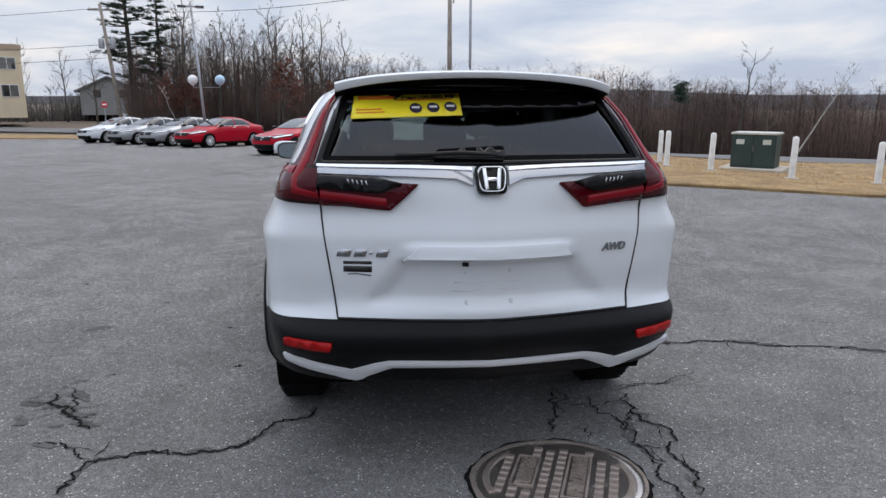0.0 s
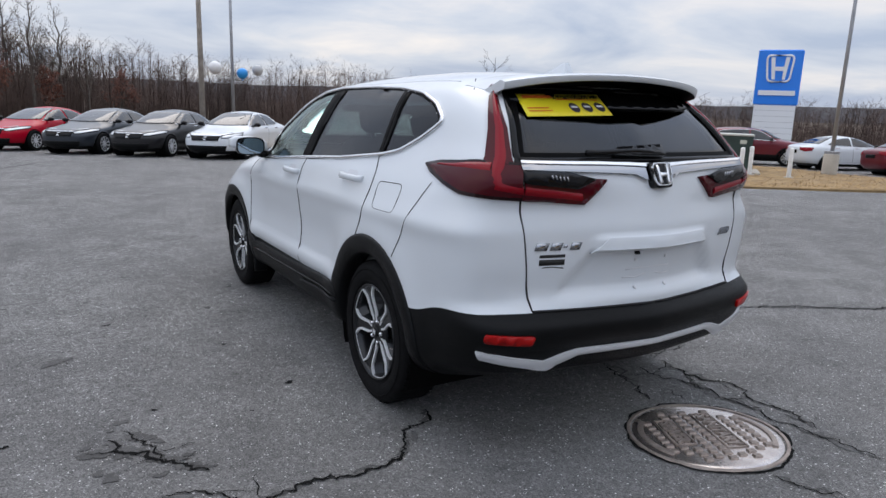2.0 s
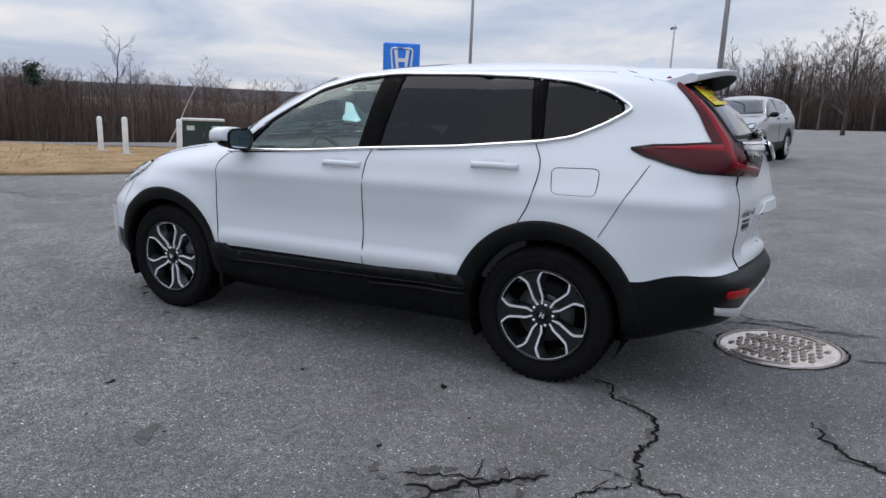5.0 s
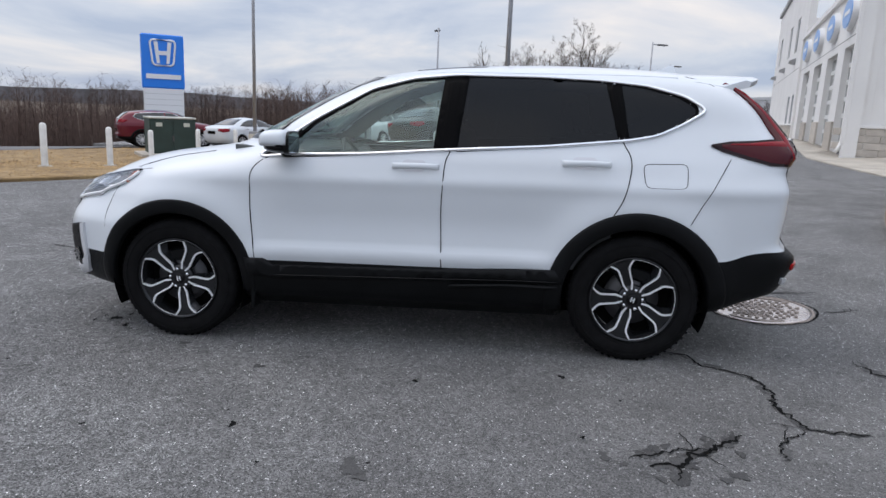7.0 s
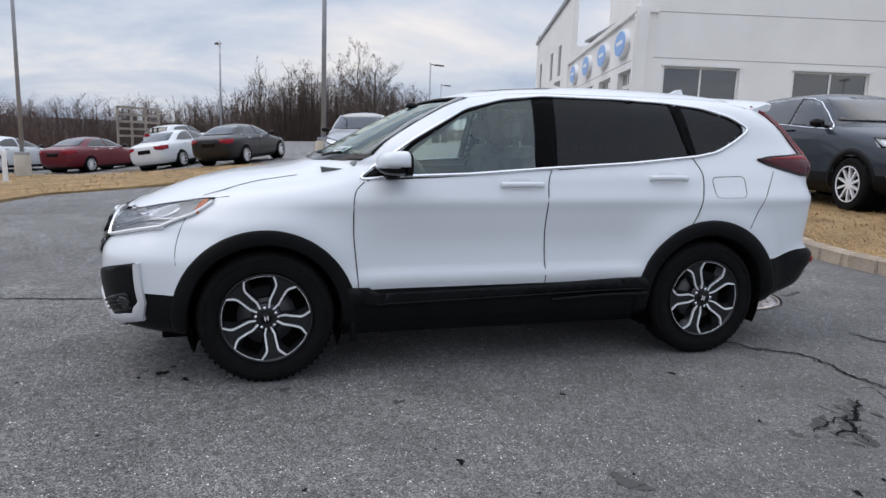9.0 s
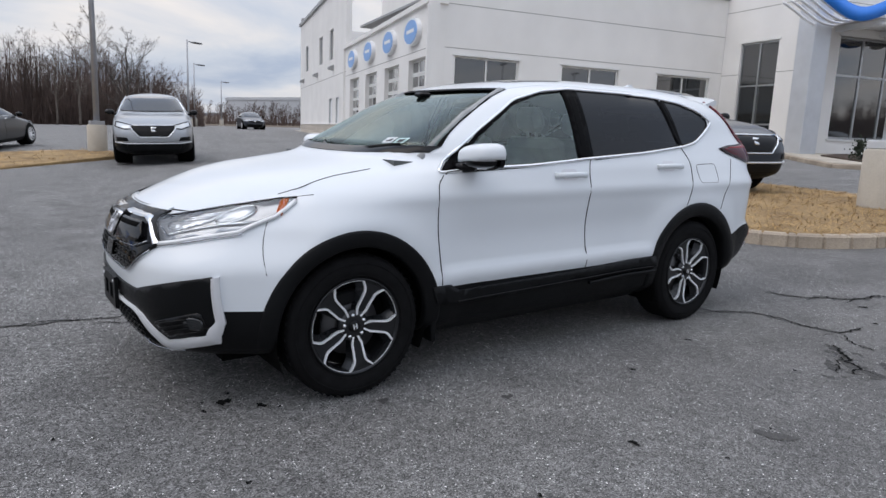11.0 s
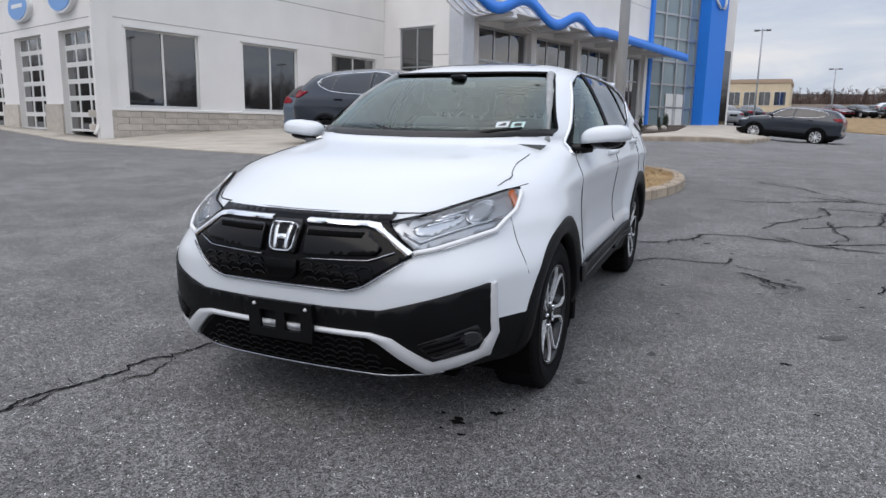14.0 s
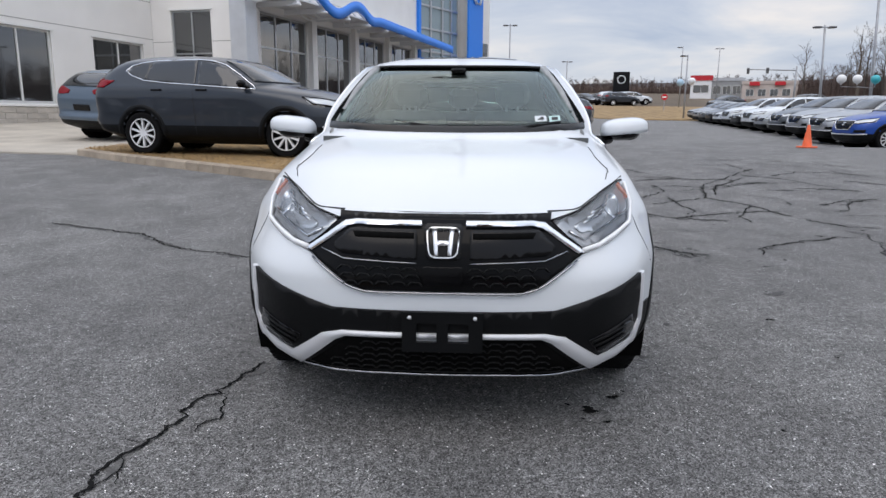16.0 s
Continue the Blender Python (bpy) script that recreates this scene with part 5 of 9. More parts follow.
    part("mirror_glass", glass_face, material("mirror glass", (0.34, 0.41, 0.46), 0.02, 1.0) if sg < 0 else bpy.data.materials["mirror glass"], mir)
    part("mirror_signal", Shape().tube([(sg * 0.104, 0.01, -0.012), (sg * 0.088, 0.075, -0.013), (sg * 0.045, 0.114, -0.014)], 0.005, 6), SATIN, mir)
    # A-pillar inner dark edge of the windscreen
    # tail lamps: side lobe, rear lobe and the blade up the rear pillar
    lampp = new("tail_lamp")
    lampp.parent = car
    sx = sg
    corner = view + "_corner"

    def on_side(y, z, view=view):
        h = suv_skin.drop(view, y, z)[0]
        return ((abs(h.x) + h.y) * 0.7071, z)

    def on_back(x, z, sx=sx):
        h = suv_skin.drop("rear", sx * x, z)[0]
        return ((abs(h.x) + h.y) * 0.7071, z)
    cut = on_back(0.656, 1.15)[0]
    part("lens", suv_skin.loft(corner, [on_side(-1.700, 1.226), on_side(-1.80, 1.243), on_side(-1.93, 1.250), on_side(-2.02, 1.258), (cut, 1.252)], [on_side(-1.700, 1.216), on_side(-1.76, 1.188), on_side(-1.89, 1.152), on_side(-2.01, 1.122), (cut, 1.110)], 0.014, 0.02, 6), WINE_BLACK, lampp, "smoked wine-red lamp lens", 50)
    part("inner_lens", suv_skin.loft(corner, [on_side(-1.752, 1.226), on_side(-1.82, 1.234), on_side(-1.93, 1.240), on_side(-2.02, 1.250), (cut + 0.004, 1.240)], [on_side(-1.752, 1.206), on_side(-1.80, 1.190), on_side(-1.90, 1.164), on_side(-2.01, 1.136), (cut + 0.004, 1.124)], 0.0165, 0.02, 6), RED_DARK, lampp, "deep red lamp lens", 50)
    out_edge = [on_side(-1.82, 1.553), on_side(-1.864, 1.51), on_side(-1.98, 1.38), on_side(-2.045, 1.27), on_side(-2.05, 1.245)]
    in_edge = [on_back(0.565, 1.553), on_back(0.585, 1.51), on_back(0.635, 1.38), on_back(0.672, 1.27), on_back(0.675, 1.245)]
    part("blade", suv_skin.loft(corner, out_edge, in_edge, 0.013, 0.02, 4), RED_DARK, lampp, "deep red lamp blade along the rear pillar", 50)

    def across(k, f, out_edge=out_edge, in_edge=in_edge):
        return (out_edge[k][0] * (1 - f) + in_edge[k][0] * f, out_edge[k][1] * (1 - f) + in_edge[k][1] * f)
    ub = across(3, 0.6)[0]
    part("blade_guide", suv_skin.loft(corner, [across(k, 0.40) for k in range(4)] + [(ub + 0.030, 1.20), (ub + 0.012, 1.152), (cut, 1.136)], [across(k, 0.80) for k in range(4)] + [(ub - 0.018, 1.21), (ub - 0.03, 1.178), (cut, 1.166)], 0.0185, 0.02, 4), RED_LENS, lampp, "bright red light guide", 50)
    part("light_guide", suv_skin.loft(corner, [on_side(-1.80, 1.229), on_side(-1.90, 1.234), on_side(-1.99, 1.243), (ub + 0.03, 1.248)], [on_side(-1.80, 1.220), on_side(-1.90, 1.219), on_side(-1.99, 1.218), (ub + 0.03, 1.212)], 0.0185, 0.02, 3), RED_LENS, lampp, "bright red light guide", 50)
    rear_lobe = [(sx * 0.60, 1.236), (sx * 0.652, 1.244), (sx * 0.652, 1.110), (sx * 0.56, 1.106), (sx * 0.385, 1.088), (sx * 0.275, 1.187), (sx * 0.42, 1.196), (sx * 0.60, 1.203)]
    part("rear_lens", suv_skin.panel("rear", rounded(rear_lobe, 0.008), 0.013, 0.03, 0.03), RED_DARK, lampp, "deep red lamp lens")
    part("light_bar", suv_skin.loft("rear", [(sx * 0.648, 1.167), (sx * 0.52, 1.152), (sx * 0.40, 1.136)], [(sx * 0.648, 1.137), (sx * 0.52, 1.122), (sx * 0.395, 1.106)], 0.020, 0.025, 4), RED_LENS, lampp, "", 50)
    part("reverse_lens", suv_skin.panel("rear", rounded([(sx * 0.655, 1.222), (sx * 0.655, 1.178), (sx * 0.42, 1.155), (sx * 0.335, 1.188), (sx * 0.45, 1.212)], 0.01), 0.022, 0.03, 0.012), GLOSS_BLACK, lampp, "smoked reverse lamp lens")
    for k in range(5):
        c = sx * (0.47 + 0.017 * k)
        part("reflector_facet", suv_skin.bar("rear", [(c, 1.183 + 0.002 * k), (c + sx * 0.006, 1.198 + 0.001 * k)], 0.0028, 0.022, 0.02), REFLECTOR, lampp)
    part("pillar_glass", suv_skin.panel("rear", [(sx * 0.575, 1.47), (sx * 0.59, 1.47), (sx * 0.655, 1.30), (sx * 0.675, 1.243), (sx * 0.648, 1.243), (sx * 0.655, 1.275)], 0.007, 0.03, 0.015), GLOSS_BLACK, car)
    # rear reflectors and bumper trim
    plate("rear", [(sx * 0.62, 0.574), (sx * 0.81, 0.588), (sx * 0.81, 0.553), (sx * 0.63, 0.538)], "reflector", RED_REFLECTOR, "red rear reflector", off=0.012, r=0.012, step=0.03)
    # headlamps
    hl = new("headlamp")
    hl.parent = car
    hpoly = [(sx * 0.415, 0.880), (sx * 0.53, 0.905), (sx * 0.66, 0.952), (sx * 0.74, 0.980), (sx * 0.780, 0.986), (sx * 0.795, 0.91), (sx * 0.76, 0.845), (sx * 0.60, 0.795), (sx * 0.53, 0.785), (sx * 0.47, 0.832)]
    part("housing", suv_skin.panel("front", rounded(hpoly, 0.02), 0.003, 0.03, 0.03), REFLECTOR, hl, "bright reflector housing")
    part("low_beam", suv_skin.panel("front", [(sx * (0.695 + 0.033 * math.cos(2 * math.pi * k / 18)), 0.909 + 0.033 * math.sin(2 * math.pi * k / 18)) for k in range(18)], 0.010, 0.02, 0.02), LAMP_GLASS, hl)
    part("low_beam_ring", suv_skin.bar("front", [(sx * (0.695 + 0.037 * math.cos(2 * math.pi * k / 18)), 0.909 + 0.037 * math.sin(2 * math.pi * k / 18)) for k in range(18)], 0.005, 0.008, 0.02, True), CHROME, hl)
    part("high_beam", suv_skin.panel("front", rounded([(sx * 0.50, 0.862), (sx * 0.58, 0.892), (sx * 0.655, 0.915), (sx * 0.66, 0.88), (sx * 0.58, 0.835), (sx * 0.53, 0.835)], 0.015), 0.008, 0.02, 0.02), LAMP_GLASS, hl)
    for k in range(3):
        z = 0.866 + 0.014 * k
        part("reflector_facet", suv_skin.bar("front", [(sx * (0.545 + 0.02 * k), z), (sx * (0.645 + 0.012 * k), z + 0.026)], 0.0045, 0.011, 0.02), CHROME, hl)
    part("lamp_rib", suv_skin.bar("front", [(sx * 0.48, 0.845), (sx * 0.545, 0.812), (sx * 0.60, 0.835), (sx * 0.70, 0.868), (sx * 0.78, 0.885)], 0.006, 0.008, 0.03), CHROME, hl)
    part("turn_signal", suv_skin.panel(view, rounded([(1.605, 0.988), (1.63, 0.955), (1.665, 0.912), (1.685, 0.918), (1.645, 0.972)], 0.01), 0.012, 0.025, 0.02), AMBER, hl, "amber side turn lens")
    part("running_light", suv_skin.bar("front", [(sx * 0.790, 0.972), (sx * 0.797, 0.905), (sx * 0.762, 0.84), (sx * 0.60, 0.787), (sx * 0.535, 0.775)], 0.010, 0.012, 0.03), SIGN_WHITE, hl, "white daytime running light strip")
    part("lens", suv_skin.panel("front", rounded(hpoly, 0.02), 0.016, 0.03, 0.0), LAMP_COVER, hl, "clear lamp cover")
    line("front", [hpoly[i] for i in (0, 1, 2, 3, 4)], "lamp_edge", TRIM_BLACK, 0.006, 0.010, parent=hl)
    # black corner insert, fog lamp and its bright frame
    plate("front", [(sx * 0.20, 0.556), (sx * 0.43, 0.560), (sx * 0.62, 0.612), (sx * 0.80, 0.66), (sx * 0.815, 0.46), (sx * 0.79, 0.385), (sx * 0.60, 0.335), (sx * 0.42, 0.455), (sx * 0.20, 0.46)], "corner_insert", BLACK_PLASTIC, "black plastic bumper insert", off=0.010, r=0.01, step=0.04, skirt=0.025)
    plate("front", [(sx * 0.56, 0.43), (sx * 0.76, 0.50), (sx * 0.775, 0.42), (sx * 0.62, 0.365)], "fog_recess", GLOSS_BLACK, off=0.014, r=0.015, step=0.03)
    for k in range(3):
        line("front", [(sx * (0.58 + 0.01 * k), 0.425 - 0.02 * k), (sx * 0.72, 0.465 - 0.02 * k)], "fog_slat", BLACK_PLASTIC, 0.005, 0.018)
    part("fog_lamp", suv_skin.panel("front", [(sx * (0.735 + 0.03 * math.cos(2 * math.pi * k / 14)), 0.445 + 0.03 * math.sin(2 * math.pi * k / 14)) for k in range(14)], 0.02, 0.02, 0.02), FAR_GLASS, car, "small dark fog lamp")
    part("bumper_trim", suv_skin.loft("front", [(sx * 0.145, 0.448), (sx * 0.38, 0.447), (sx * 0.42, 0.43), (sx * 0.585, 0.295), (sx * 0.785, 0.355), (sx * 0.815, 0.45), (sx * 0.808, 0.66)], [(sx * 0.145, 0.470), (sx * 0.395, 0.47), (sx * 0.475, 0.452), (sx * 0.615, 0.35), (sx * 0.76, 0.39), (sx * 0.794, 0.46), (sx * 0.790, 0.652)], 0.024), SATIN, car, "satin silver bumper trim", 35)
    # chrome wing of the grille
    part("grille_wing", suv_skin.loft("front", [(sx * 0.085, 0.882), (sx * 0.34, 0.882), (sx * 0.385, 0.876), (sx * 0.45, 0.832), (sx * 0.535, 0.776)], [(sx * 0.085, 0.868), (sx * 0.338, 0.867), (sx * 0.376, 0.860), (sx * 0.434, 0.818), (sx * 0.514, 0.764)], 0.022), CHROME, car, "chrome grille wing", 35)
    line("front", [(sx * 0.53, 0.768), (sx * 0.64, 0.792), (sx * 0.77, 0.835)], "lamp_trim", CHROME, 0.010, 0.004)
    # rear bumper bright trim: rises at the ends
    part("bumper_trim", suv_skin.loft("rear", [(sx * 0.0, 0.492), (sx * 0.40, 0.494), (sx * 0.46, 0.482), (sx * 0.55, 0.452), (sx * 0.82, 0.505)], [(sx * 0.0, 0.468), (sx * 0.39, 0.466), (sx * 0.44, 0.446), (sx * 0.53, 0.404), (sx * 0.80, 0.468)], 0.014), SATIN, car, "satin silver bumper trim", 35)
    # tailgate cut lines
    line("rear", [(sx * 0.655, 1.12), (sx * 0.648, 1.02), (sx * 0.62, 0.82), (sx * 0.60, 0.66)], "panel_gap", GAP, 0.004, -0.001, r=0.05)
    line("rear", [(sx * 0.60, 0.66), (sx * 0.30, 0.656), (0, 0.655)], "panel_gap", GAP, 0.005, 0.0)
    # windscreen wiper
    part("wiper", Shape().tube([(sx * 0.02 - 0.12 + 0.0, 1.02, 1.165), (sx * 0.3 - 0.12, 0.99, 1.215), (sx * 0.46 - 0.12, 0.90, 1.235)], 0.009, 6), GLOSS_BLACK, car)

# windscreen, rear window, cowl
part("windshield", suv_skin.loft("front", [(-0.755, 1.21), (-0.70, 1.30), (-0.60, 1.50), (-0.55, 1.567)], [(0.755, 1.21), (0.70, 1.30), (0.60, 1.50), (0.55, 1.567)], -0.006, 0.05, 20, 0.0), WIND_GLASS, car, "clear windscreen")
part("window_seal", suv_skin.bar("front", WIND, 0.004, -0.004, 0.03, True), TRIM_BLACK, car)
part("window_border", border("front", WIND, 0.006, 0.004), TRIM_BLACK, car, "black glass border")
part("cowl", suv_skin.loft("front", [(-0.725, 1.192), (-0.35, 1.182), (0, 1.179), (0.35, 1.182), (0.725, 1.192)], [(-0.735, 1.228), (-0.35, 1.213), (0, 1.209), (0.35, 1.213), (0.735, 1.228)], 0.006, 0.03, 4), GLOSS_BLACK, car, "black windscreen cowl", 40)
part("rear_window", suv_skin.loft("rear", [(-0.665, 1.26), (-0.625, 1.36), (-0.565, 1.50), (-0.52, 1.565)], [(0.665, 1.26), (0.625, 1.36), (0.565, 1.50), (0.52, 1.565)], -0.006, 0.05, 20, 0.0), REAR_GLASS, car, "dark rear window")
part("window_seal", suv_skin.bar("rear", BACK, 0.016, -0.004, 0.03, True), GLOSS_BLACK, car)
part("window_border", border("rear", BACK, 0.004, 0.03), TRIM_BLACK, car, "black glass border")
plate("rear", [(-0.53, 1.568), (-0.55, 1.50), (-0.40, 1.482), (0, 1.478), (0.40, 1.482), (0.55, 1.50), (0.53, 1.568)], "glass_shade_band", GLOSS_BLACK, off=0.002)

# spoiler over the rear window
sp = Shape()
ns = 33
sec = []
for i in range(ns):
    u = -1 + 2 * i / (ns - 1)
    x = 0.590 * u
    fall = smooth(0.82, 1.0, abs(u))
    roof = [suv_skin.drop("top", x, y)[0].z for y in (-1.56, -1.66, -1.74, -1.80)]
    yb = -2.085 + 0.09 * u * u + 0.05 * abs(u) ** 8
    zt = 1.628 - 0.030 * u * u - 0.014 * abs(u) ** 6
    thick = 0.026 + 0.010 * u * u
    mid = 0.5 * (zt + roof[2]) + 0.008
    sec.append([(x, -1.56, roof[0] - 0.006), (x, -1.66, max(roof[1], roof[0] - 0.03) + 0.003), (x, -1.80, max(mid, zt - 0.004) * (1 - fall) + (roof[3] + 0.004) * fall), (x, yb + 0.03, zt - 0.001), (x, yb, zt - 0.010), (x, yb + 0.004, zt - thick),
                (x, yb + 0.012, zt - thick - 0.006), (x, -1.87, min(zt - thick - 0.022, roof[3])), (x, -1.80, roof[3] - 0.03), (x, -1.66, roof[1] - 0.05)])
m = len(sec[0])
under = Shape()
pts = [p for r in sec for p in r]
sp.add(pts, [(i * m + j, (i + 1) * m + j, (i + 1) * m + j + 1, i * m + j + 1) for i in range(ns - 1) for j in range(6)] + [tuple(range(m)), tuple(range((ns - 1) * m, ns * m))])
under.add(pts, [(i * m + j, (i + 1) * m + j, (i + 1) * m + (j + 1) % m, i * m + (j + 1) % m) for i in range(ns - 1) for j in range(6, m - 1)])
spoiler = part("spoiler", sp, WHITE_PAINT, car, "white roof spoiler", 50)
part("spoiler_underside", under, TRIM_BLACK, spoiler, "black underside of the spoiler", 50)
for view, sg in SIDES:
    line(view, [(-1.60, 1.60), (-1.68, 1.575), (-1.74, 1.545)], "panel_gap", GAP, 0.0025, 0.0)

# roof: fin, moulding and sunroof
fin = Shape()
prof = [(-1.40, 0.0), (-1.50, 0.012), (-1.57, 0.040), (-1.605, 0.060), (-1.64, 0.064), (-1.65, 0.03), (-1.655, 0.0)]
vs = []
for sgn in (-1, 1):
    for y, h in prof:
        vs.append((sgn * (0.026 * (1 - h / 0.095) + 0.003), y, 1.644 + h + 0.03 * (y + 1.4)))
k = len(prof)
part("antenna_fin", fin.add(vs, [(i, i + 1, k + i + 1, k + i) for i in range(k - 1)] + [tuple(range(k)), tuple(reversed(range(k, 2 * k)))]), WHITE_PAINT, car, "white shark-fin antenna", 50)
for view, sg in SIDES:
    line("top", [(sg * 0.545, 0.24), (sg * 0.555, -0.2), (sg * 0.56, -0.9), (sg * 0.555, -1.55)], "roof_molding", WHITE_PAINT, 0.006, -0.002, step=0.08)
plate("top", [(-0.38, -0.02), (0.38, -0.02), (0.40, -0.46), (-0.40, -0.46)], "sunroof", FAR_GLASS, "dark glass sunroof", off=0.003, r=0.05)

# chrome bar, badge and wiper on the tailgate
for sx in (-1, 1):
    # bright strip above as the glint, darkened strip below as mirrored ground
    part("garnish", suv_skin.loft("rear", [(sx * 0.07, 1.242), (sx * 0.16, 1.246), (sx * 0.30, 1.249), (sx * 0.655, 1.254)], [(sx * 0.07, 1.230), (sx * 0.16, 1.235), (sx * 0.30, 1.239), (sx * 0.655, 1.245)], 0.026, 0.02, 2, 0.03), CHROME, car, "bright upper edge of the tailgate bar", 35)
    part("garnish", suv_skin.loft("rear", [(sx * 0.07, 1.230), (sx * 0.16, 1.235), (sx * 0.30, 1.239), (sx * 0.655, 1.245)], [(sx * 0.07, 1.180), (sx * 0.13, 1.204), (sx * 0.30, 1.213), (sx * 0.655, 1.224)], 0.019, 0.02, 4, 0.03), GARNISH_MIRRORED, car, "chrome tailgate bar darkened as if mirroring the ground", 35)


def emblem(view, cx, cz, w, h, off):
    """Rounded bright frame with two uprights and a bridge on a dark plate."""
    e = new("emblem")
    e.parent = car
    plate_poly = rounded([(cx - w * 0.55, cz + h * 0.52), (cx + w * 0.55, cz + h * 0.52), (cx + w * 0.46, cz - h * 0.55), (cx - w * 0.46, cz - h * 0.55)], 0.02)
    part("backing", suv_skin.panel(view, plate_poly, off, 0.03, 0.03), GLOSS_BLACK, e)
    rims = []
    for k in (1.0, 0.83):
        rim_ = rounded([(cx - w * 0.5 * k, cz + h * 0.48 * k), (cx + w * 0.5 * k, cz + h * 0.48 * k), (cx + w * 0.41 * k, cz - h * 0.5 * k), (cx - w * 0.41 * k, cz - h * 0.5 * k)], 0.03 * k)
        rims.append(rim_ + rim_[:1])
    part("frame", suv_skin.loft(view, rims[0], rims[1], off + 0.012, 0.02, 3, 0.4), EMBLEM, e, "chrome frame", 40)
    for s in (-1, 1):
        up = [(cx + s * w * 0.30, cz + h * 0.37), (cx + s * w * 0.185, cz + h * 0.37), (cx + s * w * 0.115, cz - h * 0.38), (cx + s * w * 0.225, cz - h * 0.41)]
        part("upright", suv_skin.panel(view, up, off + 0.013, 0.02, 0.012), EMBLEM, e)
    part("bridge", suv_skin.panel(view, [(cx - w * 0.19, cz + h * 0.05), (cx + w * 0.19, cz + h * 0.05), (cx + w * 0.18, cz - h * 0.09), (cx - w * 0.18, cz - h * 0.09)], off + 0.012, 0.02, 0.012), EMBLEM, e)
    return e


emblem("rear", 0.0, 1.197, 0.118, 0.092, 0.028)
emblem("front", 0.0, 0.808, 0.138, 0.108, 0.03)
wip = new("rear_wiper")
wip.parent = car
part("arm", suv_skin.bar("rear", [(0.03, 1.278), (-0.10, 1.285), (-0.36, 1.277)], 0.013, 0.03, 0.05), GLOSS_BLACK, wip)
part("cover", suv_skin.panel("rear", rounded([(0.06, 1.31), (-0.20, 1.298), (-0.22, 1.27), (0.06, 1.265)], 0.012), 0.035, 0.03, 0.035), GLOSS_BLACK, wip)


# lettering
def letters(text, size, mat, m, parent, name="lettering", thick=0.0015, shear=0.0, bold=0.0):
    cu = bpy.data.curves.new(name, "FONT")
    cu.body, cu.size, cu.extrude, cu.shear, cu.offset = text, size, thick, shear, bold
    cu.align_x, cu.align_y = "CENTER", "CENTER"
    tmp = bpy.data.objects.new(name, cu)
    me = bpy.data.meshes.new_from_object(tmp)
    bpy.data.objects.remove(tmp)
    bpy.data.curves.remove(cu)
    me.materials.clear()
    me.materials.append(mat)
    ob = new(name, me)
    ob.parent = parent
    ob.matrix_basis = m
    return ob


def on_rear(x, z, off):
    h, n = suv_skin.drop("rear", x, z)
    n = n.normalized()
    right = Vector((1, 0, 0))
    right = (right - n * right.dot(n)).normalized()
    up = n.cross(right)
    m = Matrix((right, up, n)).transposed().to_4x4()
    m.translation = h + n * off
    return m


letters("AWD", 0.044, DARK_CHROME, on_rear(0.525, 0.922, 0.004), car, "badge_lettering", 0.003, 0.25, 0.001)
BADGE_DARK = material("black decal film", (0.01, 0.01, 0.01), 0.5)
for x0, x1, zb, zt in ((-0.598, -0.545, 0.908, 0.938), (-0.532, -0.486, 0.908, 0.938), (-0.474, -0.458, 0.919, 0.928), (-0.446, -0.402, 0.908, 0.938)):
    k = (zt - zb) * 0.35
    plate("rear", [(x0, zb), (x1, zb), (x1 + k, zt), (x0 + k, zt)], "badge_bar", DARK_CHROME, "plain dark chrome bar of the model badge", off=0.004, skirt=0.004)
plate("rear", [(-0.572, 0.878), (-0.462, 0.878), (-0.462, 0.890), (-0.572, 0.890)], "dealer_decal", BADGE_DARK, "black dealer decal", off=0.002, skirt=0.001)
plate("rear", [(-0.572, 0.846), (-0.462, 0.846), (-0.462, 0.870), (-0.572, 0.870)], "dealer_decal", BADGE_DARK, "black dealer decal", off=0.002, skirt=0.001)
line("rear", [(-0.555, 0.836), (-0.52, 0.839), (-0.465, 0.832)], "dealer_decal", BADGE_DARK, 0.0025, 0.0)

# screws and old mounting marks of the plate recess, lamp lip
for x, z in ((-0.097, 0.845), (0.083, 0.847), (-0.092, 0.720), (0.089, 0.720)):
    part("screw", suv_skin.panel("rear", [(x + 0.008 * math.cos(2 * math.pi * k / 10), z + 0.008 * math.sin(2 * math.pi * k / 10)) for k in range(10)], 0.004, 0.02, 0.006), SATIN, car, "plate screw")
line("rear", [(-0.14, 0.800), (-0.05, 0.805), (0.05, 0.805), (0.12, 0.802)], "plate_mark", SATIN, 0.003, -0.001)
line("rear", [(-0.15, 0.765), (-0.08, 0.762), (-0.04, 0.775), (0.04, 0.775), (0.07, 0.765), (0.13, 0.767)], "plate_mark", SATIN, 0.003, -0.001)
part("tailgate_grip", suv_skin.loft("rear", [(-0.275, 0.952), (0.285, 0.952)], [(-0.345, 0.89), (0.345, 0.89)], 0.014, 0.03, 4), WHITE_PAINT, car, "white tailgate grip bar", 35)
line("rear", [(-0.345, 0.889), (0.345, 0.889)], "panel_gap", GAP, 0.004, 0.0)
part("release", suv_skin.panel("rear", [(-0.11, 0.884), (-0.085, 0.884), (-0.085, 0.872), (-0.11, 0.872)], 0.01, 0.02, 0.01), GLOSS_BLACK, car)

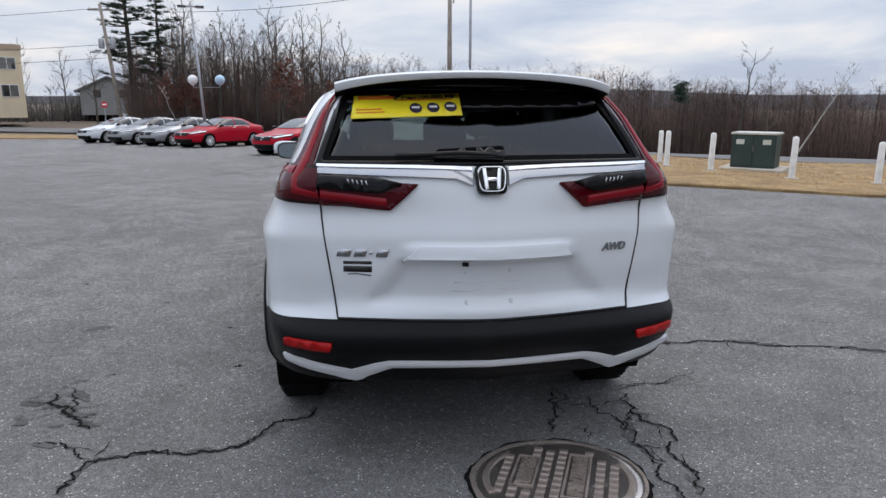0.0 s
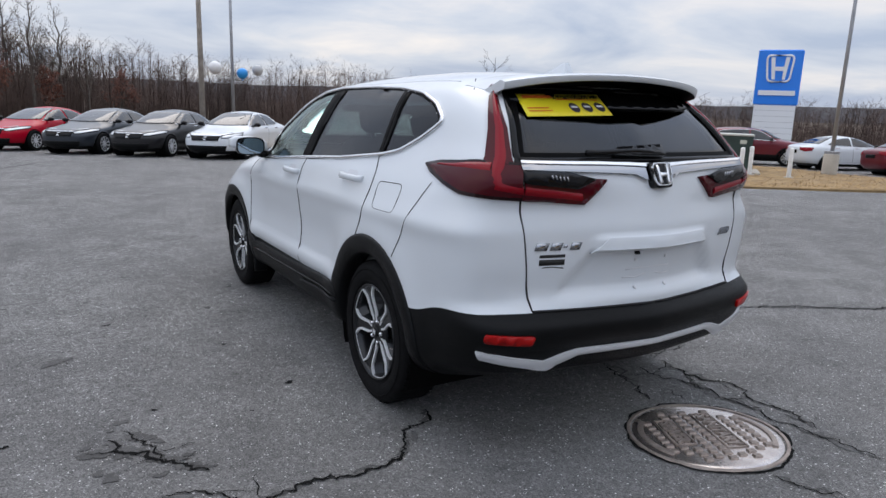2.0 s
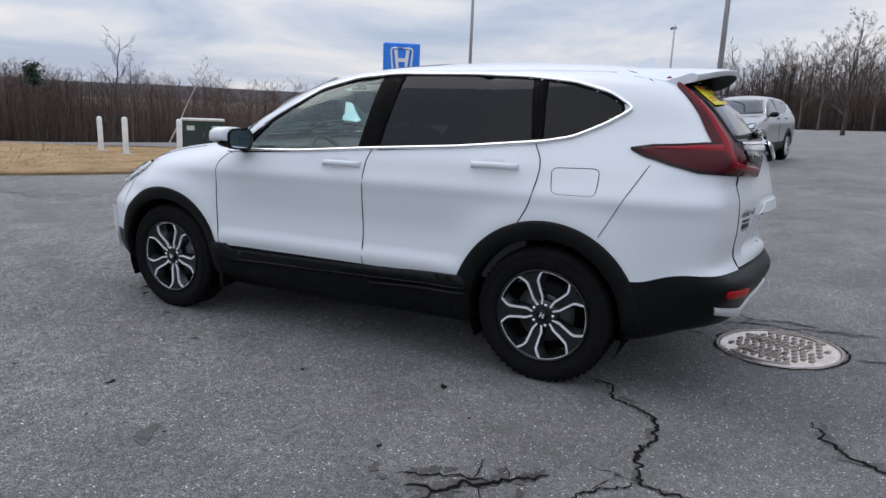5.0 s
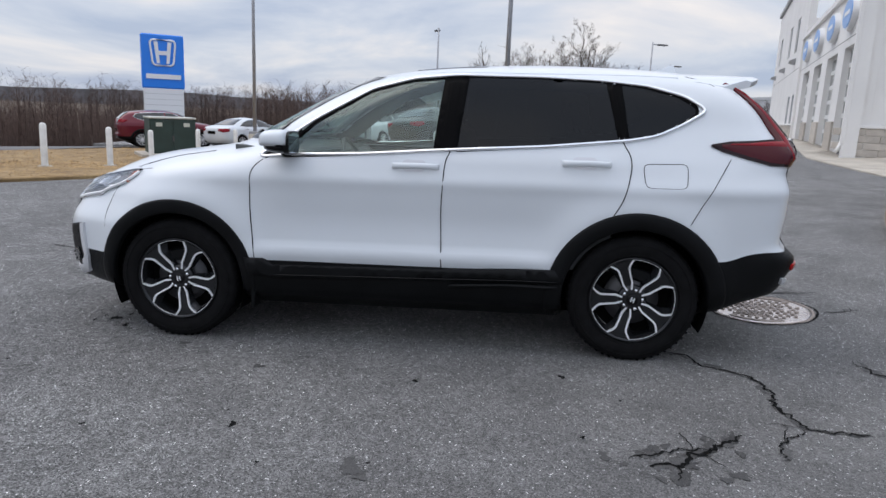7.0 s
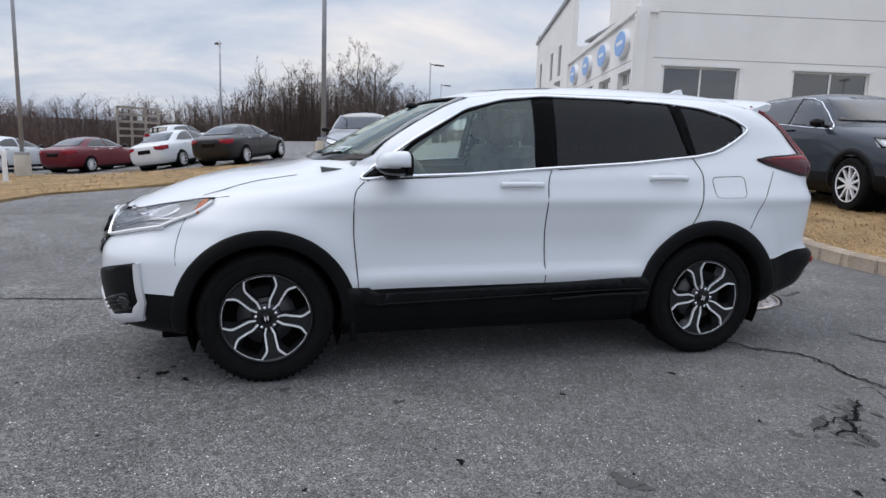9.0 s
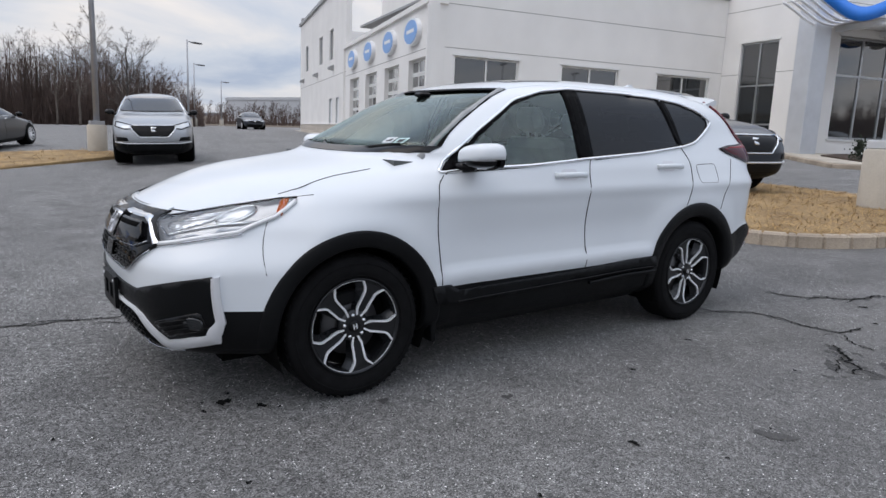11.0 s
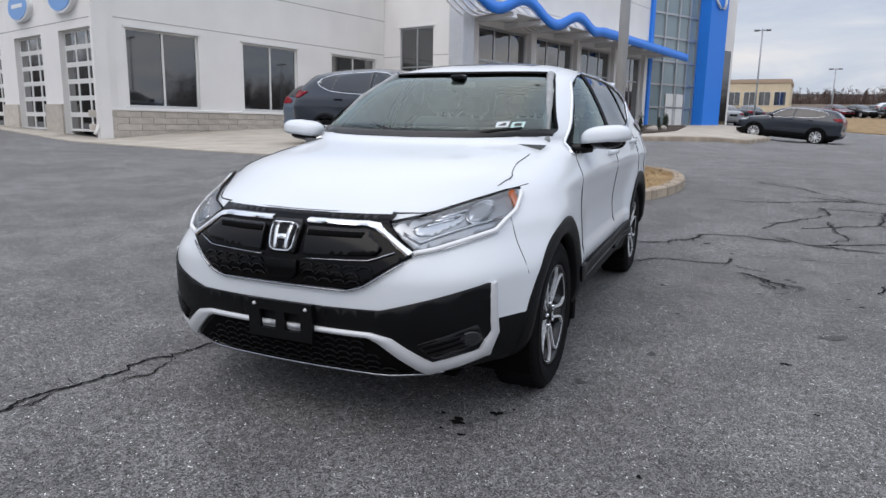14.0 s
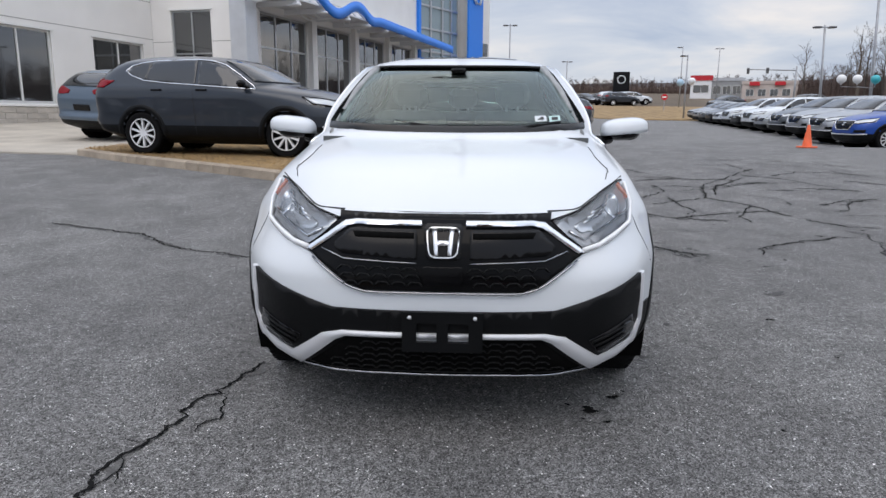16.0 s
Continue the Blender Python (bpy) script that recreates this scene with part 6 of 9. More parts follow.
# warranty sticker on the rear window
YELLOW = material("yellow sticker", (0.80, 0.66, 0.02), 0.45)
PURPLE = material("dark purple print", (0.03, 0.02, 0.04), 0.5)
RED_INK = material("orange red print", (0.65, 0.12, 0.02), 0.5)
st = new("window_sticker")
st.parent = car
plate("rear", [(-0.528, 1.432), (-0.075, 1.446), (-0.075, 1.537), (-0.510, 1.525)], "film", YELLOW, "yellow warranty film", off=0.004, parent=st, skirt=0.001)
mt = on_rear(-0.215, 1.517, 0.0075)
letters("2 Year/100,000 Mile", 0.033, BADGE_DARK, mt @ pose(0, 0, 0, 0, 0, 1.5), st, "print", 0.0003, 0, 0.0014)
for k in range(3):
    cx, cz = -0.262 + 0.072 * k, 1.474 + 0.003 * k
    part("print_disc", suv_skin.panel("rear", [(cx + 0.026 * math.cos(2 * math.pi * j / 20), cz + 0.020 * math.sin(2 * math.pi * j / 20)) for j in range(20)], 0.0055, 0.02, 0.0), PURPLE, st, "dark round seal print")
    part("print_bar", suv_skin.panel("rear", [(cx - 0.016, cz - 0.002), (cx + 0.016, cz - 0.002), (cx + 0.016, cz + 0.006), (cx - 0.016, cz + 0.006)], 0.0066, 0.02, 0.0), SIGN_WHITE, st)
for (a, b, z, h, mat) in ((-0.495, -0.345, 1.507, 0.012, RED_INK), (-0.505, -0.40, 1.463, 0.005, RED_INK), (-0.505, -0.39, 1.452, 0.004, RED_INK), (-0.33, -0.10, 1.504, 0.004, RED_INK)):
    part("print_bar", suv_skin.panel("rear", [(a, z), (b, z + 0.004), (b, z + h + 0.004), (a, z + h)], 0.006, 0.03, 0.0), mat, st)

# grille
plate("front", [(-0.55, 0.772), (-0.47, 0.832), (-0.42, 0.878), (-0.40, 0.904), (0.40, 0.904), (0.42, 0.878), (0.47, 0.832), (0.55, 0.772), (0.50, 0.745), (0.365, 0.655), (0.30, 0.634), (-0.30, 0.634), (-0.365, 0.655), (-0.50, 0.745)], "grille", GRILLE_BLACK, "gloss black grille", off=0.012, step=0.02, skirt=0.03)
for sx in (-1, 1):
    plate("front", [(sx * 0.10, 0.846), (sx * 0.36, 0.846), (sx * 0.42, 0.79), (sx * 0.40, 0.765), (sx * 0.10, 0.75)], "grille_bar", GLOSS_BLACK, "", off=0.030, r=0.012, step=0.02, skirt=0.03)
    # the slot's shaded recess is painted as a thin near-black plate
    plate("front", [(sx * 0.11, 0.838), (sx * 0.345, 0.838), (sx * 0.335, 0.820), (sx * 0.11, 0.820)], "grille_slot", SHADOW_BLACK, off=0.0325, step=0.02, skirt=0.004)
    line("front", [(sx * 0.10, 0.738), (sx * 0.38, 0.745), (sx * 0.47, 0.775)], "grille_rib", DARK_CHROME, 0.003, 0.02)
part("hood_lip", suv_skin.loft("front", [(-0.40, 0.921), (-0.2, 0.920), (0, 0.919), (0.2, 0.920), (0.40, 0.921)], [(-0.405, 0.894), (-0.2, 0.893), (0, 0.892), (0.2, 0.893), (0.405, 0.894)], 0.010, 0.03, 4), WHITE_PAINT, car, "", 40)
part("grille_cap", suv_skin.loft("front", [(-0.42, 0.908), (-0.2, 0.906), (0, 0.905), (0.2, 0.906), (0.42, 0.908)], [(-0.41, 0.880), (-0.2, 0.880), (0, 0.880), (0.2, 0.880), (0.41, 0.880)], 0.013, 0.03, 4), GRILLE_BLACK, car, "black strip under the hood edge", 40)
mesh_bars = Shape()
for row in range(3):
    z = 0.655 + 0.026 * row
    x = -0.36 - 0.02 * row + (0.031 if row % 2 else 0)
    while x < 0.36 + 0.02 * row:
        if abs(x + 0.03) > 0.10:
            for a, b in (((x, z), (x + 0.016, z + 0.014)), ((x + 0.016, z + 0.014), (x + 0.046, z + 0.014)), ((x + 0.046, z + 0.014), (x + 0.062, z))):
                suv_skin.bar("front", [a, b], 0.0032, 0.018, 0.05, False, 4, mesh_bars)
        x += 0.062
part("grille_mesh", mesh_bars, material("satin black mesh", (0.008, 0.0085, 0.009), 0.4, Specular_IOR_Level=0.2), car, "black honeycomb grille mesh")["kind"] = "stuff"
plate("front", [(-0.075, 0.728), (0.075, 0.728), (0.075, 0.672), (0.055, 0.655), (-0.055, 0.655), (-0.075, 0.672)], "radar_cover", GRILLE_BLACK, off=0.026, r=0.008, step=0.02)
line("front", [(-0.51, 0.742), (-0.37, 0.650), (-0.30, 0.628), (0.30, 0.628), (0.37, 0.650), (0.51, 0.742)], "grille_trim", DARK_CHROME, 0.004, 0.014, r=0.04)
# hood shut line
line("front", [(-0.80, 1.003), (-0.66, 0.962), (-0.53, 0.915), (-0.40, 0.917), (0, 0.914), (0.40, 0.917), (0.53, 0.915), (0.66, 0.962), (0.80, 1.003)], "panel_gap", GAP, 0.0032, 0.0006, r=0.03)
# middle insert and lower grille
plate("front", [(-0.22, 0.556), (0.22, 0.556), (0.22, 0.46), (-0.22, 0.46)], "middle_insert", BLACK_PLASTIC, off=0.0095, step=0.04)
plate("front", [(-0.145, 0.470), (0.145, 0.470), (0.145, 0.448), (-0.145, 0.448)], "bumper_trim", SATIN, off=0.0236, step=0.04, skirt=0.03)
plate("front", [(-0.37, 0.445), (0.37, 0.445), (0.545, 0.305), (0.50, 0.29), (-0.50, 0.29), (-0.545, 0.305)], "lower_grille", SHADOW_BLACK, "black lower grille", off=0.004, step=0.04)
low_mesh = Shape()
for row in range(5):
    z = 0.305 + 0.027 * row
    x = -0.48 + 0.03 * row + (0.031 if row % 2 else 0)
    while x < 0.44 - 0.03 * row:
        for a, b in (((x, z), (x + 0.016, z + 0.013)), ((x + 0.016, z + 0.013), (x + 0.046, z + 0.013)), ((x + 0.046, z + 0.013), (x + 0.062, z))):
            suv_skin.bar("front", [a, b], 0.003, 0.010, 0.05, False, 4, low_mesh)
        x += 0.062
part("grille_mesh", low_mesh, bpy.data.materials["satin black mesh"], car)["kind"] = "stuff"
line("front", [(-0.64, 0.30), (-0.58, 0.286), (-0.45, 0.275), (0, 0.270), (0.45, 0.275), (0.58, 0.286), (0.64, 0.30)], "splitter", DARK_CHROME, 0.007, 0.008, r=0.03)
# empty plate bracket
br = new("plate_bracket")
br.parent = car
yb = 2.262
s = Shape()
for x0, x1, z0, z1 in ((-0.155, 0.155, 0.515, 0.560), (-0.155, -0.10, 0.40, 0.515), (0.10, 0.155, 0.40, 0.515), (-0.10, 0.10, 0.40, 0.438), (-0.022, 0.022, 0.438, 0.515)):
    s.box(x0, x1, yb, yb + 0.018, z0, z1)
part("bracket", s, BLACK_PLASTIC, br, "empty black plate bracket")
part("bracket_back", Shape().box(-0.10, 0.10, yb - 0.01, yb - 0.004, 0.438, 0.45), SATIN, br)
for x in (-0.125, 0.125):
    part("screw", Shape().lathe([(0.0, yb + 0.024), (0.007, yb + 0.022), (0.008, yb + 0.018)], 10, "y", (x, 0, 0.538)), SATIN, br)

# cabin
cab = new("cabin")
cab.parent = car
lining = Shape()
liner_fs = [f for f in groups["body"] if min(suv_vs[i][2] for i in f) > 1.17]
used = sorted({i for f in liner_fs for i in f})
remap = {i: k for k, i in enumerate(used)}
lining.add([(suv_vs[i][0] * 0.962, (suv_vs[i][1] + 0.6) * 0.972 - 0.6, suv_vs[i][2] - 0.022) for i in used], [tuple(remap[i] for i in f) for f in liner_fs])
part("headliner", lining, wire(material("dark grey lining", (0.10, 0.10, 0.10), 0.9), scale=12, spread=0.1), cab)
part("floor_pan", Shape().box(-0.74, 0.74, -1.75, 0.98, 0.44, 0.48), SHADOW_BLACK, cab)
d = Shape()
prof = [(1.02, 1.155), (0.70, 1.135), (0.52, 1.10), (0.47, 1.04), (0.52, 0.92), (0.60, 0.70), (1.02, 0.70)]
d.prism(prof, -0.72, 0.72, 0)
part("dashboard", d, DASH, cab)
part("instrument_hood", Shape().ball((-0.38, 0.56, 1.11), 0.17, 0.13, 0.045), DASH, cab)
sw = Shape()
ctr, rad = Vector((-0.38, 0.36, 1.02)), 0.185
tilt = Matrix.Rotation(radians(-24), 3, "X")
sw.tube([ctr + tilt @ Vector((rad * math.cos(2 * math.pi * k / 32), 0, rad * math.sin(2 * math.pi * k / 32))) for k in range(32)], 0.015, 8, True)
sw.tube([ctr + tilt @ Vector((-0.17, 0.02, 0)), ctr + tilt @ Vector((0, 0.03, 0)), ctr + tilt @ Vector((0.17, 0.02, 0))], 0.022, 8)
sw.tube([ctr + tilt @ Vector((0, 0.03, 0)), ctr + tilt @ Vector((0, 0.03, -0.17))], 0.02, 8)
part("steering_wheel", sw, DASH, cab)


def seat(x, y, wide, rear=False):
    """Cushion, leaning backrest and headrest."""
    o = new("seat")
    o.parent = cab
    part("cushion", Shape().box(x - wide / 2, x + wide / 2, y - 0.24, y + 0.27, 0.56, 0.76, 0.05), SEAT, o)
    b = Shape()
    m = Matrix.Translation((x, y - 0.26, 0.70)) @ Matrix.Rotation(radians(16 if not rear else 22), 4, "X").inverted()
    b.box(-wide / 2, wide / 2, -0.07, 0.07, 0, 0.60, 0.05, m @ Matrix.Identity(4))
    part("backrest", b, SEAT, o)
    for dx in ((0,) if not rear else (-wide * 0.32, 0, wide * 0.32)):
        part("headrest", Shape().box(dx - 0.12, dx + 0.12, -0.05, 0.045, 0.635, 0.80, 0.04, m), SEAT, o)
        part("headrest_post", Shape().box(dx - 0.05, dx - 0.035, -0.008, 0.008, 0.58, 0.66, 0, m).box(dx + 0.035, dx + 0.05, -0.008, 0.008, 0.58, 0.66, 0, m), SATIN, o)
    return o


seat(-0.37, -0.16, 0.52)
seat(0.37, -0.16, 0.52)
seat(0.0, -1.02, 1.28, True)
part("parcel_board", Shape().box(-0.62, 0.62, -1.95, -1.40, 0.98, 1.0), DASH, cab)
part("rear_view_mirror", Shape().box(-0.10, 0.10, 0.32, 0.35, 1.455, 1.505, 0.012), DASH, cab)
part("sensor_box", Shape().box(-0.045, 0.045, 0.34, 0.42, 1.515, 1.545, 0.01), GLOSS_BLACK, cab)
for view, sg in SIDES:
    part("door_card", Shape().box(sg * 0.80 - 0.02, sg * 0.80 + 0.02, -1.2, 0.85, 0.5, 1.10), DASH, cab)
    part("pillar_lining", Shape().tube([(sg * 0.70, 0.85, 1.16), (sg * 0.62, 0.50, 1.40), (sg * 0.54, 0.18, 1.55)], 0.025, 8), SEAT, cab)
# inspection stickers low in the windscreen
for k, c in ((0, -0.52), (1, -0.44)):
    plate("front", [(c, 1.235), (c - 0.065, 1.238), (c - 0.062, 1.268), (c + 0.003, 1.265)], "inspection_sticker", material("pale sticker %s" % "ab"[k], ((0.45, 0.62, 0.60), (0.62, 0.66, 0.68))[k], 0.5), "small pale inspection sticker", off=0.001, skirt=0.0)
    plate("front", [(c - 0.014, 1.243), (c - 0.05, 1.245), (c - 0.049, 1.260), (c - 0.013, 1.258)], "sticker_print", BADGE_DARK, off=0.002, skirt=0.0)

# ---- parked cars ----
SEDAN = CarForm(
    front=[(0.16, 2.0), (0.25, 2.22), (0.4, 2.28), (0.6, 2.28), (0.68, 2.23), (0.74, 2.10), (0.80, 1.85), (0.86, 1.52), (0.92, 1.2), (0.96, 1.04), (1.1, 0.72), (1.25, 0.34), (1.34, 0.06), (1.39, -0.2), (1.43, -0.5)],
    rear=[(0.16, -1.95), (0.25, -2.2), (0.4, -2.33), (0.6, -2.36), (0.8, -2.36), (0.92, -2.34), (0.99, -2.28), (1.03, -2.1), (1.07, -1.86), (1.13, -1.68), (1.22, -1.46), (1.31, -1.2), (1.38, -0.94), (1.43, -0.55)],
    width=[(0.16, 0.76), (0.3, 0.86), (0.5, 0.895), (0.75, 0.90), (0.85, 0.89), (0.93, 0.865), (1.0, 0.805), (1.1, 0.745), (1.2, 0.68), (1.3, 0.605), (1.36, 0.51), (1.40, 0.36), (1.43, 0.1)],
    nose=[(0.16, 3.5), (0.5, 4.5), (0.75, 3.8), (0.9, 3.2), (1.0, 4.2), (1.3, 4.2), (1.43, 2.4)],
    tail=[(0.16, 4), (0.5, 6), (0.95, 5.5), (1.05, 4.5), (1.3, 4.5), (1.43, 2.4)],
    mid=[(0.16, 0), (0.9, 0.0), (1.0, -0.2), (1.43, -0.52)])
WAGON = CarForm(SUV.front, SUV.rear, SUV.width, SUV.nose, SUV.tail, SUV.mid)
KINDS = {
    "sedan": dict(form=SEDAN, levels=levels_between([(0.16, 0.5, 6), (0.5, 0.75, 5), (0.75, 1.0, 10), (1.0, 1.36, 10), (1.36, 1.43, 6)]), axles=(1.38, -1.35), hub=0.33, tyre=0.332, side=0.80,
                  side_windows=[[(0.76, 0.985), (0.40, 1.18), (0.05, 1.305), (-0.28, 1.345), (-0.30, 1.005)], [(-0.36, 1.345), (-0.75, 1.315), (-1.05, 1.22), (-1.32, 1.07), (-1.2, 1.035), (-0.36, 1.01)]],
                  wind=[(-0.66, 1.0), (-0.53, 1.28), (-0.45, 1.36), (0.45, 1.36), (0.53, 1.28), (0.66, 1.0), (0, 0.985)], back=[(-0.62, 1.085), (-0.52, 1.27), (-0.44, 1.35), (0.44, 1.35), (0.52, 1.27), (0.62, 1.085)],
                  head=[(0.46, 0.70), (0.80, 0.79), (0.83, 0.72), (0.62, 0.64), (0.48, 0.64)], grille=[(-0.45, 0.70), (0.45, 0.70), (0.40, 0.56), (-0.40, 0.56)], intake=[(-0.62, 0.42), (0.62, 0.42), (0.55, 0.26), (-0.55, 0.26)],
                  tail=[(0.42, 0.92), (0.80, 0.93), (0.82, 0.80), (0.70, 0.76), (0.44, 0.83)], plate=[(-0.26, 0.82), (0.26, 0.82), (0.26, 0.68), (-0.26, 0.68)], skirt=0.30, mirror=(0.93, 0.66, 1.02), trim=[(0.80, 0.972), (-0.3, 0.995), (-1.1, 1.022), (-1.36, 1.062)],
                  tail_side=[(-2.05, 0.935), (-2.33, 0.93), (-2.33, 0.82), (-2.12, 0.84)], head_side=[(1.72, 0.80), (2.05, 0.765), (2.08, 0.68), (1.85, 0.70)]),
    "suv": dict(form=WAGON, levels=levels_between([(0.19, 0.5, 6), (0.5, 0.88, 8), (0.88, 1.20, 14), (1.20, 1.56, 12), (1.56, 1.68, 9)]), axles=(1.34, -1.33), hub=0.36, tyre=0.362, side=0.80,
                side_windows=[WIN_FRONT, WIN_REAR, WIN_QUARTER], wind=WIND, back=BACK,
                head=[(0.45, 0.88), (0.80, 0.97), (0.82, 0.86), (0.62, 0.80), (0.48, 0.81)], grille=[(-0.47, 0.87), (0.47, 0.87), (0.44, 0.78), (0.30, 0.63), (-0.30, 0.63), (-0.44, 0.78)], intake=[(-0.62, 0.50), (0.62, 0.50), (0.55, 0.30), (-0.55, 0.30)],
                tail=[(0.56, 1.25), (0.78, 1.27), (0.79, 1.12), (0.66, 1.08), (0.40, 1.10), (0.36, 1.18)], plate=[(-0.26, 0.86), (0.26, 0.86), (0.26, 0.72), (-0.26, 0.72)], skirt=0.50, mirror=(0.98, 0.64, 1.185),
                trim=[(0.815, 1.093), (0.20, 1.128), (-0.25, 1.160), (-0.80, 1.192), (-1.26, 1.235), (-1.55, 1.325), (-1.668, 1.40), (-1.565, 1.482), (-1.37, 1.535), (-1.10, 1.563), (-0.30, 1.580), (-0.05, 1.556), (0.19, 1.494), (0.51, 1.315), (0.80, 1.11)],
                tail_side=[(-1.85, 1.235), (-2.26, 1.262), (-2.26, 1.12), (-2.05, 1.12)], head_side=[(1.62, 0.975), (1.95, 0.92), (1.98, 0.82), (1.75, 0.86)]),
}
LENS_CLEAR = material("pale lamp lens", (0.55, 0.58, 0.6), 0.12, 0.2, Coat_Weight=0.8)
car_wheels = {}


def plain_wheel(r, sg):
    key = (r, sg)
    if key not in car_wheels:
        t = Shape().lathe([(r * a, b * sg) for a, b in ((0.66, 0.10), (0.75, 0.112), (0.92, 0.108), (0.985, 0.085), (1.0, 0.05), (1.0, -0.08), (0.92, -0.108), (0.66, -0.10))], 28, "x").mesh("tyre", RUBBER)
        rim = Shape().lathe([(r * 0.68, 0.104 * sg), (r * 0.655, 0.108 * sg), (r * 0.63, 0.09 * sg), (r * 0.6, -0.05 * sg), (0.0, -0.052 * sg)], 28, "x")
        rim = rim.mesh("rim", ALLOY_DARK)
        sp = Shape()
        for k in range(10):
            a = 2 * math.pi * k / 10
            m = Matrix.Rotation(a, 4, "X")
            sp.box(0.07 * sg - 0.012, 0.095 * sg + 0.0, -0.015, 0.015, 0.03, r * 0.65, m=m)
        sp.lathe([(0.0, 0.098 * sg), (0.05, 0.096 * sg), (0.06, 0.06 * sg)], 12, "x")
        sp.lathe([(r * 0.68, 0.1 * sg), (r * 0.68, 0.112 * sg), (r * 0.64, 0.112 * sg), (r * 0.64, 0.1 * sg)], 28, "x")
        spm = sp.mesh("spokes", ALLOY)
        for m in (t, rim, spm):
            tidy(m, 40)
        car_wheels[key] = (t, rim, spm)
    w = new("wheel")
    for name, me in zip(("tyre", "rim", "spokes"), car_wheels[key]):
        o = new(name, me)
        o.parent = w
    return w


def build_car(kind):
    """A whole parked car at the origin, nose to +y: body, glass, lamps, grille, mirrors, wheels."""
    K = KINDS[kind]
    vs, fs = K["form"].build(K["levels"], 80)
    skin = Skin(vs, fs)
    top = new(kind)
    bodyf, lowf = [], []
    for f in fs:
        c = sum((Vector(vs[i]) for i in f), Vector()) / len(f)
        if any(math.hypot(c.y - a, c.z - K["hub"]) < K["tyre"] + 0.03 for a in K["axles"]) and abs(c.x) > 0.5:
            continue
        (lowf if c.z < K["skirt"] else bodyf).append(f)
    for name, group, mat in (("body", bodyf, WHITE_PAINT), ("skirt", lowf, BLACK_PLASTIC)):
        used = sorted({i for f in group for i in f})
        remap = {i: k for k, i in enumerate(used)}
        o = part(name, Shape().add([vs[i] for i in used], [tuple(remap[i] for i in f) for f in group]), mat, top)
        if name == "body":
            o.material_slots[0].link = "OBJECT"
            o.material_slots[0].material = WHITE_PAINT
    for view, sg in SIDES:
        for a in K["axles"]:
            s = Shape()
            rows = []
            for k in range(33):
                t = radians(-12 + 204 * k / 32)
                row = []
                for r, off in ((K["tyre"] + 0.025, -0.12), (K["tyre"] + 0.03, 0.004), (K["tyre"] + (0.115 if kind == "suv" else 0.06), 0.008), (K["tyre"] + (0.12 if kind == "suv" else 0.065), -0.02)):
                    y, z = a + r * math.cos(t), K["hub"] + r * math.sin(t)
                    h, n = skin.drop(view, y, max(K["levels"][0] + 0.01, z))
                    row.append((h.x + sg * off, y, z))
                rows.append(row)
            s.add([p for row in rows for p in row], [(i * 4 + j, (i + 1) * 4 + j, (i + 1) * 4 + j + 1, i * 4 + j + 1) for i in range(32) for j in range(3)])
            o = part("wheel_arch", s, BLACK_PLASTIC if kind == "suv" else WHITE_PAINT, top)
            if kind != "suv":
                o.material_slots[0].link = "OBJECT"
                o.material_slots[0].material = WHITE_PAINT
                o["paint"] = 1
            part("wheel_well", Shape().lathe([(K["tyre"] + 0.03, sg * 0.86), (K["tyre"] + 0.03, sg * 0.52), (0.0, sg * 0.5)], 24, "x", (0, a, K["hub"])), SHADOW_BLACK, top)
            w = plain_wheel(K["tyre"], sg)
            w.parent = top
            w.matrix_basis = pose(sg * K["side"], a, K["hub"])
        for poly in K["side_windows"]:
            part("side_window", skin.panel(view, poly, 0.010, 0.06, 0.02), FAR_GLASS, top)
        part("mirror", Shape().ball((sg * K["mirror"][0], K["mirror"][1], K["mirror"][2]), 0.11, 0.07, 0.07, 8, 12).tube([(sg * (K["mirror"][0] - 0.06), K["mirror"][1], K["mirror"][2] - 0.03), (sg * (K["mirror"][0] - 0.2), K["mirror"][1] + 0.05, K["mirror"][2] - 0.07)], 0.03, 6), GLOSS_BLACK, top)
        part("head_lamp", skin.panel("front", [(sg * x, z) for x, z in K["head"]], 0.014, 0.05, 0.03), LENS_CLEAR, top, "clear head lamp")
        part("lamp_surround", skin.bar("front", [(sg * x, z) for x, z in K["head"]], 0.013, 0.012, 0.06, True), GLOSS_BLACK, top)
        if kind == "suv":
            part("fog_pocket", skin.panel("front", [(sg * 0.58, 0.61), (sg * 0.80, 0.63), (sg * 0.80, 0.53), (sg * 0.54, 0.53)], 0.012, 0.05, 0.03), BLACK_PLASTIC, top, "black fog lamp pocket")
        part("tail_lamp", skin.panel("rear", [(sg * x, z) for x, z in K["tail"]], 0.014, 0.05, 0.03), RED_LENS, top, "red tail lamp")
        for y0 in (-0.15, -1.0):
            h, n = skin.drop(view, y0, K["mirror"][2] - 0.10)
            part("door_handle", Shape().box(h.x + sg * 0.012 - 0.014, h.x + sg * 0.012 + 0.014, y0 - 0.10, y0 + 0.10, h.z - 0.014, h.z + 0.014, 0.006), GLOSS_BLACK if kind == "suv" else CHROME, top)
        line_pts = skin.path(view, [(-0.32, K["mirror"][2] - 0.05), (-0.28, 0.35)], -0.001, 0.1)
        part("door_gap", Shape().tube(line_pts, 0.006, 5), GAP, top)
        part("window_trim", skin.bar(view, K["trim"], 0.011, 0.006, 0.08), CHROME, top, "bright window trim")
        part("tail_lamp_side", skin.panel(view, K["tail_side"], 0.012, 0.08, 0.02), RED_LENS, top)
        part("head_lamp_side", skin.panel(view, K["head_side"], 0.008, 0.08, 0.02), LENS_CLEAR, top)
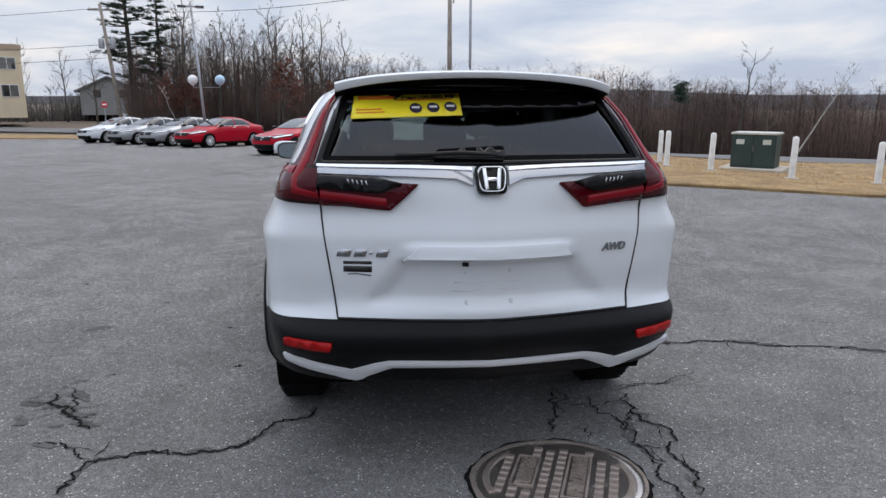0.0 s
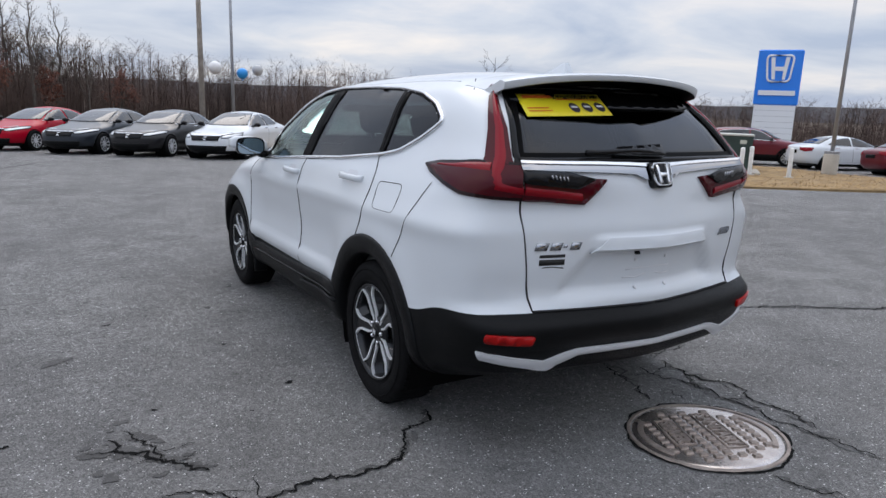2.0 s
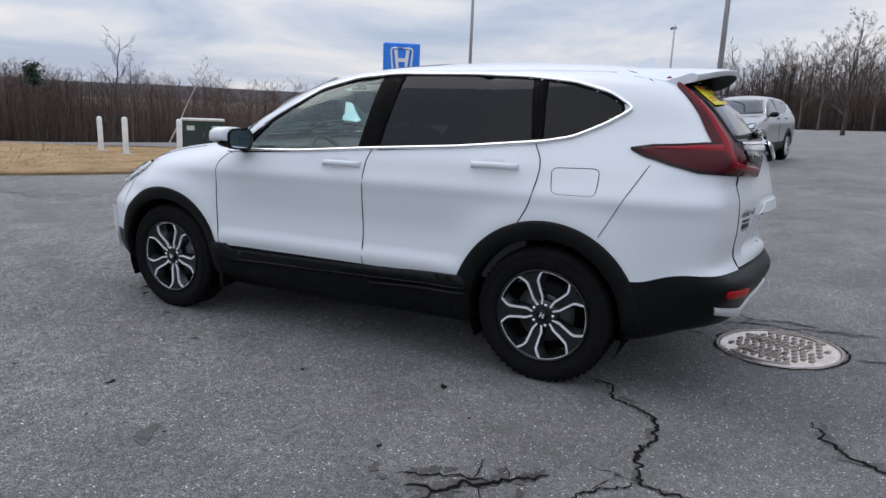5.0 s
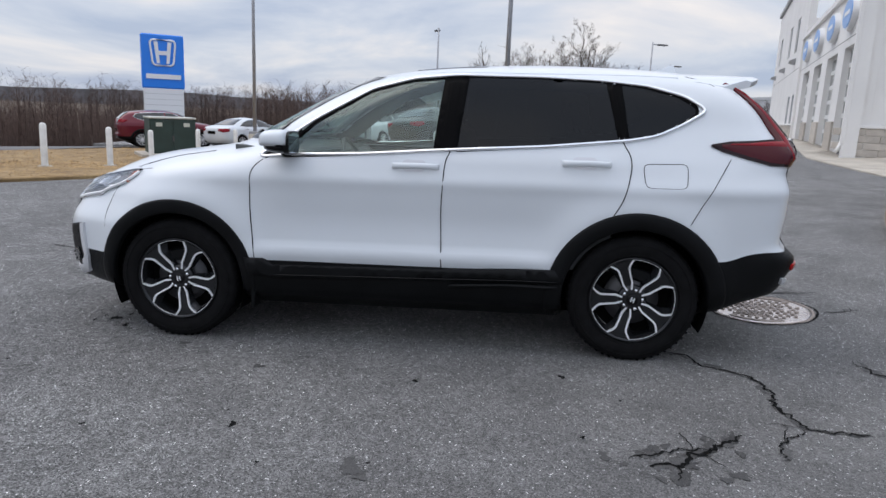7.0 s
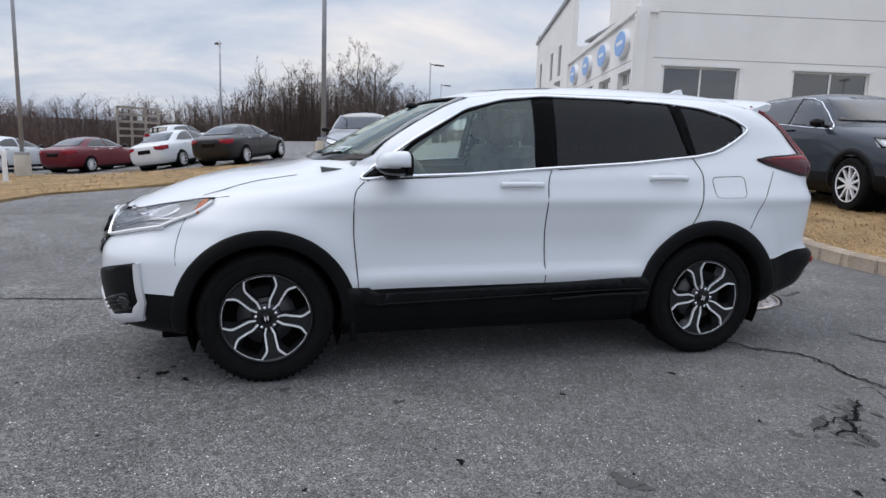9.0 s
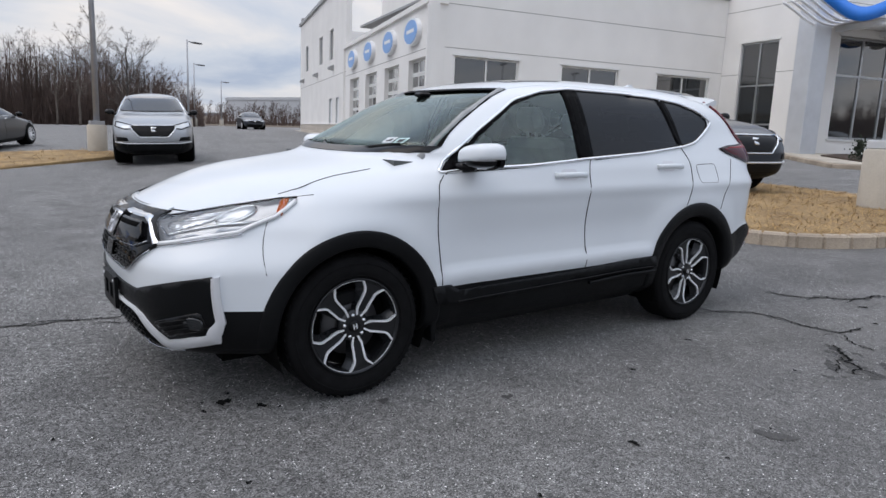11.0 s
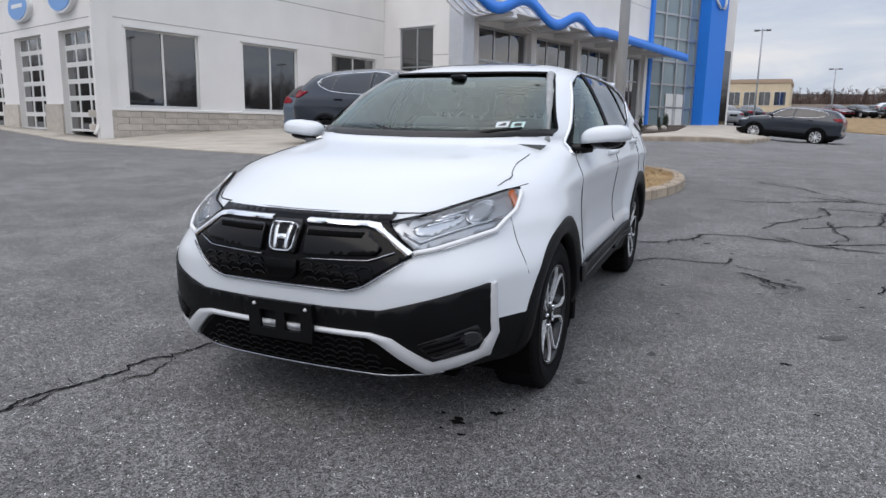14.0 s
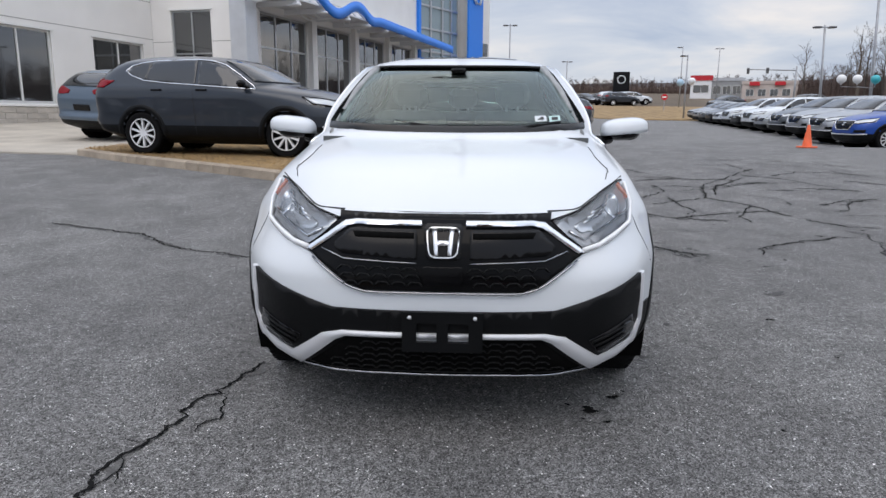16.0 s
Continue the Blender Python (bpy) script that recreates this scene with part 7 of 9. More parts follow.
    part("windshield", skin.panel("front", K["wind"], 0.014, 0.05, 0.03), FAR_GLASS, top)
    part("rear_window", skin.panel("rear", K["back"], 0.014, 0.05, 0.03), FAR_GLASS, top)
    part("grille", skin.panel("front", K["grille"], 0.014, 0.05, 0.03), GLOSS_BLACK, top, "black grille")
    part("grille_bar", skin.bar("front", [(-K["head"][0][0], K["head"][0][1]), (K["head"][0][0], K["head"][0][1])], 0.016, 0.012, 0.1), CHROME, top, "chrome grille bar")
    if kind == "suv":
        part("grille_trim", skin.bar("front", [(-0.50, 0.86), (-0.455, 0.77), (-0.31, 0.615), (0.31, 0.615), (0.455, 0.77), (0.50, 0.86)], 0.012, 0.014, 0.05), CHROME, top, "chrome grille trim")
        part("bumper_trim", skin.bar("front", [(-0.82, 0.50), (-0.55, 0.475), (0.55, 0.475), (0.82, 0.50)], 0.016, 0.012, 0.06), SATIN, top)
    part("badge", skin.panel("front", [(-0.06, K["grille"][0][1] - 0.03), (0.06, K["grille"][0][1] - 0.03), (0.05, K["grille"][0][1] - 0.13), (-0.05, K["grille"][0][1] - 0.13)], 0.016, 0.08, 0.01), CHROME, top)
    part("intake", skin.panel("front", K["intake"], 0.014, 0.05, 0.03), BLACK_PLASTIC, top)
    part("plate_recess", skin.panel("rear", K["plate"], 0.012, 0.06, 0.02), GLOSS_BLACK, top)
    # dark slab added below to keep light from passing under
    part("underbody", Shape().box(-0.6, 0.6, -1.9, 1.9, 0.2, 0.35), SHADOW_BLACK, top)
    return top


def lie(x, y, rz, up=0.0, height=land):
    """A pose on the land, leaning with its slope."""
    e = 0.8
    nx, ny = -(height(x + e, y) - height(x - e, y)) / (2 * e), -(height(x, y + e) - height(x, y - e)) / (2 * e)
    n = Vector((nx, ny, 1)).normalized()
    q = Vector((0, 0, 1)).rotation_difference(n)
    return Matrix.Translation((x, y, height(x, y) + up)) @ q.to_matrix().to_4x4() @ pose(0, 0, 0, 0, 0, rz)


PAINTS = {
    "white": WHITE_PAINT, "red": material("bright red paint", (0.40, 0.001, 0.016), 0.35, Specular_IOR_Level=0.1, Coat_Weight=0.3, Coat_Roughness=0.03), "maroon": paint("maroon metallic paint", (0.13, 0.008, 0.018), 0.2), "silver": paint("silver metallic paint", (0.35, 0.365, 0.38), 0.6),
    "steel": paint("steel grey metallic paint", (0.10, 0.115, 0.13), 0.5), "grey": paint("dark grey metallic paint", (0.030, 0.037, 0.048), 0.35), "black": paint("black paint", (0.008, 0.008, 0.010)), "blue": paint("blue metallic paint", (0.006, 0.055, 0.30), 0.2),
    "slate": paint("slate blue metallic paint", (0.10, 0.14, 0.19), 0.4),
}
templates = {}


def park(kind, color, x, y, rz, label, group="", up=0.0, height=land):
    if kind not in templates:
        ob = templates[kind] = build_car(kind)
        ob.matrix_basis = lie(x, y, rz, up, height)
    else:
        ob = copy_thing(templates[kind], lie(x, y, rz, up, height))
    for o in ob.children_recursive:
        if o.name.split(".")[0] == "body" or o.get("paint"):
            o.material_slots[0].material = PAINTS[color]
    tagged(ob, label, "car", group)
    return ob


ROW_H = Vector((-0.62, -0.784))


def nose_at(x, y, h, half=2.3):
    return x - h.x * half, y - h.y * half


row_rz = math.degrees(math.atan2(-ROW_H.x, ROW_H.y))
for (x, y, color, words) in ((1.75, 16.2, "white", "white"), (-0.15, 17.7, "black", "black"), (-1.9, 19.2, "grey", "dark grey"), (-3.75, 21.3, "red", "bright red"), (-8.2, 28.0, "red", "bright red"), (-10.3, 29.8, "silver", "silver"),
                             (-12.5, 32.0, "silver", "silver"), (-14.9, 34.6, "white", "white")):
    cx, cy = nose_at(x, y, ROW_H)
    park("sedan", color, cx, cy, row_rz, words + " sedan in the row along the lot edge", "cars along the north edge")
for (x, y, rz, kind, color, label, group) in (
        (27.4, 12.0, -117, "sedan", "white", "white sedan parked tail to the verge", "cars behind the verge"), (27.0, 8.6, -117, "sedan", "maroon", "maroon sedan parked tail to the verge", "cars behind the verge"),
        (24.7, 4.8, -117, "sedan", "white", "white sedan with a dark rear bumper parked tail to the verge", "cars behind the verge"), (22.6, 2.4, -117, "sedan", "black", "black sedan parked tail to the verge", "cars behind the verge"),
        (26.3, 15.6, -144, "suv", "maroon", "maroon SUV parked behind the green cabinet", "cars behind the verge"), (15.4, -1.25, 78, "suv", "silver", "silver SUV facing the lot near a light pole", ""),
        (38.0, 6.5, -117, "suv", "white", "white SUV parked in the back lot", ""), (-3.85, -32.0, -104, "suv", "grey", "dark grey SUV standing at the end of the drive", ""),
        (52.0, -16.6, 80, "sedan", "grey", "dark sedan parked far along the drive", "")):
    park(kind, color, x, y, rz, label, group)
park("suv", "grey", 4.15, -7.35, 79.5, "dark grey SUV parked on the straw-covered island", "", 0.13)
park("suv", "slate", 8.25, -12.9, 160, "slate blue SUV parked on the concrete apron", "", 0.03)
colors = ["blue", "silver", "silver", "steel", "silver", "white", "black", "white", "white", "black", "steel", "silver", "silver"]
for k, color in enumerate(colors, 1):
    x, y = -13.5 - 0.42 * k * 0.9, -15.0 - 2.55 * k
    park("suv" if k < 5 or k in (6, 8) else "sedan", color, x, y, -86, {"steel": "steel grey"}.get(color, color) + " car in the long display row", "long display row")
for k, (x, color) in enumerate(((-12.0, "maroon"), (-14.3, "black"), (-16.2, "grey"), (-18.0, "white"), (-20.5, "white"))):
    park("suv" if k > 2 else "sedan", color, x, -86.0, 90 if k > 2 else 30, {"grey": "dark grey"}.get(color, color) + " car parked far across the road", "far row of cars", 0.05)
for k, (x, y, color) in enumerate(((3.5, -66, "black"), (0.5, -66, "maroon"), (-2.4, -66, "grey"), (-0.5, -52, "silver"))):
    park("sedan", color, x, y, 200, {"grey": "dark grey"}.get(color, color) + " car parked beyond the showroom", "cars beyond the showroom")

# ---- poles, signs, bollards and cabinets ----
def stand_z(x, y):
    """Height of whatever surface lies at a place."""
    if in_poly(ISLAND, x, y):
        return land(x, y) + 0.13
    if in_poly(VERGE, x, y):
        return land(x, y) + 0.05
    return land(x, y) if in_poly(LOT, x, y) else far_land(x, y)


WOOD_POLE = wire(material("weathered pole timber", (0.27, 0.235, 0.20), 0.9), scale=3, spread=0.25, fine=0.3, fine_scale=60, bump=0.4, bump_scale=80)
PALE_STEEL = wire(material("pale painted pole steel", (0.56, 0.58, 0.60), 0.5, 0.1), scale=2, spread=0.08)
STEEL_DARK = material("dark lamp head", (0.10, 0.10, 0.105), 0.5, 0.5)
BALLOONS = {"white": material("white vinyl balloon", (0.78, 0.78, 0.78), 0.3), "pale": material("pale blue vinyl balloon", (0.42, 0.60, 0.74), 0.3), "blue": material("bright blue vinyl balloon", (0.02, 0.30, 0.74), 0.3),
            "grey": material("silver grey vinyl balloon", (0.48, 0.49, 0.50), 0.25), "teal": material("teal vinyl balloon", (0.03, 0.40, 0.46), 0.3)}
ORANGE = wire(material("orange cone plastic", (0.78, 0.12, 0.035), 0.55), scale=6, spread=0.15)
SIGN_RED = material("red sign face", (0.55, 0.02, 0.03), 0.4)
CABINET_TOP = wire(material("weathered pale lid", (0.50, 0.50, 0.46), 0.7), scale=4, spread=0.2)
BOX_LABEL = material("pale cabinet label", (0.55, 0.57, 0.50), 0.5)


def pole_base(parent, h=0.75, r=0.27):
    part("concrete_base", Shape().lathe([(0, -0.3), (r, -0.3), (r, h - 0.04), (r - 0.03, h), (0, h)], 20), CONCRETE, parent, "round concrete footing", 40)
    part("base_plate", Shape().box(-0.16, 0.16, -0.16, 0.16, h - 0.002, h + 0.03, 0.006), STEEL, parent)
    for sx in (-1, 1):
        for sy in (-1, 1):
            part("bolt", Shape().lathe([(0.018, h + 0.02), (0.018, h + 0.07), (0.0, h + 0.075)], 6, center=(sx * 0.12, sy * 0.12, 0)), STEEL, parent)


def light_pole(x, y, top, label, arms=(0,), base=True, thick=0.075, lean=0.0, group="lot light poles", reach=0.75, coat=None):
    """A tapered steel pole with one or more flat lamp heads; arms are headings in degrees."""
    z = stand_z(x, y)
    p = thing("light_pole", label, "light pole", group, m=pose(x, y, z))
    h0 = 0.72 if base else -0.3
    coat = coat or STEEL
    if base:
        pole_base(p)
        if coat:
            part("shoe", Shape().box(-0.19, 0.19, -0.19, 0.19, 0.752, 0.86, 0.01), coat, p, "pale steel shoe")
    H = top - z
    part("pole", Shape().tube([(0, 0, h0), (lean * 0.5, 0, H * 0.5), (lean, 0, H)], [thick, thick * 0.85, thick * 0.65], 12), coat, p)
    for a in arms:
        m = Matrix.Translation((lean, 0, H - 0.12)) @ Matrix.Rotation(radians(a), 4, "Z")
        part("arm", Shape().box(0.0, reach * 0.5, -0.035, 0.035, -0.03, 0.04, 0.01, m=m), STEEL, p)
        head = part("lamp_head", Shape().box(reach * 0.42, reach + 0.1, -0.17, 0.17, -0.045, 0.05, 0.02, m=m), STEEL_DARK, p)
        part("lens", Shape().box(reach * 0.5, reach + 0.02, -0.12, 0.12, -0.058, -0.04, 0.004, m=m), SIGN_WHITE, head)
    return p


def balloon(x, y, z, color, px, py, r=0.21):
    """A vinyl ball on a short bracket from its pole."""
    b = thing("balloon", {"pale": "pale blue", "grey": "silver grey"}.get(color, color) + " round vinyl balloon fixed to a light pole", "balloon", "display balloons", m=pose(x, y, z))
    prof = [(r * math.sin(math.pi * i / 12) * (1 - 0.06 * math.cos(math.pi * i / 12)), -r * math.cos(math.pi * i / 12)) for i in range(13)]
    part("skin", Shape().lathe(prof, 20), BALLOONS[color], b)
    part("neck", Shape().lathe([(0.03, -r - 0.05), (0.022, -r + 0.01)], 8), BALLOONS[color], b)
    part("bracket", Shape().tube([(px - x, py - y, -r - 0.12), (0, 0, -r - 0.12), (0, 0, -r)], 0.012, 6), STEEL, b)
    return b


light_pole(23.15, 10.2, 10.5, "tall galvanised light pole on a concrete footing in the verge", (200,))
light_pole(18.4, -0.3, 10.5, "tall galvanised light pole on a concrete footing in the grass", (160,), thick=0.085)
light_pole(40.2, 4.5, 6.75, "grey light pole with a flat lamp head in the back lot", (15,))
light_pole(46.5, -10.2, 6.95, "grey light pole with a flat lamp head along the drive", (-60,), reach=1.2)
light_pole(63.9, -15.3, 6.85, "grey light pole with a flat lamp head far along the drive", (-60,), reach=1.2)
light_pole(84.0, -24.0, 6.6, "far grey light pole beside the drive", (-60,), reach=1.2)
light_pole(0.15, -6.9, 9.6, "tall pale grey light pole on the planting island", (-30,), thick=0.085, coat=PALE_STEEL)
light_pole(-7.5, 30.5, 6.15, "grey light pole with two flat heads behind the sedans", (10, 190), base=False, reach=0.5, lean=-0.35)
light_pole(5.15, 26.9, 9.0, "slim grey light pole carrying three balloons", (180,), base=False)
balloon(-8.0, 30.5, 2.62, "white", -7.65, 30.5, 0.24)
balloon(-6.7, 30.4, 2.62, "pale", -7.6, 30.5, 0.24)
balloon(4.45, 27.05, 2.75, "white", 5.15, 26.9, 0.28)
balloon(5.55, 26.75, 2.55, "blue", 5.15, 26.9, 0.24)
balloon(6.2, 26.65, 2.72, "grey", 5.15, 26.9, 0.24)
for x, y, top, arms in ((-2.8, -55.2, 8.9, (0, 180)), (-16.6, -50.9, 6.05, (20,)), (-10.2, -74.6, 7.4, (0, 180)), (-19.8, -35.7, 6.35, (0, 180)), (-18.6, -28.5, 6.9, (0, 180)), (-15.6, -21.2, 7.0, (0, 180)),
                        (-24, -78, 9.3, (10,)), (-33, -92, 10.5, (10, 190))):
    light_pole(x, y, top, "grey lot light pole with flat lamp heads", arms, base=False, group="south lot light poles", reach=0.5, lean=0.25 if y > -45 else 0.0)
for x, y, z, color in ((-16.4, -27.1, 2.95, "white"), (-17.1, -27.1, 2.95, "white"), (-18.0, -27.3, 2.95, "teal")):
    balloon(x, y, z, color, -18.5, -28.4, 0.2)
balloon(-15.3, -21.4, 3.05, "white", -15.6, -21.2, 0.17)
balloon(-16.1, -50.7, 3.9, "pale", -16.6, -50.9, 0.28)
balloon(-17.0, -50.7, 4.0, "white", -16.6, -50.9, 0.28)


def utility_pole(x, y, top, lean, label, gear=True):
    z = stand_z(x, y)
    p = thing("utility_pole", label, "utility pole", m=pose(x, y, z))
    H = top - z
    part("pole", Shape().tube([(0, 0, -0.3), (lean * 0.5, 0, H / 2), (lean, 0, H)], [0.16, 0.14, 0.11], 10), WOOD_POLE, p)
    if gear:
        part("crossarm", Shape().box(lean - 0.9, lean + 0.9, -0.06, 0.06, H - 0.5, H - 0.38), WOOD_POLE, p)
        for sx in (-0.42, 0.42):
            part("transformer", Shape().lathe([(0, H - 3.3), (0.2, H - 3.3), (0.22, H - 3.25), (0.22, H - 2.65), (0.16, H - 2.55), (0, H - 2.52)], 14, center=(lean * 0.7 + sx, 0, 0)), STEEL, p, "grey steel transformer can")
        for sx in (-0.8, 0.0, 0.8):
            part("insulator", Shape().lathe([(0, H - 0.4), (0.05, H - 0.38), (0.06, H - 0.3), (0.03, H - 0.22), (0, H - 0.2)], 8, center=(lean + sx, 0, 0)), SIGN_WHITE, p)
    else:
        part("bracket", Shape().tube([(lean * 0.86, 0, H * 0.86), (lean * 0.86 + 0.22, 0, H * 0.84), (lean * 0.86 + 0.25, 0, H * 0.92)], 0.035, 6), STEEL_DARK, p)
        part("clamp", Shape().box(lean * 0.9 - 0.3, lean * 0.9, -0.06, 0.06, H * 0.9, H * 0.925), STEEL_DARK, p)
    return p


utility_pole(-18.2, 52.5, 8.9, -0.9, "leaning wooden utility pole with transformer cans")
utility_pole(5.4, 35.0, 8.6, 0.0, "leaning weathered wooden utility pole", False)


def cable(a, b, sag, r=0.018):
    path = []
    for i in range(13):
        k = i / 12
        path.append(tuple(Vector(a).lerp(Vector(b), k) - Vector((0, 0, sag * 4 * k * (1 - k)))))
    return tagged(part("overhead_cable", Shape().tube(path, r, 5), STEEL_DARK), "thin dark overhead cable strung from the utility pole", "cable", "overhead cables")


for h, x1, y1, z1 in ((8.6, -70, 76, 9.2), (5.9, -70, 76, 6.6), (4.9, -70, 76, 5.2)):
    cable((-19.0, 52.5, h), (x1, y1, z1), 0.6)
cable((-18.9, 52.5, 8.5), (5.1, 35.0, 8.1), 0.7)

for x, y in ((10.15, 10.25), (9.3, 12.5), (8.7, 13.9), (9.5, 16.0), (12.2, 9.9), (14.1, 9.8), (17.9, 10.2), (19.7, 9.6), (19.4, 10.9)):
    z = stand_z(x, y)
    b = thing("bollard", "white painted steel bollard standing in straw grass", "bollard", "white bollards", m=pose(x, y, z, 0.8 * math.sin(7 * x), 0.8 * math.cos(5 * y), 0))
    part("post", Shape().lathe([(0, -0.3), (0.075, -0.3), (0.075, 0.96), (0.06, 1.0), (0.03, 1.02), (0, 1.02)], 16), BOLLARD_WHITE, b, angle=40)
    part("footing", Shape().lathe([(0, -0.1), (0.16, -0.1), (0.15, 0.03), (0.0, 0.035)], 14), CONCRETE, b)


def green_cabinet(x, y, rz, w, d, h):
    z = stand_z(x, y)
    c = thing("utility_cabinet", "dark green pad-mounted utility cabinet with a pale lid", "utility cabinet", "green utility cabinets", m=pose(x, y, z, 0, 0, rz))
    part("pad", Shape().box(-w * 0.72, w * 0.72, -d * 0.85, d * 0.75, -0.2, 0.1, 0.02), CONCRETE, c, "pale concrete pad")
    part("body", Shape().box(-w / 2, w / 2, -d / 2, d / 2, 0.098, h - 0.06, 0.015), GREEN_BOX, c)
    part("lid", Shape().box(-w / 2 - 0.03, w / 2 + 0.03, -d / 2 - 0.03, d / 2 + 0.03, h - 0.062, h, 0.012), CABINET_TOP, c, "weathered pale lid")
    for sx in (-1, 1):
        part("door", Shape().box(min(sx * 0.02, sx * (w / 2 - 0.04)), max(sx * 0.02, sx * (w / 2 - 0.04)), -d / 2 - 0.02, -d / 2 + 0.004, 0.16, h - 0.12, 0.006), GREEN_BOX, c)
        part("warning_label", Shape().box(sx * w * 0.3 - 0.11, sx * w * 0.3 + 0.11, -d / 2 - 0.026, -d / 2 - 0.018, h - 0.34, h - 0.2), BOX_LABEL, c)
    part("handle", Shape().box(-0.03, 0.03, -d / 2 - 0.05, -d / 2 - 0.015, 0.55, 0.75, 0.008), STEEL_DARK, c)
    return c


green_cabinet(11.5, 13.9, -42, 1.2, 1.0, 1.12)
green_cabinet(19.8, 12.2, -52, 1.6, 1.2, 1.42)

# ---- pylon sign ----
px, py = 33.0, 19.4
pylon = thing("pylon_sign", "blue dealer pylon sign with a white emblem on a white base", "sign", m=pose(px, py, stand_z(px, py), 0, 0, -56))
pz = stand_z(px, py)
part("base", Shape().box(-1.05, 1.05, -0.26, 0.26, -0.3, 2.1 - pz, 0.03), SIGN_WHITE, pylon, "ribbed white sign base")
for k in range(9):
    zz = 0.1 + k * (2.0 - pz) / 9
    part("rib", Shape().box(-1.06, 1.06, -0.268, 0.268, zz, zz + 0.012), COPING, pylon)
face = part("sign_box", Shape().box(-1.12, 1.12, -0.3, 0.3, 2.1 - pz, 5.05 - pz, 0.06), BLUE_PANEL, pylon, "blue sign box")
part("sign_edge", Shape().box(-1.13, 1.13, -0.27, 0.27, 2.3 - pz, 2.33 - pz), BLUE_OVAL, pylon)
for sy in (-1, 1):
    yy = sy * 0.33
    ring = rounded([(-0.68, 4.75 - pz), (0.68, 4.75 - pz), (0.54, 3.35 - pz), (-0.54, 3.35 - pz)], 0.26, 5)
    part("emblem_ring", Shape().tube([(a, yy, c) for a, c in ring], 0.06, 6, closed=True), SIGN_WHITE, face, "white emblem ring")
    for sx in (-1, 1):
        part("emblem_upright", Shape().add([(sx * 0.47, yy - 0.03, 4.64 - pz), (sx * 0.26, yy - 0.03, 4.64 - pz), (sx * 0.17, yy - 0.03, 3.47 - pz), (sx * 0.33, yy - 0.03, 3.47 - pz),
                                            (sx * 0.47, yy + 0.03, 4.64 - pz), (sx * 0.26, yy + 0.03, 4.64 - pz), (sx * 0.17, yy + 0.03, 3.47 - pz), (sx * 0.33, yy + 0.03, 3.47 - pz)],
                                           [(0, 1, 2, 3), (4, 7, 6, 5), (0, 4, 5, 1), (1, 5, 6, 2), (2, 6, 7, 3), (3, 7, 4, 0)], True), SIGN_WHITE, face)
    part("emblem_crossbar", Shape().box(-0.23, 0.23, yy - 0.028, yy + 0.028, 3.93 - pz, 4.15 - pz), SIGN_WHITE, face)
    part("lettering", Shape().box(-0.92, 0.92, yy - 0.03, yy + 0.02, 2.62 - pz, 2.88 - pz), SIGN_WHITE, face, "plain white bar of lettering")


# ---- traffic signs, cone, rack ----
def stop_sign(x, y, top, label, turn, r=0.33):
    z = stand_z(x, y)
    s = thing("road_sign", label, "road sign", m=pose(x, y, z, 0, 0, turn))
    H = top - z
    part("post", Shape().box(-0.03, 0.03, -0.02, 0.02, -0.3, H), STEEL, s)
    oct_ = [(r * math.cos(math.pi / 8 + k * math.pi / 4), H - r - 0.01 + r * math.sin(math.pi / 8 + k * math.pi / 4)) for k in range(8)]
    part("plate", Shape().prism(oct_, -0.05, -0.024, 1), SIGN_RED, s, "red octagonal plate")
    part("lettering", Shape().box(-0.6 * r, 0.6 * r, -0.056, -0.048, H - 1.25 * r, H - 0.8 * r), SIGN_WHITE, s)
    return s


stop_sign(-19.6, -68.1, 3.6, "red octagonal stop sign on a steel post", 160)
n_sign = stop_sign(-14.7, 38.0, 1.6, "small red and white road sign at the lot entrance", 20, 0.19)
part("white_plate", Shape().box(-0.2, 0.2, -0.05, -0.026, 0.35 - 0.0, 1.1), SIGN_WHITE, n_sign)
stop_sign(-22.6, 37.0, 2.1, "grey-backed road sign on a post by the entrance", 160)
cone_z = stand_z(-8.1, -12.1)
cone = thing("traffic_cone", "orange traffic cone standing on the asphalt", "traffic cone", m=pose(-8.1, -12.1, cone_z, 0, 0, 20))
part("base", Shape().box(-0.17, 0.17, -0.17, 0.17, 0, 0.04, 0.012), ORANGE, cone)
part("cone", Shape().lathe([(0.125, 0.038), (0.11, 0.06), (0.03, 0.53), (0.02, 0.545), (0.0, 0.545)], 20), ORANGE, cone, angle=40)
rz0 = stand_z(36.5, 8.6)
rack = thing("timber_rack", "weathered timber rack standing in the back lot", "rack", m=pose(36.5, 8.6, rz0, 0, 0, -30))
for sx in (-1.6, -0.55, 0.55, 1.6):
    part("upright", Shape().box(sx - 0.05, sx + 0.05, -0.05, 0.05, -0.1, 2.4 - rz0), WOOD_POLE, rack)
for k in range(5):
    zz = 0.8 - rz0 + k * 0.38
    part("rail", Shape().box(-1.7, 1.7, -0.075, -0.045, zz, zz + 0.12), WOOD_POLE, rack)


# ---- far buildings ----
TAN = wire(material("tan stucco", (0.68, 0.57, 0.40), 0.85), scale=0.5, spread=0.08)
TAN_BAND = material("tan cornice", (0.46, 0.34, 0.25), 0.8)
GREY_SIDING = wire(material("grey siding", (0.27, 0.28, 0.28), 0.8), scale=1, spread=0.1)
ROOF_GREY = wire(material("grey shingle roof", (0.20, 0.20, 0.21), 0.9), scale=2, spread=0.15)
PALE_WALL = wire(material("pale warehouse wall", (0.48, 0.50, 0.53), 0.7), scale=0.2, spread=0.08)
GREY_WALL = wire(material("grey shop wall", (0.33, 0.34, 0.35), 0.7), scale=0.2, spread=0.08)
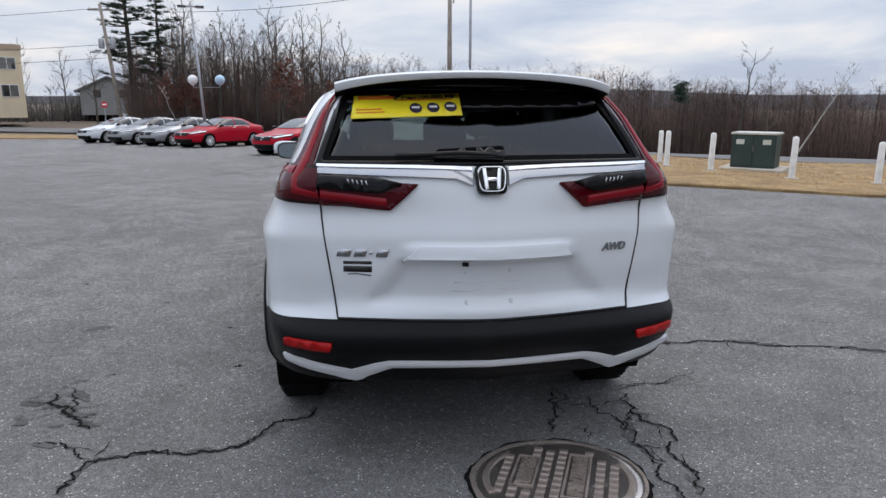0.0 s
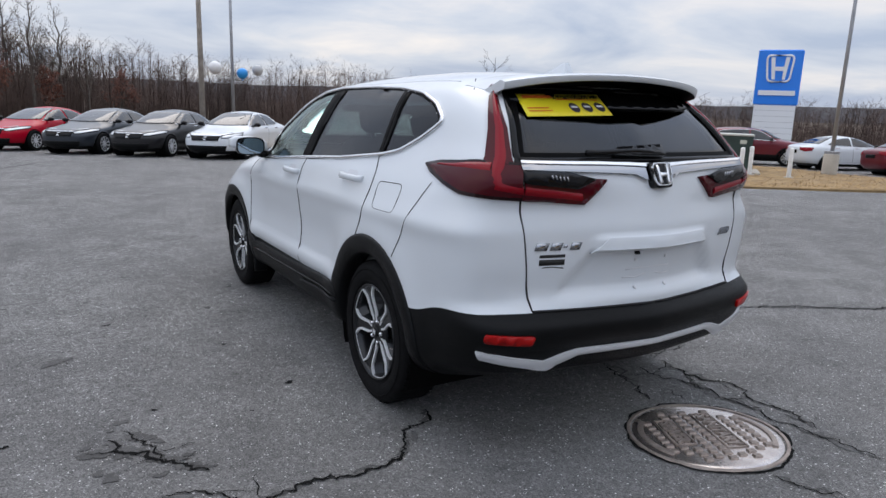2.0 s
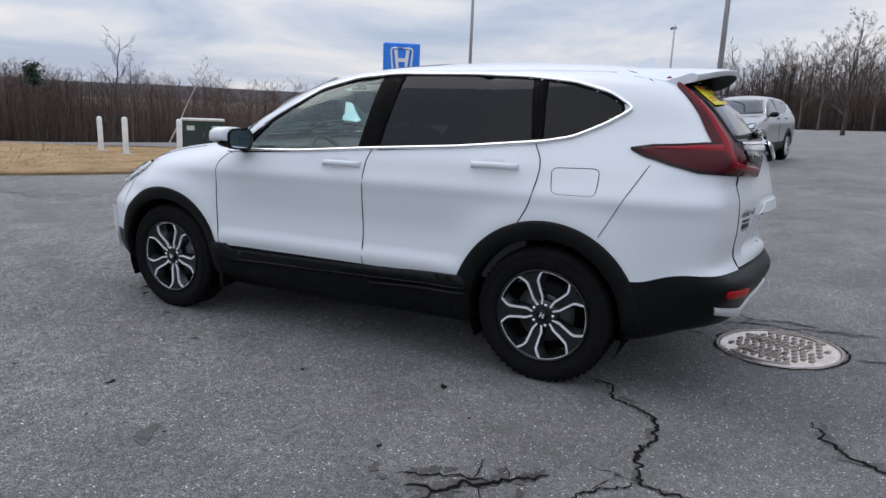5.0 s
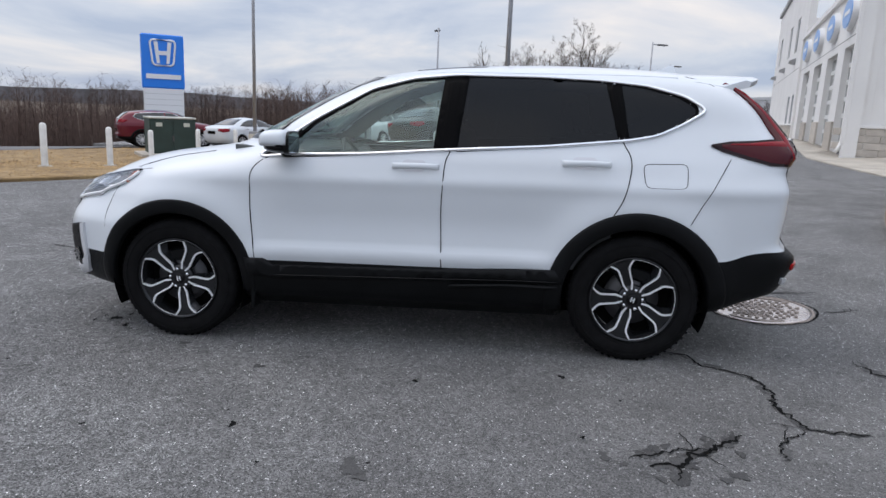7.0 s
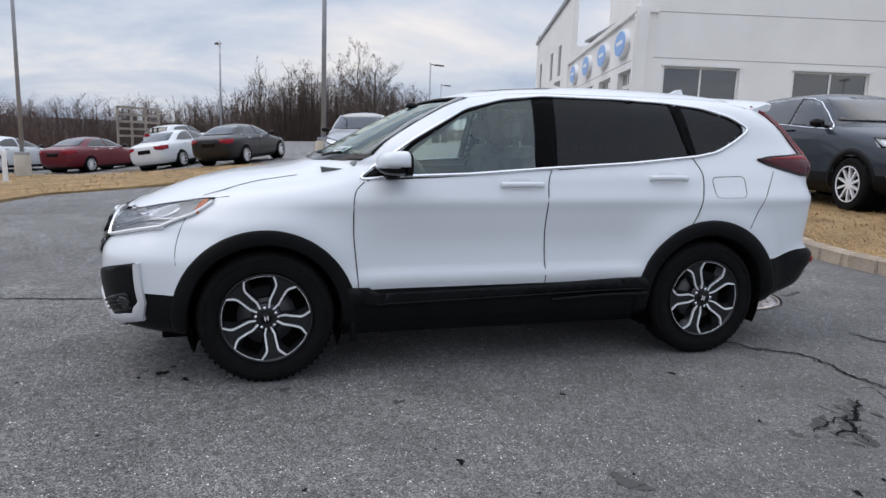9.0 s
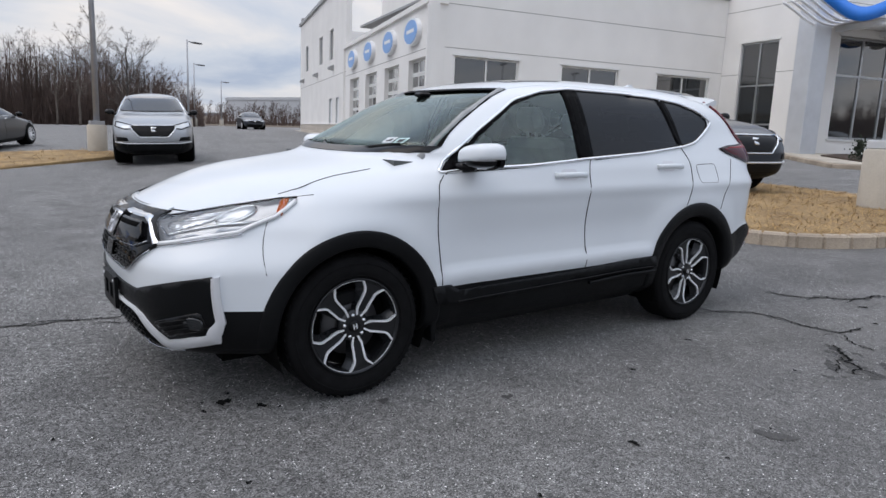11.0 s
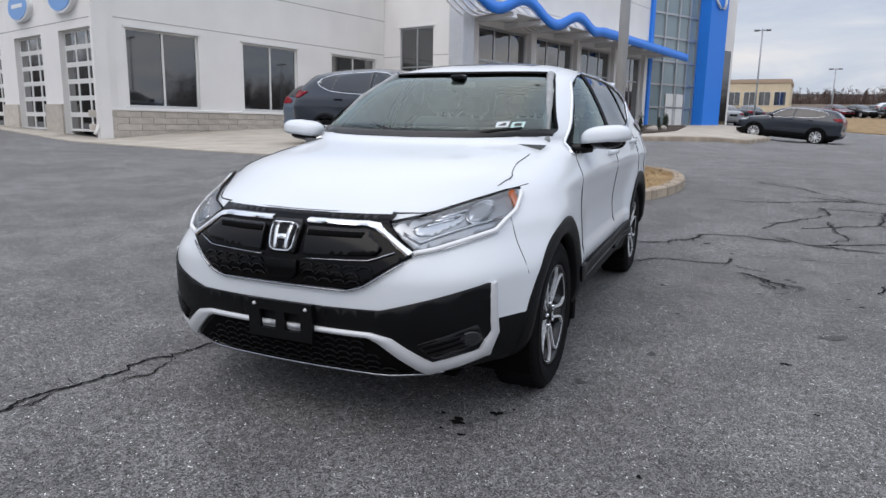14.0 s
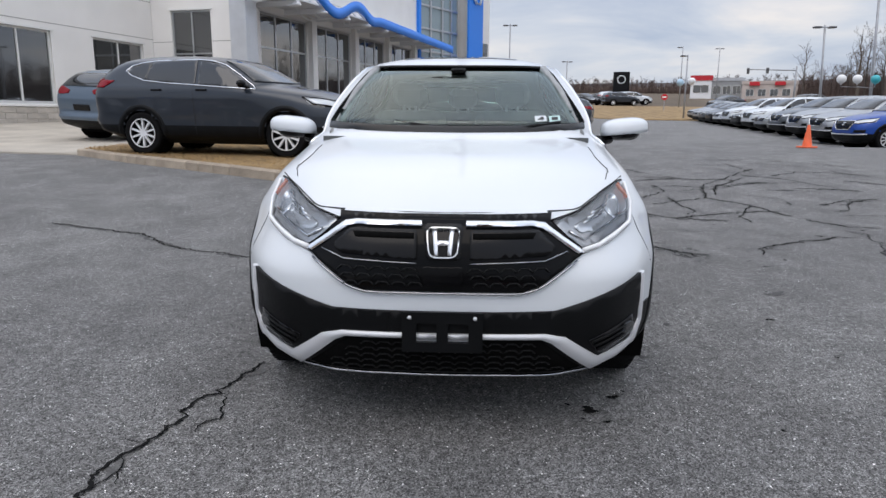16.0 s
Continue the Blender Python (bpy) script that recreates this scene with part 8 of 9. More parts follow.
PINK_WALL = wire(material("pinkish shop wall", (0.55, 0.48, 0.44), 0.8), scale=0.2, spread=0.08)


def block_building(name, x, y, rz, w, d, z0, z1, wall, fascia, label, windows=(), band=0.5):
    """A flat-roofed building; local x runs along its front, local -y is the front. windows: (x0, x1, z0, z1)."""
    b = thing(name, label, "building", m=pose(x, y, 0, 0, 0, rz))
    part("wall", Shape().box(-w / 2, w / 2, 0, d, z0 - 1.0, z1), wall, b)
    part("fascia", Shape().box(-w / 2 - 0.12, w / 2 + 0.12, -0.12, d + 0.12, z1 - band, z1 + 0.06), fascia, b)
    part("roof", Shape().box(-w / 2 + 0.2, w / 2 - 0.2, 0.2, d - 0.2, z1 + 0.05, z1 + 0.12), ROOF_GREY, b)
    for a, c, e, f in windows:
        o = part("window", Shape().box(a - 0.06, c + 0.06, -0.05, 0.1, e - 0.06, f + 0.06), FRAME_WHITE, b)
        part("pane", Shape().box(a, (a + c) / 2 - 0.03, -0.065, -0.04, e, f), WINDOW_GLASS, o)
        part("pane", Shape().box((a + c) / 2 + 0.03, c, -0.065, -0.04, e, f), WINDOW_GLASS, o)
    return b


tan_w = [(9.0 - k * 1.95 - 1.5, 9.0 - k * 1.95 - 0.2, zz, zz + 1.0) for k in range(8) for zz in (2.05, 4.5)]
block_building("office_building", -30.2 - 0.904 * 9.3, 64.1 - 0.428 * 9.3, 25.4, 18.6, 12, 1.1, 6.6, TAN, TAN_BAND, "tan two-storey stucco office building with dark windows", tan_w, 0.35)
house = thing("house", "small grey house with a low gable roof", "house", m=pose(-29.6, 85, 0, 0, 0, 12))
part("wall", Shape().prism([(-3.2, 0.0), (3.2, 0.0), (3.2, 3.0), (0, 4.55), (-3.2, 3.0)], 0, 8, 1), GREY_SIDING, house)
for sx in (-1, 1):
    part("roof", Shape().prism([(sx * 3.7, 2.72), (0, 4.55), (0, 4.72), (sx * 3.8, 2.9)], -0.4, 8.4, 1), ROOF_GREY, house)
for wx in (-1.7, 1.2):
    part("window", Shape().box(wx, wx + 0.8, -0.06, 0.06, 2.1, 3.0), WINDOW_GLASS, house)
block_building("warehouse", 156, -55, 105, 18, 30, 3.0, 7.1, PALE_WALL, PALE_WALL, "long pale metal warehouse beyond the trees", [(-6 + 4 * k, -4 + 4 * k, 4.0, 5.5) for k in range(4)])
block_building("shop_building", -4, -115.6, 175, 9.5, 14, 3.8, 8.9, TAN, TAN_BAND, "tan flat-roofed building beyond the road", [(-4 + 2.2 * k, -2.4 + 2.2 * k, 5.0, 7.0) for k in range(4)])
block_building("shop_building", -44.2, -134, 160, 3.9, 10, 5.6, 9.2, SIGN_WHITE, SIGN_RED, "white showroom with a red sign band", [(-1.4, 1.4, 6.0, 7.4)], 0.9)
block_building("shop_building", -49.0, -133, 160, 6.0, 14, 5.6, 8.7, GREY_WALL, PALE_WALL, "grey flat-roofed shop beyond the road", [(-2.6 + 1.8 * k, -1.2 + 1.8 * k, 5.7, 7.2) for k in range(3)])
pink = block_building("shop_building", -55.6, -129.5, 157, 9.6, 12, 5.2, 8.0, PINK_WALL, PINK_WALL, "pinkish stucco restaurant with red awnings", [(-4 + 2.1 * k, -2.7 + 2.1 * k, 5.3, 6.5) for k in range(4)])
for sx in (-2.6, 1.8):
    part("awning", Shape().box(sx - 0.9, sx + 0.9, -0.5, -0.1, 7.2, 7.9), SIGN_RED, pink)
bp = thing("pylon_sign", "black pylon sign with a pale mark beside the road", "sign", m=pose(-19.2, -88.3, far_land(-19.2, -88.3), 0, 0, 170))
part("panel", Shape().box(-1.05, 1.05, -0.3, 0.3, -0.2, 4.3, 0.05), GLOSS_BLACK, bp)
part("mark", Shape().tube([(0.5 * math.cos(k * math.pi / 8), -0.33, 3.3 + 0.5 * math.sin(k * math.pi / 8)) for k in range(16)], 0.06, 5, closed=True), SIGN_WHITE, bp, "pale ring mark")
sig_z = far_land(-39, -82)
sig = thing("traffic_signal", "grey traffic signal mast with a long arm over the road", "traffic signal", m=pose(-39, -82, sig_z, 0, 0, 157))
part("mast", Shape().tube([(0, 0, -0.3), (0, 0, 7.4 - sig_z)], [0.14, 0.1], 10), STEEL, sig)
part("arm", Shape().tube([(0, 0, 6.9 - sig_z), (-5.6, 0, 7.15 - sig_z)], [0.08, 0.05], 8), STEEL, sig)
for ax in (-5.4, -3.2):
    part("signal_head", Shape().box(ax - 0.16, ax + 0.16, -0.14, 0.14, 6.6 - sig_z, 7.3 - sig_z, 0.03), STEEL_DARK, sig)


def pickup(x, y, rz, color, label):
    t = thing("pickup_truck", label, "truck", m=lie(x, y, rz, 0.02, far_land))
    part("body", Shape().prism([(2.6, 0.45), (2.65, 0.9), (1.2, 1.05), (0.7, 1.7), (-0.6, 1.72), (-0.75, 1.1), (-2.6, 1.1), (-2.65, 0.5)], -0.9, 0.9, 0), PAINTS[color], t, color + " truck body")
    for sx in (-1, 1):
        part("side_window", Shape().prism([(0.95, 1.12), (0.62, 1.6), (-0.5, 1.62), (-0.6, 1.12)], sx * 0.905 - 0.004, sx * 0.905 + 0.004, 0), FAR_GLASS, t)
        for wy in (1.6, -1.6):
            part("wheel", Shape().lathe([(0.0, -0.12), (0.36, -0.12), (0.38, 0), (0.36, 0.12), (0.18, 0.13), (0, 0.1)], 16, "x", center=(sx * 0.8, wy, 0.38)), RUBBER, t)
    return t


PAINTS["teal"] = paint("pale teal paint", (0.25, 0.50, 0.46))
pickup(-22.9, 75.5, -75, "white", "white work truck parked before the grey house")
pickup(-21.0, 72.0, -80, "teal", "pale teal pickup truck parked before the house")

# ---- bare winter trees ----
BARK = wire(material("grey-brown bark", (0.105, 0.088, 0.075), 0.95), scale=2, spread=0.3)
BARK_DARK = wire(material("dark wet bark", (0.055, 0.047, 0.042), 0.95), scale=2, spread=0.3)
BIRCH = wire(material("pale birch bark", (0.42, 0.40, 0.36), 0.85), scale=5, spread=0.35)
NEEDLES = wire(material("dark pine needles", (0.022, 0.042, 0.026), 0.9), scale=1.5, spread=0.5)
OAK_LEAF = wire(material("dry russet oak leaves", (0.115, 0.042, 0.026), 0.9), scale=1.5, spread=0.45)
BRUSH = wire(material("brown winter brush", (0.070, 0.046, 0.038), 0.95), scale=0.12, spread=0.4, fine=0.35, fine_scale=2.0)
TWIG_PALE = wire(material("pale bare stems", (0.25, 0.21, 0.17), 0.9), scale=0.3, spread=0.3)
FAR_WOOD = wire(material("distant hazy woods", (0.115, 0.11, 0.115), 0.95), scale=0.02, spread=0.25, fine=0.3, fine_scale=0.15)


def spike(s, a, b, r):
    """A thin pointed three-sided twig."""
    d = (b - a)
    u = d.orthogonal().normalized() * r
    w = d.normalized().cross(u)
    s.add([a + u, a - u * 0.5 + w * 0.87, a - u * 0.5 - w * 0.87, b], [(0, 1, 3), (1, 2, 3), (2, 0, 3)])


def bend(rng, d, amount):
    return (d + Vector((rng.uniform(-1, 1), rng.uniform(-1, 1), rng.uniform(-1, 1))) * amount).normalized()


def limb(s, rng, a, d, length, r, level, sides, twig, up=0.12, leaves=None):
    """One limb in three bends, with side limbs down to twigs."""
    pts, rad = [a], [r]
    steps = 4 if level > 1 else 3
    for i in range(steps):
        d = bend(rng, d, 0.22) + Vector((0, 0, up))
        d.normalize()
        pts.append(pts[-1] + d * length / steps)
        rad.append(max(twig * 0.5, r * (1 - 0.8 * (i + 1) / steps)))
    s.tube(pts, rad, sides if level > 1 else 3, cap=False)
    if leaves is not None and level <= 1:
        leaves += pts[1:]
    n = {3: 7, 2: 6, 1: 5}.get(level, 0)
    for k in range(n):
        t = rng.uniform(0.25, 1.0) * steps
        i = min(int(t), steps - 1)
        p = pts[i].lerp(pts[i + 1], t - i)
        ax = (pts[i + 1] - pts[i]).normalized()
        out = ax.cross(Vector((rng.uniform(-1, 1), rng.uniform(-1, 1), rng.uniform(-1, 1)))).normalized()
        nd = (ax * rng.uniform(0.5, 1.0) + out * rng.uniform(0.5, 0.9)).normalized()
        ln = length * rng.uniform(0.32, 0.6) * (1.1 - 0.5 * t / steps)
        if level <= 1:
            spike(s, p, p + nd * ln, twig)
        else:
            limb(s, rng, p, nd, ln, rad[i] * 0.55, level - 1, max(3, sides - 2), twig, up, leaves)


def bare_tree(seed, height, spread, trunk_r, label, bark=BARK, lean=(0, 0), fork=0.35, limbs=11, twig=0.009, leaf=None, category="tree", level=2):
    """Tapered trunk with limbs in uneven whorls; optionally some dry leaves still on it."""
    rng = random.Random(seed)
    t = thing("tree", label, category, "")
    trunk, pts = Shape(), []
    n = 9
    for i in range(n + 1):
        k = i / n
        pts.append(Vector((lean[0] * k + rng.uniform(-1, 1) * 0.02 * height * k, lean[1] * k + rng.uniform(-1, 1) * 0.02 * height * k, -0.3 + (height * 0.93 + 0.3) * k)))
    rad = [trunk_r * (1.25 if i == 0 else (1 - 0.88 * i / n)) for i in range(n + 1)]
    trunk.tube(pts, rad, 8)
    part("trunk", trunk, bark, t, fix=False)
    crown, leaves = Shape(), []
    for k in range(limbs):
        f = fork + (0.97 - fork) * (k + rng.random() * 0.7) / limbs
        q = f * n
        i = min(int(q), n - 1)
        p = pts[i].lerp(pts[i + 1], q - i)
        a = k * 2.4 + rng.uniform(-0.5, 0.5)
        d = Vector((math.cos(a), math.sin(a), rng.uniform(0.5, 1.3))).normalized()
        limb(crown, rng, p, d, spread * (1.15 - 0.75 * f) * rng.uniform(0.7, 1.15), rad[i] * 0.5, level, 5, twig, 0.14, leaves if leaf else None)
    part("crown", crown, bark, t, fix=False)
    if leaf:
        s = Shape()
        for p in leaves:
            for _ in range(6):
                c = p + Vector((rng.gauss(0, 0.16), rng.gauss(0, 0.16), rng.gauss(0, 0.13)))
                u = Vector((rng.uniform(-1, 1), rng.uniform(-1, 1), rng.uniform(-1, 1))).normalized() * rng.uniform(0.05, 0.10)
                w = u.orthogonal() * rng.uniform(0.5, 0.9)
                s.add([c - u, c + w, c + u, c - w], [(0, 1, 2, 3)])
        part("foliage", s, leaf, t, fix=False)
    return t


def plant(tree, x, y, rz=0, scale=1.0, z=None):
    z = stand_z(x, y) if z is None else z
    m = pose(x, y, z, 0, 0, rz) @ Matrix.Scale(scale, 4)
    tree.matrix_world = m
    tree.matrix_basis = m
    return tree


def pine_tree(seed, height, label):
    rng = random.Random(seed)
    t = thing("pine_tree", label, "tree")
    part("trunk", Shape().tube([(0, 0, -0.3), (0.1, 0, height * 0.4), (0, 0.1, height * 0.7), (0.1, 0.1, height)], [0.26, 0.2, 0.13, 0.03], 8), BARK_DARK, t, fix=False)
    wood, green = Shape(), Shape()
    z = height * 0.30
    while z < height * 0.98:
        k = (z / height - 0.30) / 0.68
        reach = 3.3 * (0.75 + 0.4 * math.sin(3.1 * k)) * (1.02 - k) ** 0.55
        for j in range(rng.randint(3, 5)):
            a = rng.uniform(0, 2 * math.pi)
            ln = reach * rng.uniform(0.45, 1.1)
            tip = Vector((math.cos(a) * ln, math.sin(a) * ln, z + ln * rng.uniform(-0.02, 0.22)))
            wood.tube([(0, 0, z), tuple(Vector((0, 0, z)).lerp(tip, 0.5) + Vector((0, 0, -0.05))), tuple(tip)], [0.05, 0.035, 0.015], 4, cap=False)
            for i in range(max(2, int(ln * 2.6))):
                f = rng.uniform(0.3, 1.0)
                side = Vector((-math.sin(a), math.cos(a), 0)) * rng.gauss(0, 0.28 * (1.2 - f * 0.4))
                c = Vector((0, 0, z)).lerp(tip, f) + side + Vector((0, 0, rng.uniform(-0.02, 0.12)))
                for q in range(24):
                    d = Vector((rng.gauss(0, 1), rng.gauss(0, 1), abs(rng.gauss(0.25, 0.4)))).normalized()
                    spike(green, c, c + d * rng.uniform(0.22, 0.46), 0.035)
        z += rng.uniform(0.4, 0.62)
    part("bough_frame", wood, BARK_DARK, t, fix=False)["kind"] = "stuff"
    part("needle_crown", green, NEEDLES, t, "layers of dark green needles", fix=False)
    return t


plant(pine_tree(4, 14.2, "tall dark pine with layered boughs beside the road"), -18.2, 55.5)
plant(pine_tree(9, 11.5, "dark pine half hidden behind a taller one"), -16.6, 58.5)
TALL = "tall bare woodland tree with a fine twig crown"
talls = [bare_tree(11, 11.0, 3.6, 0.17, TALL, BARK, fork=0.32, limbs=15, twig=0.013), bare_tree(12, 10.2, 3.2, 0.14, TALL, BARK_DARK, fork=0.38, limbs=14, twig=0.013), bare_tree(13, 9.4, 3.4, 0.15, TALL, BARK, fork=0.3, limbs=14, twig=0.013),
         bare_tree(14, 8.6, 2.6, 0.11, TALL, BARK_DARK, fork=0.35, limbs=12, twig=0.013)]
spots = []
rng = random.Random(21)
for k in range(34):
    x = -15.0 + 0.5 * k + rng.uniform(-0.5, 0.5)
    y = 52.5 + rng.uniform(0, 9) + 0.09 * max(0.0, x + 15)
    spots.append((x, y, rng.uniform(0, 360), rng.uniform(0.82, 1.12) * (1 - 0.3 * smooth(-6, 3, x))))
for k, (x, y, rz, sc) in enumerate(spots):
    base = talls[k % 4]
    z = stand_z(x, y)
    if k < 4:
        plant(base, x, y, rz, sc)
        tagged(base, TALL, "tree", "tall trees at the wood's edge")
    else:
        tagged(copy_thing(base, pose(x, y, z, 0, 0, rz) @ Matrix.Scale(sc, 4)), TALL, "tree", "tall trees at the wood's edge")
OAK = "young oak still carrying dry russet leaves"
oak = plant(bare_tree(31, 5.6, 2.3, 0.1, OAK, BARK_DARK, fork=0.2, limbs=12, twig=0.012, leaf=OAK_LEAF), -5.6, 51.5)
for x, y, rz, sc in ((-14.3, 50.8, 40, 0.78), (-13.0, 51.6, 200, 0.72), (-12.2, 52.0, 90, 0.6), (-1.5, 52.5, 120, 0.7), (3.5, 58, 20, 0.8)):
    tagged(copy_thing(oak, pose(x, y, stand_z(x, y), 0, 0, rz) @ Matrix.Scale(sc, 4)), OAK, "tree", "russet oaks")
plant(bare_tree(41, 6.0, 2.3, 0.085, "slender dark tree with a few crooked limbs", BARK_DARK, (0.9, 0.2), 0.45, 7, 0.008), 20.2, 29.5)
plant(bare_tree(42, 5.7, 2.1, 0.07, "small tree with rusty bark and fine bare twigs", BARK, (0.15, 0), 0.3, 9, 0.005, level=3), 24.1, 32.8)
plant(bare_tree(43, 5.4, 1.2, 0.055, "pale birch leaning far over the verge", BIRCH, (2.6, -1.0), 0.6, 8, 0.008), 23.6, 29.4)
plant(bare_tree(44, 4.6, 1.0, 0.05, "low pitch pine sapling with tufts of leaves", BARK_DARK, (0, 0), 0.72, 6, 0.01, leaf=NEEDLES), 19.9, 35.3)
plant(bare_tree(45, 5.4, 3.6, 0.12, "spreading bare tree at the edge of the back lot", BARK_DARK, (0.2, 0), 0.22, 11, 0.006, level=3), 40.5, -5.2)
plant(bare_tree(46, 6.6, 3.3, 0.1, "slim bare tree with a high open crown", BARK, (0.2, 0), 0.3, 10, 0.008, level=3), 55.8, -4.5)
plant(bare_tree(47, 9.6, 4.6, 0.14, "tall thin bare tree beyond the back lot", BARK, (0.2, 0), 0.35, 10, 0.009, level=3), 65, -7)
plant(bare_tree(48, 3.8, 0.9, 0.04, "pale leaning birch stem at the wood's edge", BIRCH, (-1.3, 0), 0.7, 5, 0.01), -13.2, 50.0)
for k, (x, y) in enumerate(((-37.2, 80), (-33.5, 82), (-30.2, 82))):
    tagged(copy_thing(talls[k], pose(x, y, far_land(x, y), 0, 0, 70 * k) @ Matrix.Scale(0.88 + 0.1 * (k == 2), 4)), "bare tree standing behind the road", "tree", "trees behind the office")
for k, (x, y, sc) in enumerate(((-40, -70, 0.85), (-43, -74, 0.9), (-46, -95, 1.0), (-48.5, -88, 0.95), (-51, -84, 1.0), (-54, -90, 1.05), (-45.5, -80, 0.9), (-58, -86, 1.0), (-62, -92, 1.1))):
    tagged(copy_thing(talls[k % 4], pose(x, y, far_land(x, y), 0, 0, 50 * k) @ Matrix.Scale(sc, 4)), "tall bare tree across the south road", "tree", "south road trees")

for k, (x, y, sc) in enumerate(((60, 2.5, 0.72), (63, -1.5, 0.8), (61, -8.5, 0.75), (67, -11.5, 0.85), (58.5, -3.2, 0.62))):
    tagged(copy_thing(talls[k % 4], pose(x, y, far_land(x, y), 0, 0, 80 * k) @ Matrix.Scale(sc, 4)), "tall bare tree behind the back lot", "tree", "back lot trees")

# ---- woods: uncountable stems and brush ----
rng = random.Random(77)


def wood_belt(name, label, count, stems, arc, r0, r1, tops, mat, twig=0.011, stem_w=0.022, base=far_land, center=(-1, 0)):
    """A belt of small bare trees and upright brush between two distances; tops: (bearing, height of the crowns)."""
    s = Shape()
    for k in range(count + stems):
        b = rng.uniform(*arc)
        f = rng.random() ** 1.5
        r = r0(b) + (r1 - r0(b)) * f
        x, y = center[0] + r * math.sin(radians(b)), center[1] + r * math.cos(radians(b))
        z = base(x, y)
        h = max(1.2, lerp_table(tops, b) - z) * rng.uniform(0.72, 1.06)
        p = Vector((x, y, z - 0.2))
        if k >= count:
            h *= rng.uniform(0.28, 0.86)
            q = p + Vector((rng.gauss(0, 0.12) * h, rng.gauss(0, 0.12) * h, h))
            spike(s, p, q, stem_w * rng.uniform(0.6, 1.5) * (1 + r / 140))
            for j in range(2):
                f2 = rng.uniform(0.35, 0.85)
                spike(s, p.lerp(q, f2), p.lerp(q, f2) + Vector((rng.gauss(0, 0.25), rng.gauss(0, 0.25), rng.uniform(0.3, 0.8))) * h * 0.35, stem_w * 0.7)
            continue
        tip = p + Vector((rng.gauss(0, 0.05) * h, rng.gauss(0, 0.05) * h, h))
        s.tube([p, p.lerp(tip, 0.5) + Vector((rng.gauss(0, 0.15), rng.gauss(0, 0.15), 0)), tip], [h * 0.007 + 0.02, h * 0.0045 + 0.012, 0.008], 4, cap=False)
        for j in range(11):
            f2 = rng.uniform(0.25, 0.96)
            a = p.lerp(tip, f2)
            ang = rng.uniform(0, 2 * math.pi)
            e = a + Vector((math.cos(ang), math.sin(ang), rng.uniform(0.7, 1.6))) * h * 0.2 * (1.15 - 0.6 * f2)
            spike(s, a, e, twig * 1.4)
            for i in range(6):
                c = a.lerp(e, rng.uniform(0.25, 0.95))
                spike(s, c, c + Vector((rng.gauss(0, 0.6), rng.gauss(0, 0.6), rng.uniform(0.2, 1.0))) * h * 0.09, twig)
    ob = part(name, s, mat, fix=False)
    return tagged(ob, label, "woods", kind="stuff")


TOPS = [(-17, 6.5), (-8, 7.0), (0, 6.2), (5, 5.6), (10, 5.0), (16, 4.8), (20, 5.2), (24, 4.8), (28, 3.8), (32, 3.5), (42, 3.2), (52, 3.0), (62, 2.9), (75, 3.6), (84, 4.4), (91, 7.4), (97, 7.6), (101, 6.4), (104, 4.2)]
wood_belt("woods", "dense brown bare woods beyond the road", 700, 15000, (-17.5, 34), lambda b: 55 + 10 * smooth(-2, 12, b), 92, TOPS, BRUSH)
wood_belt("woods", "dense brown bare woods behind the verge", 560, 12500, (30, 72), lambda b: 62, 105, TOPS, BRUSH)
wood_belt("woods", "low brown bare woods behind the back lot", 620, 12000, (68, 104), lambda b: 60 + 6 * smooth(90, 104, b), 95, TOPS, BRUSH)
wood_belt("woods", "scattered pale stems among the dark brush", 0, 120, (-14, 100), lambda b: 56 + 9 * smooth(-2, 12, b), 66, [(-17, 5.0), (0, 4.0), (15, 1.6), (60, 1.8), (100, 3.0)], TWIG_PALE, stem_w=0.035)
wood_belt("woods", "brown trees round the far warehouse", 180, 1600, (103, 132), lambda b: 118, 150, [(103, 5.0), (120, 5.8), (132, 5.6)], BRUSH, twig=0.022, stem_w=0.04)
wood_belt("woods", "dark hedge and scrub behind the road junction", 40, 1500, (-44, -16), lambda b: 92, 104, [(-44, 3.2), (-30, 3.6), (-16, 4.5)], BARK_DARK, stem_w=0.07, twig=0.02)
wood_belt("woods", "brown tree line across the south road", 420, 6000, (205, 240), lambda b: 105, 135, [(205, 8.0), (210, 8.8), (238, 10.5)], BRUSH, twig=0.02, stem_w=0.04)
wood_belt("woods", "long grey tree line far to the south", 420, 5200, (165, 215), lambda b: 215, 245, [(165, 12.6), (205, 13.6)], BRUSH, twig=0.04, stem_w=0.07)

hills = Shape()
ring = []
for k in range(181):
    b = radians(2 * k)
    top = 11 + 3.5 * math.sin(3 * b + 0.6) + 2.2 * math.sin(7 * b) + 1.0 * math.sin(19 * b) + rng.uniform(-0.5, 0.5)
    r = 760
    x, y = r * math.sin(b), r * math.cos(b)
    ring.append((x, y, top + (30 * smooth(0.2, 0.9, -math.cos(b)))))
hills.add([(x, y, -60) for x, y, z in ring] + ring + [(x * 1.25, y * 1.25, z - 4) for x, y, z in ring], [(i + o * 181, i + 1 + o * 181, 181 + i + 1 + o * 181, 181 + i + o * 181) for i in range(180) for o in (0, 1)])
tagged(part("backdrop", hills, FAR_WOOD, fix=False), "low wooded ridge along the horizon", "hills", kind="structure")
FIELD = [(-75, -53), (-22, -47), (-11, -47.5), (-8, -52), (-9, -62), (-12, -84), (-75, -66)]
tagged(sheet("grass_field", FIELD, 0.0, GRASS, 3.0, 0.05, lambda x, y: land(x, y) + 0.04), "tawny winter grass field beside the road", "grass", kind="structure")
